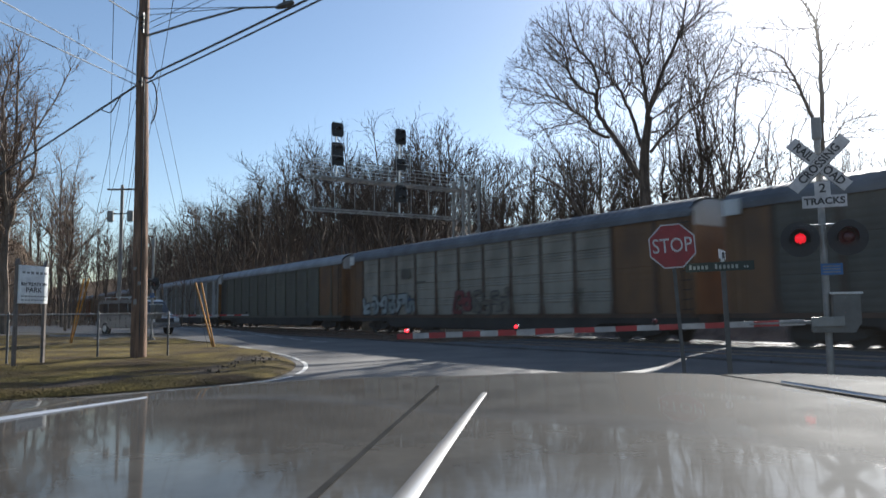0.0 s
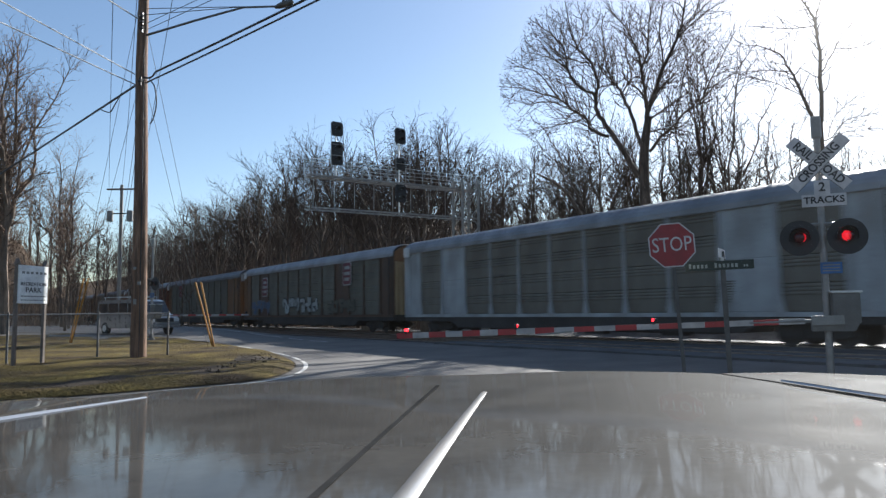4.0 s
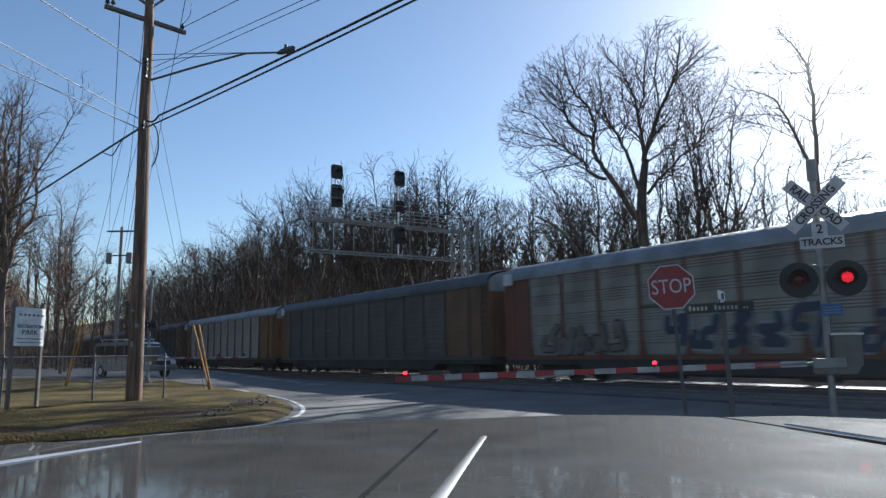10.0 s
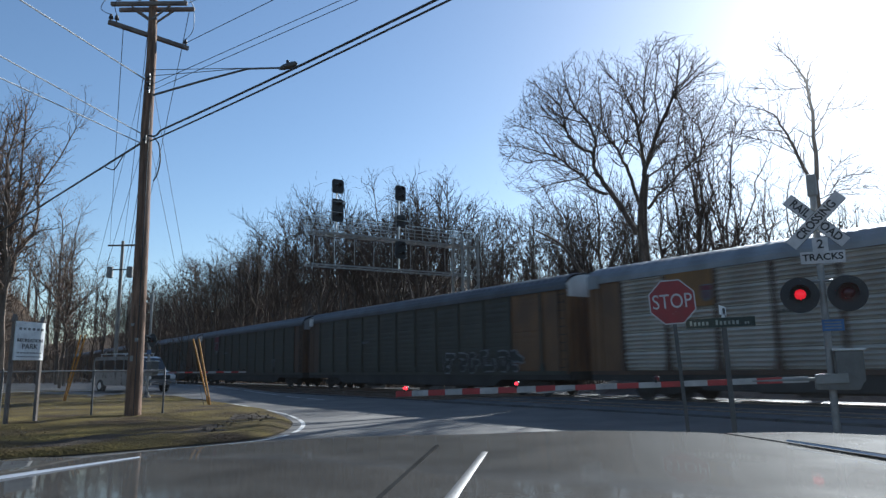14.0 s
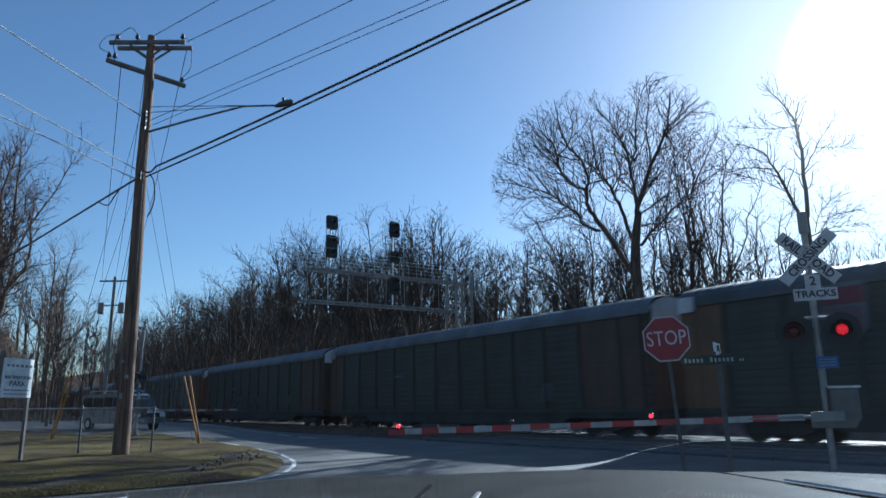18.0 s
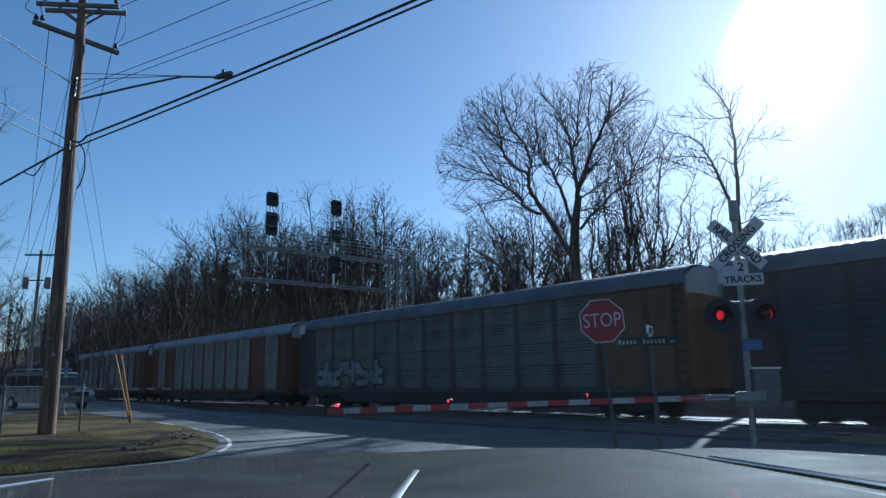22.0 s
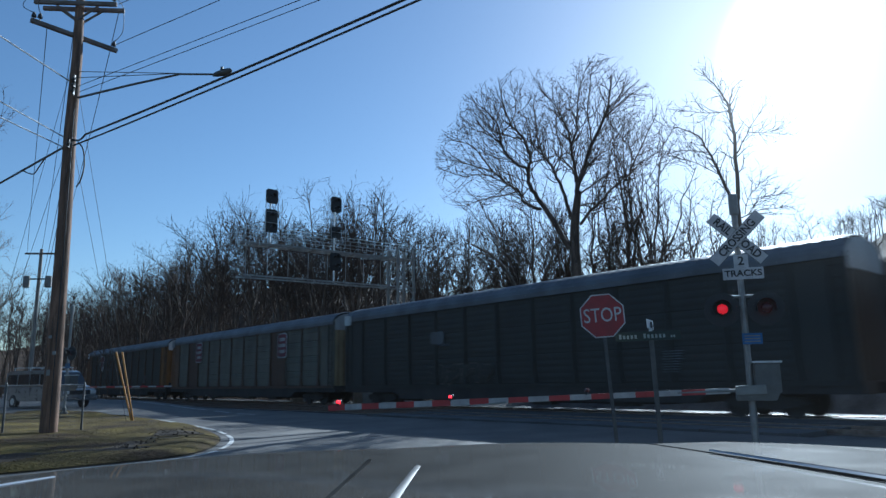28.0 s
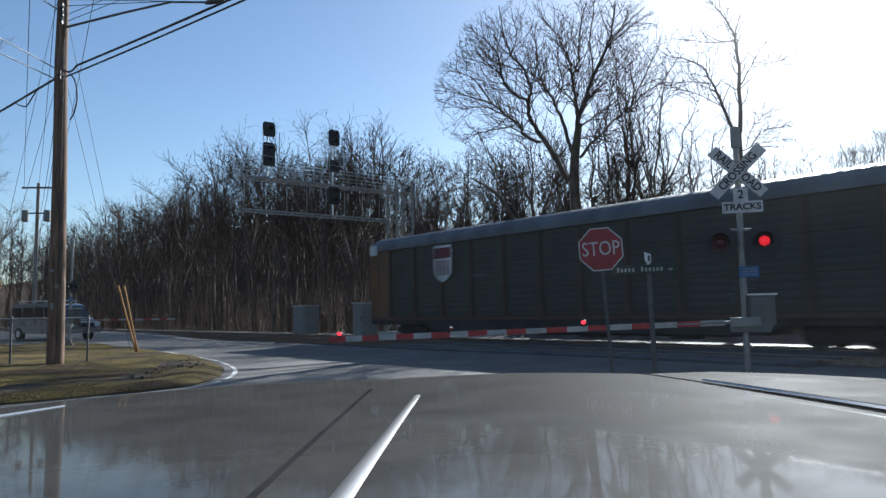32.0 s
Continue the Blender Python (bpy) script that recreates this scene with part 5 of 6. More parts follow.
def crossing_mast(name, m, label, arm_root, arm_tip, stripes, lamps, far=False):
    """Mast with crossbuck, count plate, pair of lamps and gate; local x to the right of its face, -y towards the driver."""
    t = thing(name, m, label, "crossing signal")
    g = geo()
    tube(g, [(0, 0, -0.1), (0, 0, 4.45)], [0.062, 0.055], 14)
    part("mast", g, MASTSTEEL, t, "galvanised steel mast", smooth=True)
    g = geo()
    tube(g, [(0, 0, -0.05), (0, 0, 0.12), (0, 0, 0.125), (0, 0, 0.3)], [0.17, 0.17, 0.1, 0.085], 14)
    part("base", g, DULLSTEEL, t, smooth=True)
    g = geo()
    tube(g, [(0, 0, 4.42), (0, 0, 4.46), (0, 0, 4.80), (0, 0, 4.84), (0, 0, 4.86)], [0.05, 0.085, 0.085, 0.078, 0.03], 16)
    part("bell", g, CABINET, t, "grey cylindrical warning bell", smooth=True)
    for k, (ang, word) in enumerate(() if far else ((45, "RAIL   ROAD"), (-45, "CROSSING"))):
        # each blade a thick board with rounded corners
        g = geo()
        box(g, (0, 0, 0), (1.22, 0.014, 0.225))
        mm = pose(0, -0.085 - 0.018 * k, 3.98, 0, ang, 0)
        b = part("crossbuck_blade", g, BLADEWHITE, t, "white board with black letters", bevel=0.006, m=mm)
        g = geo()
        for zz in (-0.108, 0.108):
            box(g, (0, -0.009, zz), (1.2, 0.003, 0.008))
        part("border", g, SIGNBLACK, b)
        lettering(word, 0.205, SIGNBLACK, b, pose(0, -0.010, 0.0), sx=0.88, bold=0.005)
    if not far:
        count_plates(t)
    g = geo()
    tube(g, [(-0.42, -0.02, 2.90), (0.42, -0.02, 2.90)], 0.028, 10)
    for x in (-0.37, 0.37):
        tube(g, [(x, -0.02, 2.93), (x, -0.03, 2.80)], 0.03, 8)
    part("lamp_arm", g, MASTSTEEL, t, smooth=True)
    for x, turn in ((-0.37, 1), (0.37, 0)):
        g = geo()
        disc(g, (0, 0, 0), 0.315, 28, 0.012)
        bb = part("backboard", g, BLACK, t, "round black backboard", smooth=True, m=pose(x, -0.10, 2.66))
        g = geo()
        tube(g, [(0, 0.02, 0), (0, 0.16, 0), (0, 0.2, 0)], [0.16, 0.14, 0.06], 18)
        part("lamp_housing", g, BLACK, bb, smooth=True)
        g = geo()
        n = 16
        vs, fs = [], []
        for i in range(n + 1):
            a = radians(-20 + 220 * i / n)
            vs += [(0.165 * math.cos(a), -0.006, 0.165 * math.sin(a)), (0.165 * math.cos(a), -0.24 if 30 < math.degrees(a) < 150 else -0.14, 0.165 * math.sin(a))]
        add(g, vs, [(2 * i, 2 * i + 1, 2 * i + 3, 2 * i + 2) for i in range(n)])
        part("visor", g, BLACK, bb, smooth=True)
        g = geo()
        tube(g, [(0, -0.004, 0), (0, -0.012, 0)], [0.15, 0.15], 20)
        part("lens_seat", g, BLACK, bb, smooth=True)
        if far:
            g = geo()
            tube(g, [(0, -0.012, 0), (0, -0.03, 0), (0, -0.045, 0)], [0.10, 0.085, 0.04], 16)
            part("lens", g, DARKLENS, bb, "dark red lens", smooth=True)
        else:
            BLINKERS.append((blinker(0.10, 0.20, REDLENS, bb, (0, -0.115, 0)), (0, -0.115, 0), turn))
    g = geo()
    box(g, (0.10, -0.075, 2.12), (0.34, 0.01, 0.20))
    p = part("notice_plate", g, SIGNBLUE, t, "small blue notice plate", bevel=0.004)
    g = geo()
    for k in range(3):
        box(g, (0.10, -0.081, 2.17 - 0.05 * k), (0.26, 0.003, 0.018))
    part("text_bar", g, CABINET, p)["kind"] = "stuff"
    # gate machine
    g = geo()
    prism(g, [(0.05, 1.02), (0.40, 1.02), (0.47, 1.16), (0.50, 1.16), (0.50, 1.68), (0.08, 1.68), (0.08, 1.25), (-0.25, 1.2), (-0.25, 1.02)], -0.14, 0.22)
    mach = part("gate_machine", g, MACHINE, t, "grey steel gate machine housing", bevel=0.012)
    g = geo()
    box(g, (0.29, 0.04, 1.70), (0.50, 0.42, 0.035))
    part("lid", g, GALV, mach, bevel=0.006)
    g = geo()
    box(g, (0.29, -0.148, 1.42), (0.3, 0.012, 0.34))
    part("hatch", g, MACHINE, mach, bevel=0.004)
    # the arm
    inv = m.inverted()
    a, b = inv @ Vector(arm_root), inv @ Vector(arm_tip)
    d = b - a
    length = d.length
    mm = Matrix.Translation(a) @ d.to_track_quat("X", "Z").to_matrix().to_4x4()
    g = geo()
    tube(g, [(-0.55, 0.0, 0), (0.9, 0.0, 0.0)], [0.035, 0.022], 8)
    box(g, (-0.35, 0, 0), (0.5, 0.14, 0.16))
    arm = part("gate_arm", g, CABINET, t, "lowered striped crossing gate arm", m=mm)
    pitch = length / stripes
    for k in range(stripes):
        h = 0.075 if far else 0.105 if k < stripes * 0.52 else 0.125
        g = geo()
        box(g, ((k + 0.5) * pitch, 0, 0), (pitch - 0.002, 0.035, h))
        part("stripe", g, GATERED if k % 2 else GATEWHITE, arm, bevel=0.006)
    g = geo()
    box(g, (length * 0.55, 0.03, -0.06), (0.75, 0.03, 0.035), Matrix.Rotation(0.05, 3, "Y"))
    part("splice_bracket", g, MASTSTEEL, arm)
    for k, f in enumerate(lamps):
        at = (f * length, 0, 0.12)
        if far or k == len(lamps) - 1:
            g = geo()
            tube(g, [(at[0], 0.03, 0.12), (at[0], -0.03, 0.12)], 0.03 if far else 0.04, 14)
            part("gate_lamp", g, REDFAR if far else REDLAMP, arm, "small lit red lamp", smooth=True)
        else:
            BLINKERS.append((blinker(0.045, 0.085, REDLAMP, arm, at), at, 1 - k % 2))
        g = geo()
        tube(g, [(at[0], -0.03, 0.12), (at[0], -0.06, 0.12)], 0.055, 14)
        box(g, (at[0], 0.02, 0.07), (0.04, 0.03, 0.06))
        part("lamp_case", g, BLACK, arm, smooth=True)
    return t


crossing_mast("crossing_signal", pose(6.72, 12.2, 0, 0, 0, -24), "railroad crossing mast with crossbuck, red lamps and lowered gate",
              (6.35, 12.25, 1.20), (-1.05, 16.0, 0.90), 20, (0.03, 0.31, 0.65, 0.97)[1:])
REDFAR = glow("far_red_lamp", (1.0, 0.03, 0.04), 1.0)
crossing_mast("crossing_signal", pose(-13.75, 33.0, 0.25, 0, 0, -35), "farther crossing mast with red lamps and lowered gate",
              (-13.3, 33.3, 1.42), (-9.9, 35.6, 1.40), 11, (0.33, 0.66, 0.97), far=True)

# stop sign and street-name post
t = thing("stop_sign", pose(4.10, 11.9, 0, 0, -3.2, -14), "red octagonal stop sign on a dark steel post", "stop sign")
g = geo()
for x0, x1, y0, y1 in ((-0.03, 0.03, 0.0, 0.006), (-0.03, -0.024, 0.0, 0.035), (0.024, 0.03, 0.0, 0.035)):
    box(g, ((x0 + x1) / 2, (y0 + y1) / 2, 1.4), (x1 - x0, y1 - y0, 3.0))
part("post", g, DULLSTEEL, t, "dark U-channel post")
R8 = 0.381 / math.cos(math.pi / 8)
g = geo()
prism(g, [(R8 * math.cos(math.pi / 8 + k * math.pi / 4), 2.54 + R8 * math.sin(math.pi / 8 + k * math.pi / 4)) for k in range(8)], -0.012, -0.006)
pl = part("sign_plate", g, BLADEWHITE, t, "octagonal plate with a white rim")
g = geo()
prism(g, [(0.945 * R8 * math.cos(math.pi / 8 + k * math.pi / 4), 2.54 + 0.945 * R8 * math.sin(math.pi / 8 + k * math.pi / 4)) for k in range(8)], -0.016, -0.0125)
part("red_field", g, SIGNRED, pl)
lettering("STOP", 0.355, BLADEWHITE, pl, pose(0, -0.019, 2.54), sx=0.78)
g = geo()
for z in (2.34, 2.74):
    disc(g, (0, -0.017, z), 0.014, 8, 0.01)
part("bolt", g, SIGNRED, pl)

t = thing("street_sign", pose(5.02, 12.3, 0, 0, -1.2, -18), "green street-name blades on a dark steel post", "street sign")
g = geo()
box(g, (0, 0, 1.2), (0.085, 0.045, 2.5))
part("post", g, DULLSTEEL, t, "dark square post", bevel=0.006)
g = geo()
box(g, (-0.06, -0.03, 2.20), (1.14, 0.008, 0.165))
b = part("name_blade", g, SIGNGREEN, t, "green blade with pale lettering bars", bevel=0.003)
g = geo()
for x0, count in ((-0.545, 5), (-0.115, 6)):          # bars where the name stands
    for k in range(count):
        h = 0.085 if k == 0 else 0.065
        box(g, (x0 + 0.068 * k, -0.036, 2.160 + h / 2), (0.040, 0.003, h))
for k in range(2):
    box(g, (0.355 + 0.045 * k, -0.036, 2.180), (0.028, 0.003, 0.04))
part("lettering_bar", g, mat("worn_lettering", (0.27, 0.31, 0.285), 0.6, var=0.2, scale=6, fine=40, bump=0.0), b)["kind"] = "stuff"
g = geo()
box(g, (0, 0, 2.41), (0.008, 0.62, 0.165), Matrix.Rotation(radians(-14), 3, "Z"))
# glare on this blade is put into its colour: white paint
b = part("name_blade", g, SIGNWHITE, t, "cross blade painted white to imitate glare", bevel=0.003)
g = geo()
box(g, (0, 0, 2.31), (0.06, 0.06, 0.07))
part("clamp", g, GALV, t)

# ------------------------------------------------------------ cantilever signal bridge
SB = 40.0
t = thing("signal_bridge", pose(*rail_xy(SB, 0), 0, 0, TRACK_YAW), "galvanised cantilever signal bridge over both tracks", "signal bridge")
def beam(g, a, b, w=0.10):
    a, b = Vector(a), Vector(b)
    d = b - a
    box(g, (a + b) / 2, (d.length, w, w), d.to_track_quat("X", "Z").to_matrix())


BRIDGESTEEL = mat("bridge_steel", (0.33, 0.31, 0.285), 0.6, metal=0.4, var=0.2, scale=5, fine=40, bump=0.08)
Z1, Z0, D0, D1 = 10.0, 7.95, 17.7, 30.6
for x in (-0.5, 0.5):
    for z in (Z0, Z1):
        g = geo()
        beam(g, (x, D0, z), (x, D1, z + 0.15), 0.10)
        part("chord", g, BRIDGESTEEL, t, bevel=0.01)
for k in range(9):
    d = D0 + 0.6 + k * (D1 - D0 - 1.2) / 8
    g = geo()
    beam(g, (-0.5, d, Z0), (-0.5, d, Z1), 0.03)
    part("vertical", g, BRIDGESTEEL, t)
    for z in (Z0, Z1):
        g = geo()
        beam(g, (-0.5, d, z), (0.5, d, z), 0.06)
        part("cross_tie", g, BRIDGESTEEL, t)
for z in (Z1 + 0.55, Z1 + 1.05):
    for x in (-0.5, 0.5):
        g = geo()
        beam(g, (x, D0, z), (x, D1 - 0.5, z + 0.1), 0.035)
        part("handrail", g, BRIDGESTEEL, t)
for k in range(10):
    d = D0 + k * (D1 - D0 - 0.5) / 9
    for x in (-0.5, 0.5):
        g = geo()
        beam(g, (x, d, Z1), (x, d, Z1 + 1.1), 0.035)
        part("rail_post", g, BRIDGESTEEL, t)
g = geo()
for k in range(7):
    box(g, (-0.4 + k * 0.13, (D0 + D1) / 2, Z1 + 0.09), (0.025, D1 - D0, 0.02))
part("walkway", g, BRIDGESTEEL, t)["kind"] = "stuff"
for x, d in itertools.product((-0.65, 0.65), (29.3, 30.7)):
    g = geo()
    beam(g, (x, d, -0.2), (x * 0.85, d, Z1 + 0.9), 0.15)
    part("tower_leg", g, BRIDGESTEEL, t)
g = geo()
for k in range(7):
    z = 0.4 + k * 1.42
    for x in (-0.63, 0.63):
        beam(g, (x, 29.3, z), (x, 30.7, z + 1.42), 0.05)
        beam(g, (x, 30.7, z), (x, 29.3, z + 1.42), 0.05)
    for d in (29.3, 30.7):
        beam(g, (-0.63, d, z), (0.63, d, z + 1.42), 0.05)
part("lattice", g, BRIDGESTEEL, t)["kind"] = "stuff"
g = geo()
box(g, (0, 30, 0), (2.2, 2.4, 0.5))
part("footing", g, CONCRETE, t, bevel=0.03)


def signal_head(d, z0, z1, lenses):
    zc, h = (z0 + z1) / 2, z1 - z0
    g = geo()
    w = 0.42
    prism(g, [(-w, -h / 2 + 0.12), (-w + 0.12, -h / 2), (w - 0.12, -h / 2), (w, -h / 2 + 0.12), (w, h / 2 - 0.12), (w - 0.12, h / 2), (-w + 0.12, h / 2), (-w, h / 2 - 0.12)], -0.02, 0.02)
    hd = part("signal_head", g, BLACK, t, "black signal backboard with hooded lamps", m=pose(0.62, d, zc, 0, 0, 90))
    g = geo()
    box(g, (0, 0.13, 0), (0.42, 0.22, h * 0.8))
    part("lamp_box", g, BLACK, hd, bevel=0.02)
    for k in range(lenses):
        z = h * 0.5 - h * (k + 0.5) / lenses
        g = geo()
        n = 12
        vs = []
        for i in range(n + 1):
            a = radians(-15 + 210 * i / n)
            vs += [(0.15 * math.cos(a), -0.02, z + 0.15 * math.sin(a)), (0.15 * math.cos(a), -0.34, z + 0.15 * math.sin(a))]
        add(g, vs, [(2 * i, 2 * i + 1, 2 * i + 3, 2 * i + 2) for i in range(n)])
        part("hood", g, BLACK, hd, smooth=True)


for d, heads, low in ((19.4, ((12.62, 13.55, 1), (10.75, 12.25, 2)), Z1), (24.1, ((12.72, 13.8, 2), (10.95, 11.75, 1), (8.75, 9.95, 2)), Z0)):
    g = geo()
    tube(g, [(0.42, d, low), (0.42, d, 13.4)], 0.055, 10)
    part("signal_mast", g, GALV, t, smooth=True)
    for z0, z1, n in heads:
        signal_head(d, z0, z1, n)
    g = geo()
    for z in (10.4, 11.1):
        beam(g, (0.95, d - 0.55, z + 0.9), (0.95, d + 0.55, z + 0.9), 0.03)
    for dd in (-0.55, 0.55):
        beam(g, (0.95, d + dd, 10.3), (0.95, d + dd, 12.9 if d < 20 else 12.2), 0.03)
    part("cage_rail", g, BRIDGESTEEL, t)["kind"] = "stuff"

for s, d, w, h in ((50.6, 28.3, 1.9, 2.25), (42.0, 28.3, 1.25, 2.3)):
    p = rail_xy(s, d)
    t = thing("signal_cabinet", pose(p.x, p.y, 0, 0, 0, TRACK_YAW), "grey metal signal equipment cabinet beside the track", "cabinet", "trackside cabinets")
    g = geo()
    box(g, (0, 0, h / 2 - 0.05), (w, 1.3, h))
    part("body", g, CABINET, t, bevel=0.015)
    g = geo()
    prism(g, [(-w / 2 - 0.08, h - 0.04), (w / 2 + 0.08, h - 0.04), (w / 2 + 0.08, h + 0.03), (-w / 2 - 0.08, h + 0.03)], -0.73, 0.73)
    part("cap", g, GALV, t, bevel=0.01)
    g = geo()
    box(g, (0, -0.66, h / 2), (w * 0.8, 0.025, h * 0.8))
    dd = part("door", g, CABINET, t, bevel=0.006)
    g = geo()
    box(g, (w * 0.32, -0.69, h / 2), (0.03, 0.05, 0.18))
    part("handle", g, DULLSTEEL, dd)
t = thing("marker_post", pose(*rail_xy(55.5, 27.8), 0, 0, TRACK_YAW), "thin dark pole beside the track", "post")
g = geo()
tube(g, [(0, 0, -0.2), (0, 0, 7.5)], [0.06, 0.045], 8)
part("pole", g, DULLSTEEL, t, smooth=True)

# small post and stub seen beyond the mast
for x, y, h in ((11.9, 15.0, 1.35), (13.6, 17.2, 1.2)):
    t = thing("marker_post", pose(x, y, 0), "thin weathered steel post by the roadside", "post", "roadside posts")
    g = geo()
    tube(g, [(0, 0, -0.1), (0, 0, h)], 0.025, 8)
    part("pole", g, DULLSTEEL, t, smooth=True)
    g = geo()
    box(g, (0, -0.03, h - 0.12), (0.09, 0.008, 0.2))
    part("plate", g, CABINET, t)

def smooth_line3(pts, n=6):
    out = []
    for i in range(len(pts) - 1):
        p0, p1, p2, p3 = (Vector(pts[min(max(i + k, 0), len(pts) - 1)]) for k in (-1, 0, 1, 2))
        for j in range(n):
            f = j / n
            out.append(0.5 * ((2 * p1) + (p2 - p0) * f + (2 * p0 - 5 * p1 + 4 * p2 - p3) * f * f + (3 * p1 - p0 - 3 * p2 + p3) * f ** 3))
    return out + [Vector(pts[-1])]


# ------------------------------------------------------------ utility pole and its wires
PX, PY = -9.12, 21.0
t = thing("utility_pole", pose(PX, PY, 0.1), "tall brown wooden utility pole with crossarms on the lawn", "utility pole")
g = geo()
tube(g, [(0, 0, -0.3), (-0.01, 0, 1.5), (-0.06, 0, 6), (-0.13, 0, 9), (-0.12, 0, 11.3), (-0.18, 0, 13.4)], [0.235, 0.222, 0.192, 0.172, 0.150, 0.122], 18)
part("pole", g, POLEWOOD, t, "weathered brown timber pole", smooth=True)
for x, y in ((-0.22, -0.19), (-0.12, 0.19)):
    g = geo()
    box(g, (x, y, 13.08), (2.46, 0.10, 0.13))
    part("crossarm", g, ARMWOOD, t, bevel=0.01)
g = geo()
beam(g, (-1.20, -0.78, 12.15), (0.70, 0.9, 12.05), 0.13)
part("crossarm", g, ARMWOOD, t, "weathered skewed lower crossarm", bevel=0.01)
for x0, x1 in ((-0.80, -0.16), (0.45, -0.16)):
    for y in (-0.16, 0.16):
        g = geo()
        beam(g, (x0, y, 13.02), (x1, y * 0.8, 12.55), 0.05)
        part("brace", g, ARMWOOD, t, "timber brace")
INS = [(-1.2, -0.2, 13.15), (-0.55, -0.2, 13.15), (0.92, -0.2, 13.15), (-1.15, -0.72, 12.22), (-1.0, -0.66, 12.22), (0.62, 0.82, 12.12)]
for p in INS:
    g = geo()
    tube(g, [(p[0], p[1], p[2] - 0.05), (p[0], p[1], p[2] + 0.06), (p[0], p[1], p[2] + 0.07), (p[0], p[1], p[2] + 0.13), (p[0], p[1], p[2] + 0.14), (p[0], p[1], p[2] + 0.22)],
         [0.02, 0.02, 0.075, 0.06, 0.06, 0.03], 10)
    part("insulator", g, BLACK, t, smooth=True)
g = geo()
for z in (8.5, 10.18, 10.37, 10.55):
    tube(g, [(-0.12, -0.2, z), (0.0, -0.26, z)], 0.045, 8)
    box(g, (-0.06, -0.19, z), (0.05, 0.1, 0.26))
part("wire_bracket", g, BLACK, t)["kind"] = "stuff"
g = geo()
tube(g, smooth_line3([(0.15, -0.05, 8.6), (0.33, -0.1, 8.35), (0.40, -0.1, 7.85), (0.33, -0.1, 7.4), (0.2, -0.05, 7.2)]), 0.022, 6)
part("drip_loop", g, WIRE, t, smooth=True)
g = geo()
tube(g, [(0.10, -0.20, 0.1), (0.08, -0.19, 3.0), (0.05, -0.175, 6.2), (0.0, -0.16, 9.6)], 0.012, 5)
part("ground_wire", g, WIRE, t, smooth=True)
for x, y, z, h in ((-0.05, -0.222, 1.75, 0.16), (0.06, -0.215, 2.3, 0.10), (-0.08, -0.215, 2.75, 0.08)):
    g = geo()
    box(g, (x, y, z), (0.09, 0.012, h))
    part("tag_plate", g, CABINET, t, "small weathered metal tag")

for pts in (((-1.2, -0.2, 13.36), (-1.5, -0.35, 13.2), (-1.55, -0.6, 12.7), (-1.15, -0.72, 12.42)), ((-0.55, -0.2, 13.36), (-0.72, -0.45, 13.45), (-1.1, -0.6, 12.9), (-1.0, -0.66, 12.42)),
            ((0.92, -0.2, 13.36), (1.05, 0.2, 13.2), (0.95, 0.6, 12.6), (0.62, 0.82, 12.32))):
    g = geo()
    tube(g, smooth_line3(pts), 0.011, 5)
    part("jumper_wire", g, WIRE, t, smooth=True)

# street lamp on its long arm
t2 = thing("street_lamp", pose(PX, PY, 0), "street lamp on a long bracket from the utility pole", "street lamp")
LAMP = Vector((-4.35 - PX, 18.15 - PY, 9.72))
g = geo()
tube(g, [(0.05, -0.1, 10.1), tuple(Vector((0.05, -0.1, 10.1)).lerp(LAMP, 0.4) + Vector((0, 0, 0.12))), tuple(LAMP + Vector((-1.15, 0.7, 0.30))), tuple(LAMP)], [0.035, 0.033, 0.03, 0.028], 8)
part("arm", g, DULLSTEEL, t2, smooth=True)
for z in (10.95, 10.75):
    g = geo()
    tube(g, [(0.02, -0.1, z), tuple(LAMP + Vector((-1.15, 0.7, 0.32)))], 0.012, 5)
    part("stay_rod", g, DULLSTEEL, t2)
g = geo()
d = Vector((LAMP.x, LAMP.y, 0)).normalized()
tube(g, [tuple(LAMP - d * 0.1), tuple(LAMP + d * 0.05), tuple(LAMP + d * 0.3), tuple(LAMP + d * 0.5), tuple(LAMP + d * 0.55)], [0.04, 0.075, 0.095, 0.07, 0.02], 10)
hd = part("lamp_head", g, DULLSTEEL, t2, "grey oval lamp head", smooth=True)
g = geo()
tube(g, [tuple(LAMP + d * 0.2 + Vector((0, 0, 0.07))), tuple(LAMP + d * 0.2 + Vector((0, 0, 0.17)))], 0.04, 10)
part("photocell", g, BLACK, hd)


def wire(name, pts, r, material, label, sag=0.0, n=24):
    a, b = Vector(pts[0]), Vector(pts[1])
    line = []
    for i in range(n + 1):
        f = i / n
        p = a.lerp(b, f)
        p.z -= sag * 4 * f * (1 - f)
        line.append(p)
    g = geo()
    tube(g, line, r, 5)
    return solid(name, g, material, label, "overhead cable", "overhead cables", smooth=True)


def run_on(a, through_p, k, sag=0.0):
    """The two ends of a wire from a that passes the point through_p at 1/k of its way."""
    a, q = Vector(a), Vector(through_p)
    q.z += sag * 4 / k * (1 - 1 / k)
    return (a, a + (q - a) * k)


CABLE = "black overhead cable strung from the utility pole"
LEAD = (PX + 0.50, PY - 0.45, 8.80)
wire("overhead_cable", run_on(LEAD, (1.35, 11.9, 8.9), 3.2, 0.5), 0.031, WIRE, CABLE, sag=0.5)
wire("overhead_cable", run_on((PX + 0.06, PY - 0.1, 8.58), (1.54, 11.8, 8.8), 3.2, 0.5), 0.025, WIRE, CABLE, sag=0.5)
g = geo()
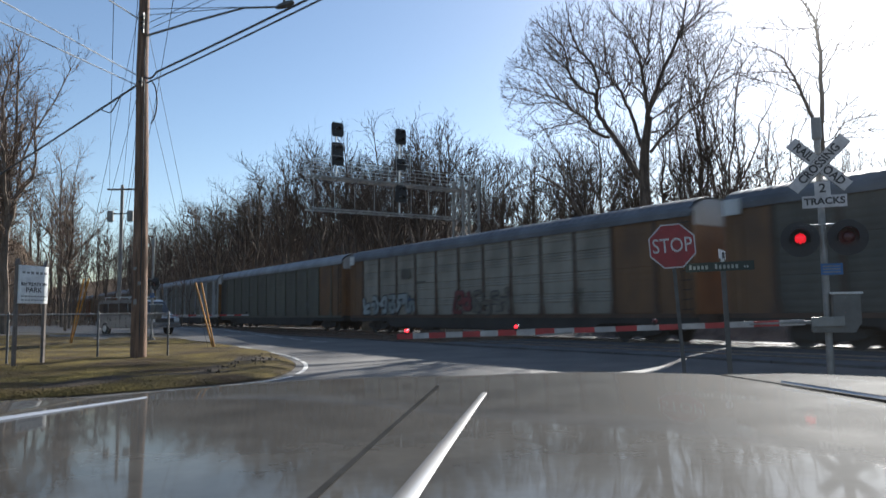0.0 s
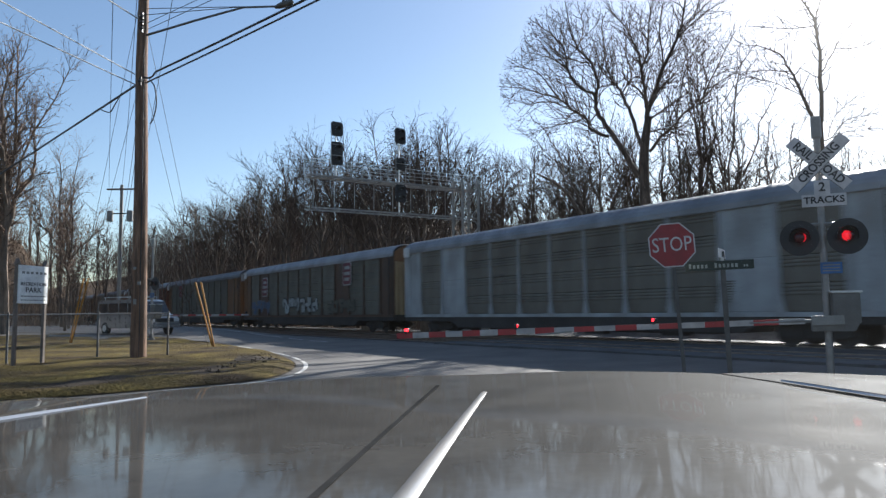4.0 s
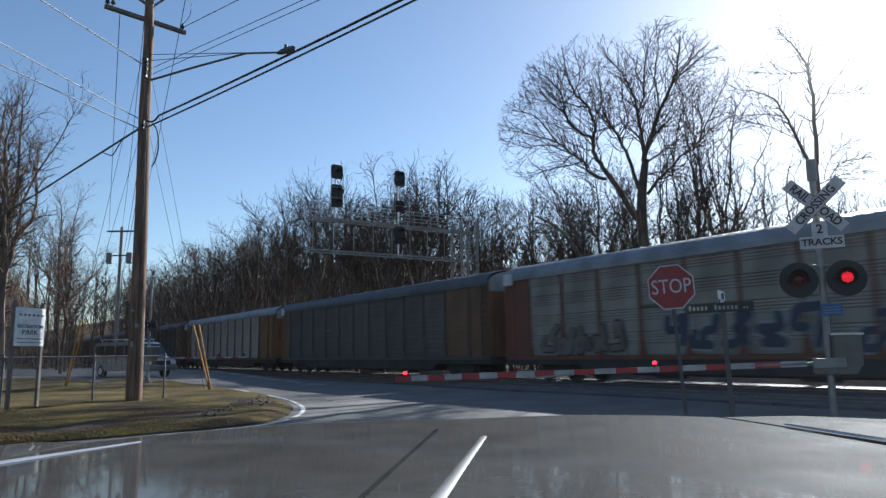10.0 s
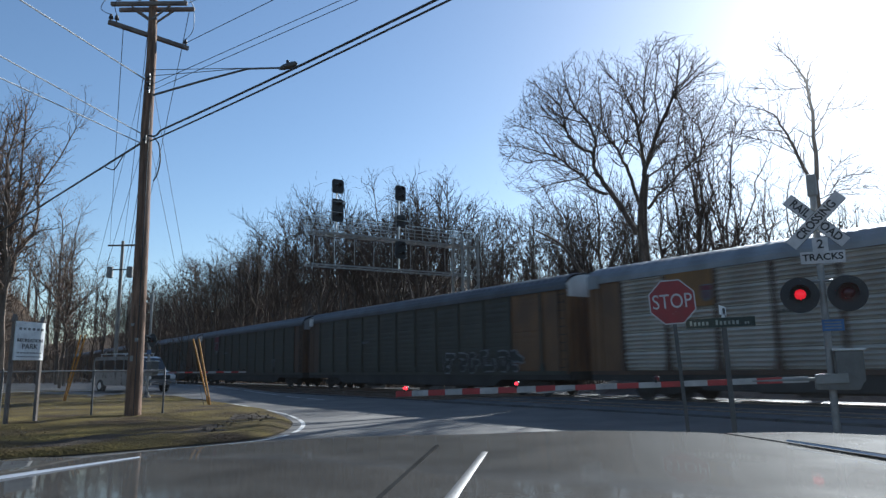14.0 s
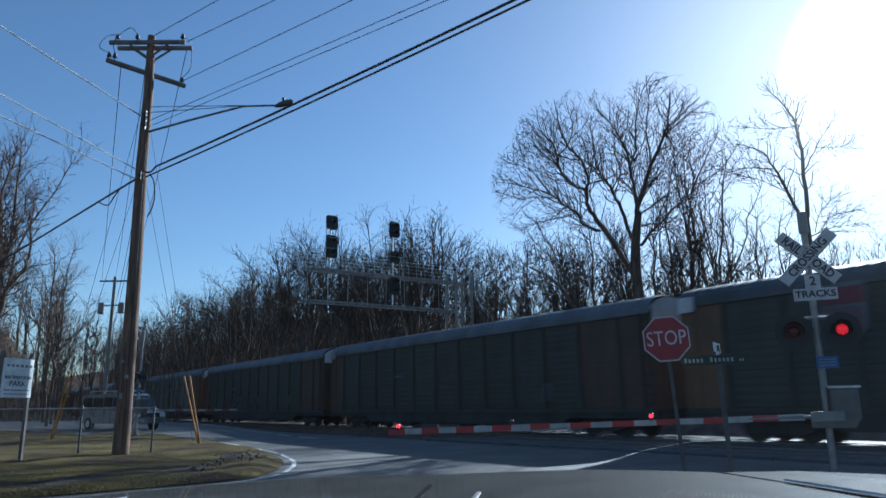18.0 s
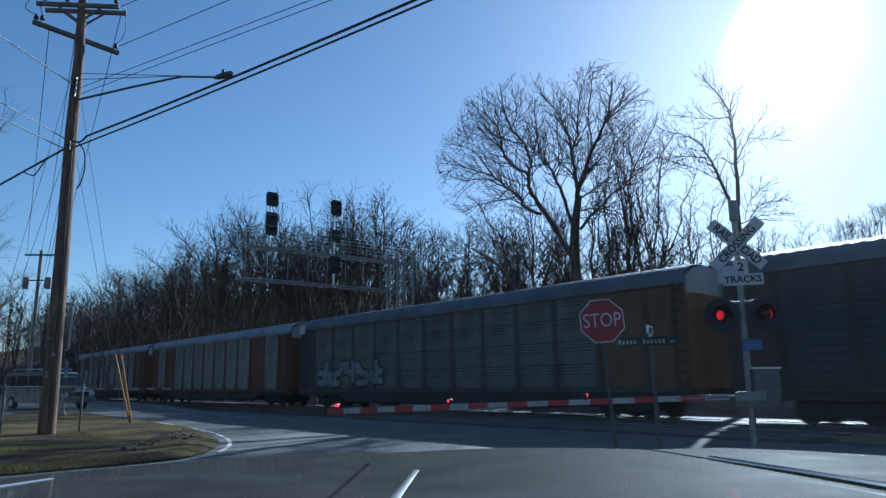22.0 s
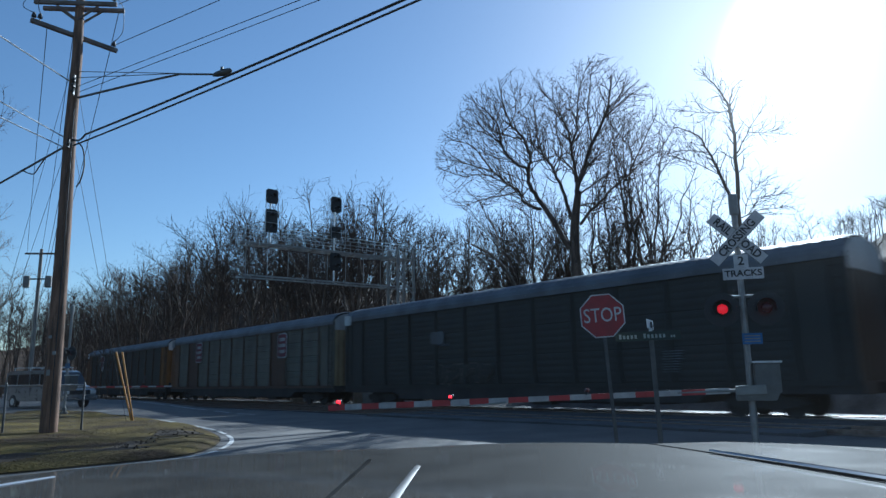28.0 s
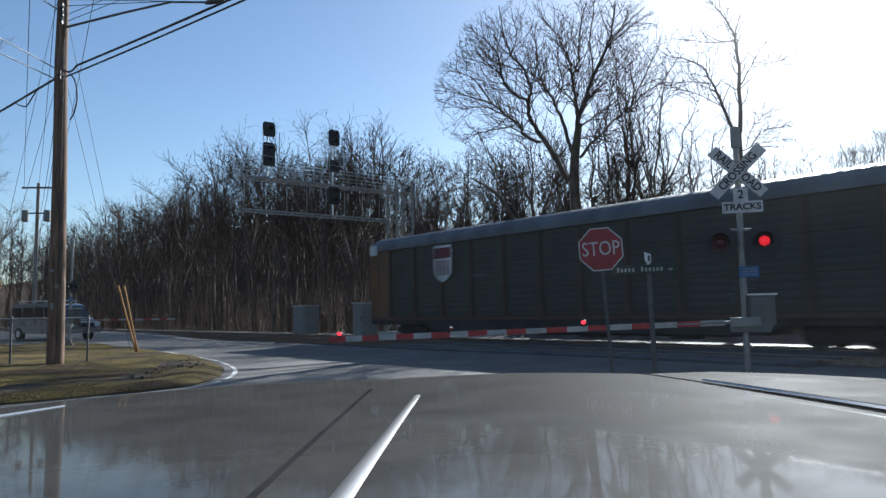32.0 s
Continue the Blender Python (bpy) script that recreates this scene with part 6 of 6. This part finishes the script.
tube(g, smooth_line3([(PX + 0.02, PY - 0.16, 8.74), (PX + 0.2, PY - 0.25, 8.68), (PX + 0.36, PY - 0.35, 8.70), LEAD]), 0.030, 6)
solid("cable_tail", g, WIRE, "kinked end of a black cable at the pole bracket", "overhead cable", smooth=True)
for a, q, r in (((PX + 0.02, PY - 0.1, 10.47), (-0.38, 13.98, 10.2), 0.010), ((PX + 0.06, PY - 0.1, 10.28), (0.03, 13.98, 10.2), 0.010), ((PX + 0.62, PY + 0.82, 12.3), (-2.53, 17.02, 12.1), 0.012),
                ((PX + 1.05, PY - 0.15, 13.22), (-5.14, 18.78, 13.2), 0.012), ((PX - 0.09, PY - 0.1, 13.46), (-6.93, 19.19, 13.46), 0.012)):
    wire("overhead_wire", run_on(a, q, 4.5), r, WIRE, "thin overhead wire strung from the utility pole")
for a, q, r in (((PX - 0.22, PY - 0.1, 10.62), (-10.48, 15.7, 10.62), 0.022), ((PX - 0.26, PY - 0.1, 8.84), (-10.29, 15.75, 8.84), 0.018), ((PX - 0.27, PY - 0.1, 8.53), (-10.57, 16.29, 8.53), 0.018)):
    wire("overhead_cable", run_on(a, q, 4.5), r, ALUWIRE, "pale twisted overhead cable strung from the utility pole")
wire("overhead_cable", run_on((PX - 0.2, PY, 8.60), (-18.7, 30.0, 8.05), 2.2), 0.035, WIRE, "thick black drop cable from the utility pole")
g = geo()
q = Vector((PX - 0.2, PY, 8.60)).lerp(Vector((-18.7, 30.0, 8.05)), 0.17)
tube(g, smooth_line3([q + Vector((-0.7, 0.7, -0.03)), q + Vector((-0.35, 0.35, -0.22)), q + Vector((0.0, 0.0, -0.34)), q + Vector((0.3, -0.3, -0.16)), q + Vector((0.62, -0.62, 0.04))]), 0.02, 6)
solid("cable_splice", g, WIRE, "slack loop of black cable hung under a drop cable", "overhead cable", smooth=True)
FX, FY = -27.4, 59.0
for a, b in (((PX - 0.9, PY - 0.4, 12.3), (FX - 1.1, FY, 12.25)), ((PX - 0.35, PY + 0.2, 13.25), (FX, FY, 12.5)), ((PX + 0.95, PY + 0.2, 13.25), (FX + 1.1, FY, 12.25)), ((PX, PY, 10.1), (FX, FY, 9.2)), ((PX, PY, 8.6), (FX, FY, 8.2))):
    wire("overhead_wire", (a, b), 0.012, WIRE, "thin overhead wire between two utility poles", sag=1.2)
for a, b in (((PX, PY, 10.4), (-9.0, 27.5, 0.15)), ((PX, PY, 8.6), (-9.15, 27.3, 0.15)), ((PX, PY, 12.6), (-16.1, 30.2, 0.2)), ((PX, PY, 9.4), (-15.9, 30.0, 0.2))):
    wire("guy_wire", (a, b), 0.007, DULLSTEEL, "thin steel guy wire from the utility pole to the ground")
for bx, by, tx, tz in ((-9.0, 27.5, -9.65, 2.6), (-16.15, 30.25, -15.45, 2.95)):
    for k in range(2):
        t = thing("guy_guard", pose(bx, by, 0.1), "bright yellow plastic guy-wire guard stuck in the grass", "guy guard", "yellow guy guards")
        g = geo()
        tube(g, [(0.05 * k, 0, -0.05), (tx - bx + 0.22 * k, -0.3, tz)], 0.036, 8)
        part("tube", g, YELLOW, t, smooth=True)

# the farther pole with its transformers
t = thing("utility_pole", pose(FX, FY, 0.2), "distant grey wooden utility pole with transformers", "utility pole")
g = geo()
tube(g, [(0, 0, -0.3), (0, 0, 12.4)], [0.19, 0.13], 10)
part("pole", g, GREYWOOD, t, smooth=True)
g = geo()
box(g, (0, -0.15, 12.0), (2.4, 0.12, 0.14))
part("crossarm", g, ARMWOOD, t, bevel=0.01)
for x in (-0.85, 0.85):
    g = geo()
    tube(g, [(x, -0.2, 9.2), (x, -0.2, 9.25), (x, -0.2, 10.1), (x, -0.2, 10.15)], [0.22, 0.27, 0.27, 0.2], 12)
    part("transformer", g, CABINET, t, "grey transformer can", smooth=True)
g = geo()
box(g, (0, -0.18, 9.9), (1.9, 0.1, 0.1))
part("bracket", g, DULLSTEEL, t)

# ------------------------------------------------------------ park sign, fence
t = thing("park_sign", pose(-10.93, 18.5, 0.05, 0, 0, 80), "white wooden notice board on two posts in the lawn", "sign")
for x in (-0.50, 0.50):
    g = geo()
    box(g, (x, 0, 1.35), (0.085, 0.085, 2.8))
    prism(g, [(x - 0.06, 2.75), (x + 0.06, 2.75), (x, 2.92)], -0.06, 0.06)
    part("post", g, ARMWOOD, t, bevel=0.006)
g = geo()
box(g, (0, -0.06, 2.24), (1.04, 0.035, 1.0))
bd = part("board", g, SIGNWHITE, t, "white board with dark lettering", bevel=0.008)
lettering("RECREATION", 0.125, SIGNBLACK, bd, pose(0, -0.082, 2.25), sx=1.2)
lettering("PARK", 0.19, SIGNBLACK, bd, pose(0, -0.082, 2.09), sx=1.22)
g = geo()
for k in range(6):
    box(g, (-0.37 + k * 0.15 + (0.02 if k > 2 else 0), -0.081, 2.55), (0.09, 0.004, 0.06))
for k in range(8):
    box(g, (-0.385 + k * 0.11, -0.081, 1.93), (0.08, 0.004, 0.035))
    box(g, (-0.385 + k * 0.11, -0.081, 1.83), (0.085, 0.004, 0.025))
part("text_bar", g, CABINET, bd)["kind"] = "stuff"


def chain_fence(pts, h, label):
    t = thing("chain_link_fence", pose(0, 0, 0), label, "fence")
    for a, b in zip(pts[:-1], pts[1:]):
        a, b = Vector((*a, 0.1)), Vector((*b, 0.1))
        d = b - a
        L = d.length
        d.normalize()
        g = geo()
        tube(g, [a + Vector((0, 0, h)), b + Vector((0, 0, h))], 0.022, 8)
        part("top_rail", g, MASTSTEEL, t, smooth=True)
        g = geo()
        n = int(L / 0.085)
        for k in range(-int(h / 0.085), n):
            for sgn in (1, -1):
                x0 = k * 0.085
                x1 = x0 + h
                lo, hi = max(0.0, x0), min(L, x1)
                if hi <= lo:
                    continue
                z0, z1 = lo - x0, hi - x0
                if sgn < 0:
                    z0, z1 = h - z0, h - z1
                tube(g, [a + d * lo + Vector((0, 0, z0)), a + d * hi + Vector((0, 0, z1))], 0.0013, 3, caps=False)
        part("mesh_wire", g, DULLSTEEL, t, "grey chain-link netting")["kind"] = "stuff"
    for x, y in pts:
        g = geo()
        tube(g, [(x, y, -0.2), (x, y, h + 0.14), (x, y, h + 0.18)], [0.03, 0.03, 0.01], 10)
        part("post", g, DULLSTEEL, t, smooth=True)


chain_fence([(-8.72, 22.2), (-10.15, 20.6), (-11.75, 18.9), (-13.6, 16.6), (-16.0, 13.8)], 1.4, "low galvanised chain-link fence at the lawn")

# ------------------------------------------------------------ the waiting van
t = thing("van", pose(-17.75, 40.6, 0.36, 0, 0, -36), "silver-grey passenger van with roof rack waiting on the side road", "van")
g = geo()
side = [(-2.75, 0.42), (-2.75, 1.1), (-2.62, 1.86), (-2.4, 1.98), (0.85, 1.98), (1.25, 1.86), (1.85, 1.18), (2.55, 1.02), (2.75, 0.88), (2.78, 0.42), (2.2, 0.36), (-2.3, 0.36)]
prism(g, side, -0.96, 0.96)
body = part("body", g, VANPAINT, t, bevel=0.05)
for y in (-0.968, 0.968):
    for x0, x1 in ((-2.5, -1.5), (-1.42, -0.35), (-0.27, 0.6)):
        g = geo()
        prism(g, [(x0, 1.22), (x1, 1.22), (x1 - 0.03, 1.78), (x0 + 0.05, 1.78)], y - 0.008, y + 0.008)
        part("side_window", g, DARKGLASS, t)
    g = geo()
    prism(g, [(0.7, 1.22), (1.55, 1.22), (1.2, 1.74), (0.7, 1.78)], y - 0.008, y + 0.008)
    part("side_window", g, DARKGLASS, t)
g = geo()
add(g, [(1.27, -0.86, 1.84), (1.27, 0.86, 1.84), (1.84, 0.9, 1.20), (1.84, -0.9, 1.20)], [(0, 3, 2, 1)])
for i, v in enumerate(g[0]):
    g[0][i] = (v[0] + 0.04, v[1], v[2] + 0.03)
part("windscreen", g, DARKGLASS, t)
g = geo()
box(g, (2.79, 0, 0.5), (0.16, 1.9, 0.22))
part("bumper", g, mat("chrome_bumper", (0.6, 0.6, 0.6), 0.25, metal=0.9, var=0.1, bump=0.0), t, bevel=0.03)
g = geo()
box(g, (2.775, 0, 0.80), (0.05, 1.1, 0.22))
part("grille", g, BLACK, t)
for y in (-0.74, 0.74):
    g = geo()
    box(g, (2.765, y, 0.82), (0.06, 0.32, 0.2))
    part("headlight", g, LAMPGLASS, t, bevel=0.02)
    g = geo()
    box(g, (1.35, y * 1.42, 1.25), (0.12, 0.2, 0.2))
    part("mirror", g, BLACK, t, bevel=0.02)
    g = geo()
    beam(g, (-2.3, y, 2.14), (0.8, y, 2.14), 0.04)
    for x in (-2.2, -0.7, 0.7):
        beam(g, (x, y, 1.96), (x, y, 2.14), 0.03)
    part("roof_rail", g, GALV, t)
for x in (-2.0, -0.7, 0.6):
    g = geo()
    beam(g, (x, -0.74, 2.16), (x, 0.74, 2.16), 0.035)
    part("roof_bar", g, GALV, t)
for x, y in itertools.product((-1.75, 1.75), (-0.88, 0.88)):
    g = geo()
    tube(g, [(0, -0.12, 0), (0, -0.1, 0), (0, 0.1, 0), (0, 0.12, 0)], [0.30, 0.36, 0.36, 0.30], 22)
    w = part("wheel", g, TYRE, t, smooth=True, m=pose(x, y, 0.34))
    g = geo()
    tube(g, [(0, -0.128 if y < 0 else 0.128, 0), (0, 0, 0)], [0.19, 0.2], 16)
    part("hub", g, GALV, w, smooth=True)

# ------------------------------------------------------------ the vehicle that the film is taken from
HOODZ = 1.45 - 0.16
OFFSIDE = 0.28      # the eye sits nearer to one side of the car
t = thing("own_car", pose(0, 0, 0), "grey car with a broad glossy bonnet, stopped at the crossing", "car")
CARPAINT = mat("bonnet_paint", (0.053, 0.050, 0.0455), 0.68, metal=0.0, var=0.22, scale=9, fine=70, bump=0.012, dist=0.002, coat=0.42, spec=0.18)
CARPAINT.node_tree.nodes["Principled BSDF"].inputs["IOR"].default_value = 1.12
CARPAINT.node_tree.nodes["Principled BSDF"].inputs["Coat Roughness"].default_value = 0.045
g = geo()
us = np.linspace(-1, 1, 41)
vs = np.linspace(0, 1, 25)


def hood_front(u):
    return 1.86 - 0.05 * u * u - 0.40 * max(0.0, -u - 0.28) ** 1.6 - 0.10 * max(0.0, u - 0.4) ** 2


def hood_z(u, f):
    crown = 0.012 * (1 - u * u) if u < 0 else 0.012 + 0.008 * ease(0, 0.6, u) - 0.004 * u ** 4
    return HOODZ + crown - 0.20 * max(0.0, f - 0.955) ** 1.0 * 2 - 0.015 * f * f + 0.012 * (1 - f)


for f in vs:
    for u in us:
        w = 0.70 + 0.04 * f if u < 0 else 0.692 - 0.045 * f
        y0 = 0.28
        y = y0 + (hood_front(u) - y0) * f
        g[0].append((u * w, y, hood_z(u, f)))
n = len(us)
for j in range(len(vs) - 1):
    for i in range(n - 1):
        a = j * n + i
        g[1].append((a, a + 1, a + n + 1, a + n))
part("bonnet", g, CARPAINT, t, "glossy grey bonnet with reflections", smooth=True)
for sx in (-1, 1):
    g = geo()
    k = 16
    for i in range(k + 1):
        f = i / k
        w = 0.70 + 0.04 * f if sx < 0 else 0.692 - 0.045 * f
        zt = hood_z(sx, f) + 0.004
        broad = 1.0 if sx < 0 else 1.75
        for dx, dz in ((0.003, -0.05), (0.006, -0.002), (0.10, 0.0), (0.20, -0.006), (0.29, -0.014), (0.335, -0.07), (0.35, -0.35), (0.34, -0.75)):
            dx = dx * broad if dx > 0.05 else dx
            y = 0.28 + (hood_front(sx) - 0.02 - 0.5 * dx * dx - 0.28) * f
            g[0].append((sx * (w + dx), y, zt + dz))
    for i in range(k):
        for j in range(7):
            a = i * 8 + j
            g[1].append((a, a + 1, a + 9, a + 8) if sx > 0 else (a, a + 8, a + 9, a + 1))
    part("wing", g, CARPAINT, t, smooth=True)
    ox = OFFSIDE if sx > 0 else 0.0
    g = geo()
    tube(g, [(sx * 0.93 + ox, 1.15, 0.36), (sx * 0.70 + ox, 1.15, 0.36)], 0.37, 24)
    part("wheel", g, TYRE, t, smooth=True)
    g = geo()
    tube(g, [(sx * 0.93 + ox, -1.75, 0.36), (sx * 0.70 + ox, -1.75, 0.36)], 0.37, 24)
    part("wheel", g, TYRE, t, smooth=True)
    # door side: sections along the car, rounded at sill and waist, cut away over the rear wheel
    g = geo()
    ys = list(np.linspace(0.27, -2.72, 34))
    for y in ys:
        arch = math.sqrt(max(0.0, 0.44 ** 2 - (y + 1.75) ** 2))
        low = max(0.30, 0.36 + arch if arch else 0.30)
        taper = 1 - 0.05 * ease(-1.9, -2.72, y)
        for x, z in ((0.90, low), (0.97, max(low + 0.01, 0.42)), (1.005, max(low + 0.02, 0.70)), (1.005, 0.95), (0.985, 1.12), (0.94, 1.20), (0.88, 1.215), (0.86, 1.15)):
            g[0].append((sx * x * taper + ox, y, z))
    for i in range(len(ys) - 1):
        for j in range(7):
            a = i * 8 + j
            g[1].append((a, a + 8, a + 9, a + 1) if sx > 0 else (a, a + 1, a + 9, a + 8))
    part("body_side", g, CARPAINT, t, smooth=True)
    for y in (0.12, -0.98):
        g = geo()
        beam(g, (sx * 1.004 + ox, y, 0.45), (sx * 1.004 + ox, y, 1.08), 0.008)
        part("door_seam", g, BLACK, t)
    g = geo()
    tube(g, [(sx * a + ox, y, 1.03) for a, y in ((1.02, -0.72), (1.035, -0.78), (1.035, -0.90), (1.02, -0.96))], 0.012, 8)
    part("door_handle", g, BLACK, t, smooth=True)
    g = geo()
    box(g, (sx * 0.55 + ox, 1.60, 1.0), (0.42, 0.06, 0.2))
    part("headlight", g, LAMPGLASS, t, bevel=0.02)
g = geo()
for i in range(9):
    f = i / 8
    for dx, dz in ((-0.017, -0.004), (-0.009, 0.003), (0.0, 0.0045), (0.009, 0.003), (0.017, -0.004)):
        g[0].append((-0.062 + 0.136 * f + dx * (1 - 0.45 * f), 0.30 + 0.99 * f, HOODZ + 0.024 - 0.015 * f + dz))
for i in range(8):
    for j in range(4):
        g[1].append((i * 5 + j, i * 5 + j + 1, i * 5 + j + 6, i * 5 + j + 5))
# the sun's gleam on the ridge is put into this paler colour
part("bonnet_strip", g, mat("gleam_paint", (0.20, 0.19, 0.178), 0.6, metal=0.2, var=0.06, scale=5, fine=60, bump=0.0, coat=0.6), t, "low ridge along the bonnet, painted pale for the sun's gleam", smooth=True)
g = geo()
beam(g, (-0.122, 0.30, HOODZ + 0.0235), (-0.012, 1.44, HOODZ + 0.0072), 0.006)
# matte black bar laid on top: a groove's shade put into colour
part("bonnet_crease", g, mat("crease_shade", (0.03, 0.03, 0.03), 1.0, var=0.2, scale=5, fine=40, bump=0.0, spec=0.0), t, "thin black bar standing for the shaded crease along the bonnet")
g = geo()
for i in range(13):
    f = i / 12
    for dx, dz in ((-0.008, 0.0), (0.0, 0.006), (0.008, 0.0)):
        g[0].append((-0.80 + 0.21 * f + dx * (1 - 0.5 * f), 0.80 + 0.60 * f, HOODZ + 0.004 - 0.008 * f + dz * (1 - 0.5 * f)))
for i in range(12):
    for j in range(2):
        g[1].append((i * 3 + j, i * 3 + j + 1, i * 3 + j + 4, i * 3 + j + 3))
# the sky's reflection along the edge is put into the rib's pale blue
part("bonnet_rib", g, mat("sky_sheen", (0.22, 0.24, 0.275), 0.4, metal=0.2, var=0.06, scale=5, fine=60, bump=0.0, coat=0.5), t, "rib near the edge of the bonnet, painted pale blue like reflected sky", smooth=True)
# pale rib again, and a dark blue strip painted as the seam's shade
for name, m, inner, outer in (("bonnet_rib", bpy.data.materials["sky_sheen"], -0.015, -0.004), ("seam_trim", mat("seam_trim", (0.008, 0.011, 0.03), 0.8, var=0.2, scale=5, fine=40, bump=0.0, spec=0.1), -0.003, 0.011)):
    g = geo()
    for i in range(13):
        f = 0.20 + 0.53 * i / 12
        thick = 1 - 0.75 * (i / 12) ** 2
        for dx, dz in ((inner, 0.0), ((inner + outer) / 2, 0.003), (outer, 0.0)):
            g[0].append((0.692 - 0.045 * f + dx * thick, 0.28 + (hood_front(1) - 0.28) * f, hood_z(1, f) + 0.005 + dz))
    for i in range(12):
        for j in range(2):
            g[1].append((i * 3 + j, i * 3 + j + 1, i * 3 + j + 4, i * 3 + j + 3))
    part(name, g, m, t, "rib near the edge of the bonnet, painted pale blue like reflected sky" if inner < -0.01 else "dark blue strip standing for the shade in the bonnet seam", smooth=True)
g = geo()
box(g, (OFFSIDE / 2, 1.66, 0.92), (0.80, 0.10, 0.34))
part("grille", g, BLACK, t, bevel=0.03)
g = geo()
box(g, (OFFSIDE / 2, 1.62, 0.55), (2.2, 0.22, 0.30))
part("bumper", g, CARPAINT, t, bevel=0.06)
g = geo()
box(g, (OFFSIDE / 2, -0.62, 0.42), (2.0, 4.1, 0.16))
part("floor_pan", g, BLACK, t)
g = geo()
for y in np.linspace(-0.22, -2.55, 14):
    e = 0.10 * max(0.0, (y + 0.75) / 0.53) ** 2 + 0.12 * max(0.0, (-1.9 - y) / 0.65) ** 2
    for u in np.linspace(-1, 1, 15):
        g[0].append((OFFSIDE / 2 + 0.84 * u, y, 1.93 - e - 0.09 * abs(u) ** 3))
for i in range(13):
    for j in range(14):
        a = i * 15 + j
        g[1].append((a, a + 15, a + 16, a + 1))
part("roof", g, CARPAINT, t, smooth=True)
for sx in (-1, 1):
    for y0, y1, w in ((0.20, -0.25, 0.06), (-1.05, -1.10, 0.07), (-2.62, -2.40, 0.09)):
        g = geo()
        ox = OFFSIDE if sx > 0 else 0.0
        beam(g, (sx * 0.88 + ox, y0, 1.19), (sx * 0.69 + ox, y1, 1.84), w)
        part("pillar", g, CARPAINT, t, bevel=0.01)
g = geo()
for z, y, w in ((0.40, -2.80, 0.86), (0.75, -2.84, 0.92), (1.05, -2.80, 0.92), (1.20, -2.70, 0.87)):
    for u in np.linspace(-1, 1, 11):
        g[0].append((OFFSIDE / 2 + (w + OFFSIDE / 2) * u, y + 0.10 * u * u, z))
for i in range(3):
    for j in range(10):
        a = i * 11 + j
        g[1].append((a, a + 1, a + 12, a + 11))
part("tailgate", g, CARPAINT, t, smooth=True)
def film_glass(name, film):
    """Clear glass with a thin film of dust that scatters the sun."""
    m = bpy.data.materials.new(name)
    m.use_nodes = True
    n, l = m.node_tree.nodes, m.node_tree.links
    n.remove(n["Principled BSDF"])
    clear, dust, mx = n.new("ShaderNodeBsdfTransparent"), n.new("ShaderNodeBsdfTranslucent"), n.new("ShaderNodeMixShader")
    dust.inputs["Color"].default_value = (0.8, 0.8, 0.8, 1)
    tc, no, mr = n.new("ShaderNodeTexCoord"), n.new("ShaderNodeTexNoise"), n.new("ShaderNodeMapRange")
    no.inputs["Scale"].default_value, no.inputs["Detail"].default_value = 9, 4
    mr.inputs[3].default_value, mr.inputs[4].default_value = film * 0.7, film * 1.3
    l.new(tc.outputs["Object"], no.inputs["Vector"])
    l.new(no.outputs["Fac"], mr.inputs[0])
    l.new(mr.outputs[0], mx.inputs[0])
    glare, ahead = n.new("ShaderNodeBsdfRefraction"), n.new("ShaderNodeMixShader")
    glare.inputs["Roughness"].default_value, glare.inputs["IOR"].default_value = 1.0, 1.075
    ahead.inputs[0].default_value = film * 3.0
    l.new(clear.outputs[0], ahead.inputs[1])
    l.new(glare.outputs[0], ahead.inputs[2])
    l.new(ahead.outputs[0], mx.inputs[1])
    l.new(dust.outputs[0], mx.inputs[2])
    l.new(mx.outputs[0], n["Material Output"].inputs[0])
    return m


g = geo()
for i in range(9):
    f = i / 8
    for u in np.linspace(-1, 1, 13):
        g[0].append((OFFSIDE / 2 + u * (1.0 - 0.16 * f), 0.31 - 0.53 * f - 0.10 * u * u, 1.22 + 0.64 * f - 0.02 * f * f))
for i in range(8):
    for j in range(12):
        a = i * 13 + j
        g[1].append((a, a + 1, a + 14, a + 13))
pane = part("windscreen", g, film_glass("windscreen_glass", 0.0013), t, "clear windscreen with a thin film of dust", smooth=True)
pane.visible_shadow = False
g = geo()
box(g, (OFFSIDE / 2, 0.15, 1.16), (2.0, 0.3, 0.10))
part("cowl", g, BLACK, t, bevel=0.02)


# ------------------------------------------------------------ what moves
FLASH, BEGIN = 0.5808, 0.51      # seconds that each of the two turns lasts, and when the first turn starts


def motions():
    for j, car in enumerate(RAILCARS):
        rows = []
        for t in range(0, 33, 2):
            p = rail_xy(train_s(j, t) - 14.3, FAR, 0.15)
            rows.append((t, pose(p.x, p.y, p.z, 0, 0, TRACK_YAW)))
        walk(car, rows)
    # half turns of the added balls stand in for lamps going on and off
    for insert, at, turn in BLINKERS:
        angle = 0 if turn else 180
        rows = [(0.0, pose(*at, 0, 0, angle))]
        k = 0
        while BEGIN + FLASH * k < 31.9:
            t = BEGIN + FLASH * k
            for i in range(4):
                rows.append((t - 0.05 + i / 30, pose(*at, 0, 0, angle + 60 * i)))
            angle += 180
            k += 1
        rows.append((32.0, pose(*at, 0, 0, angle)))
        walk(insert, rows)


motions()
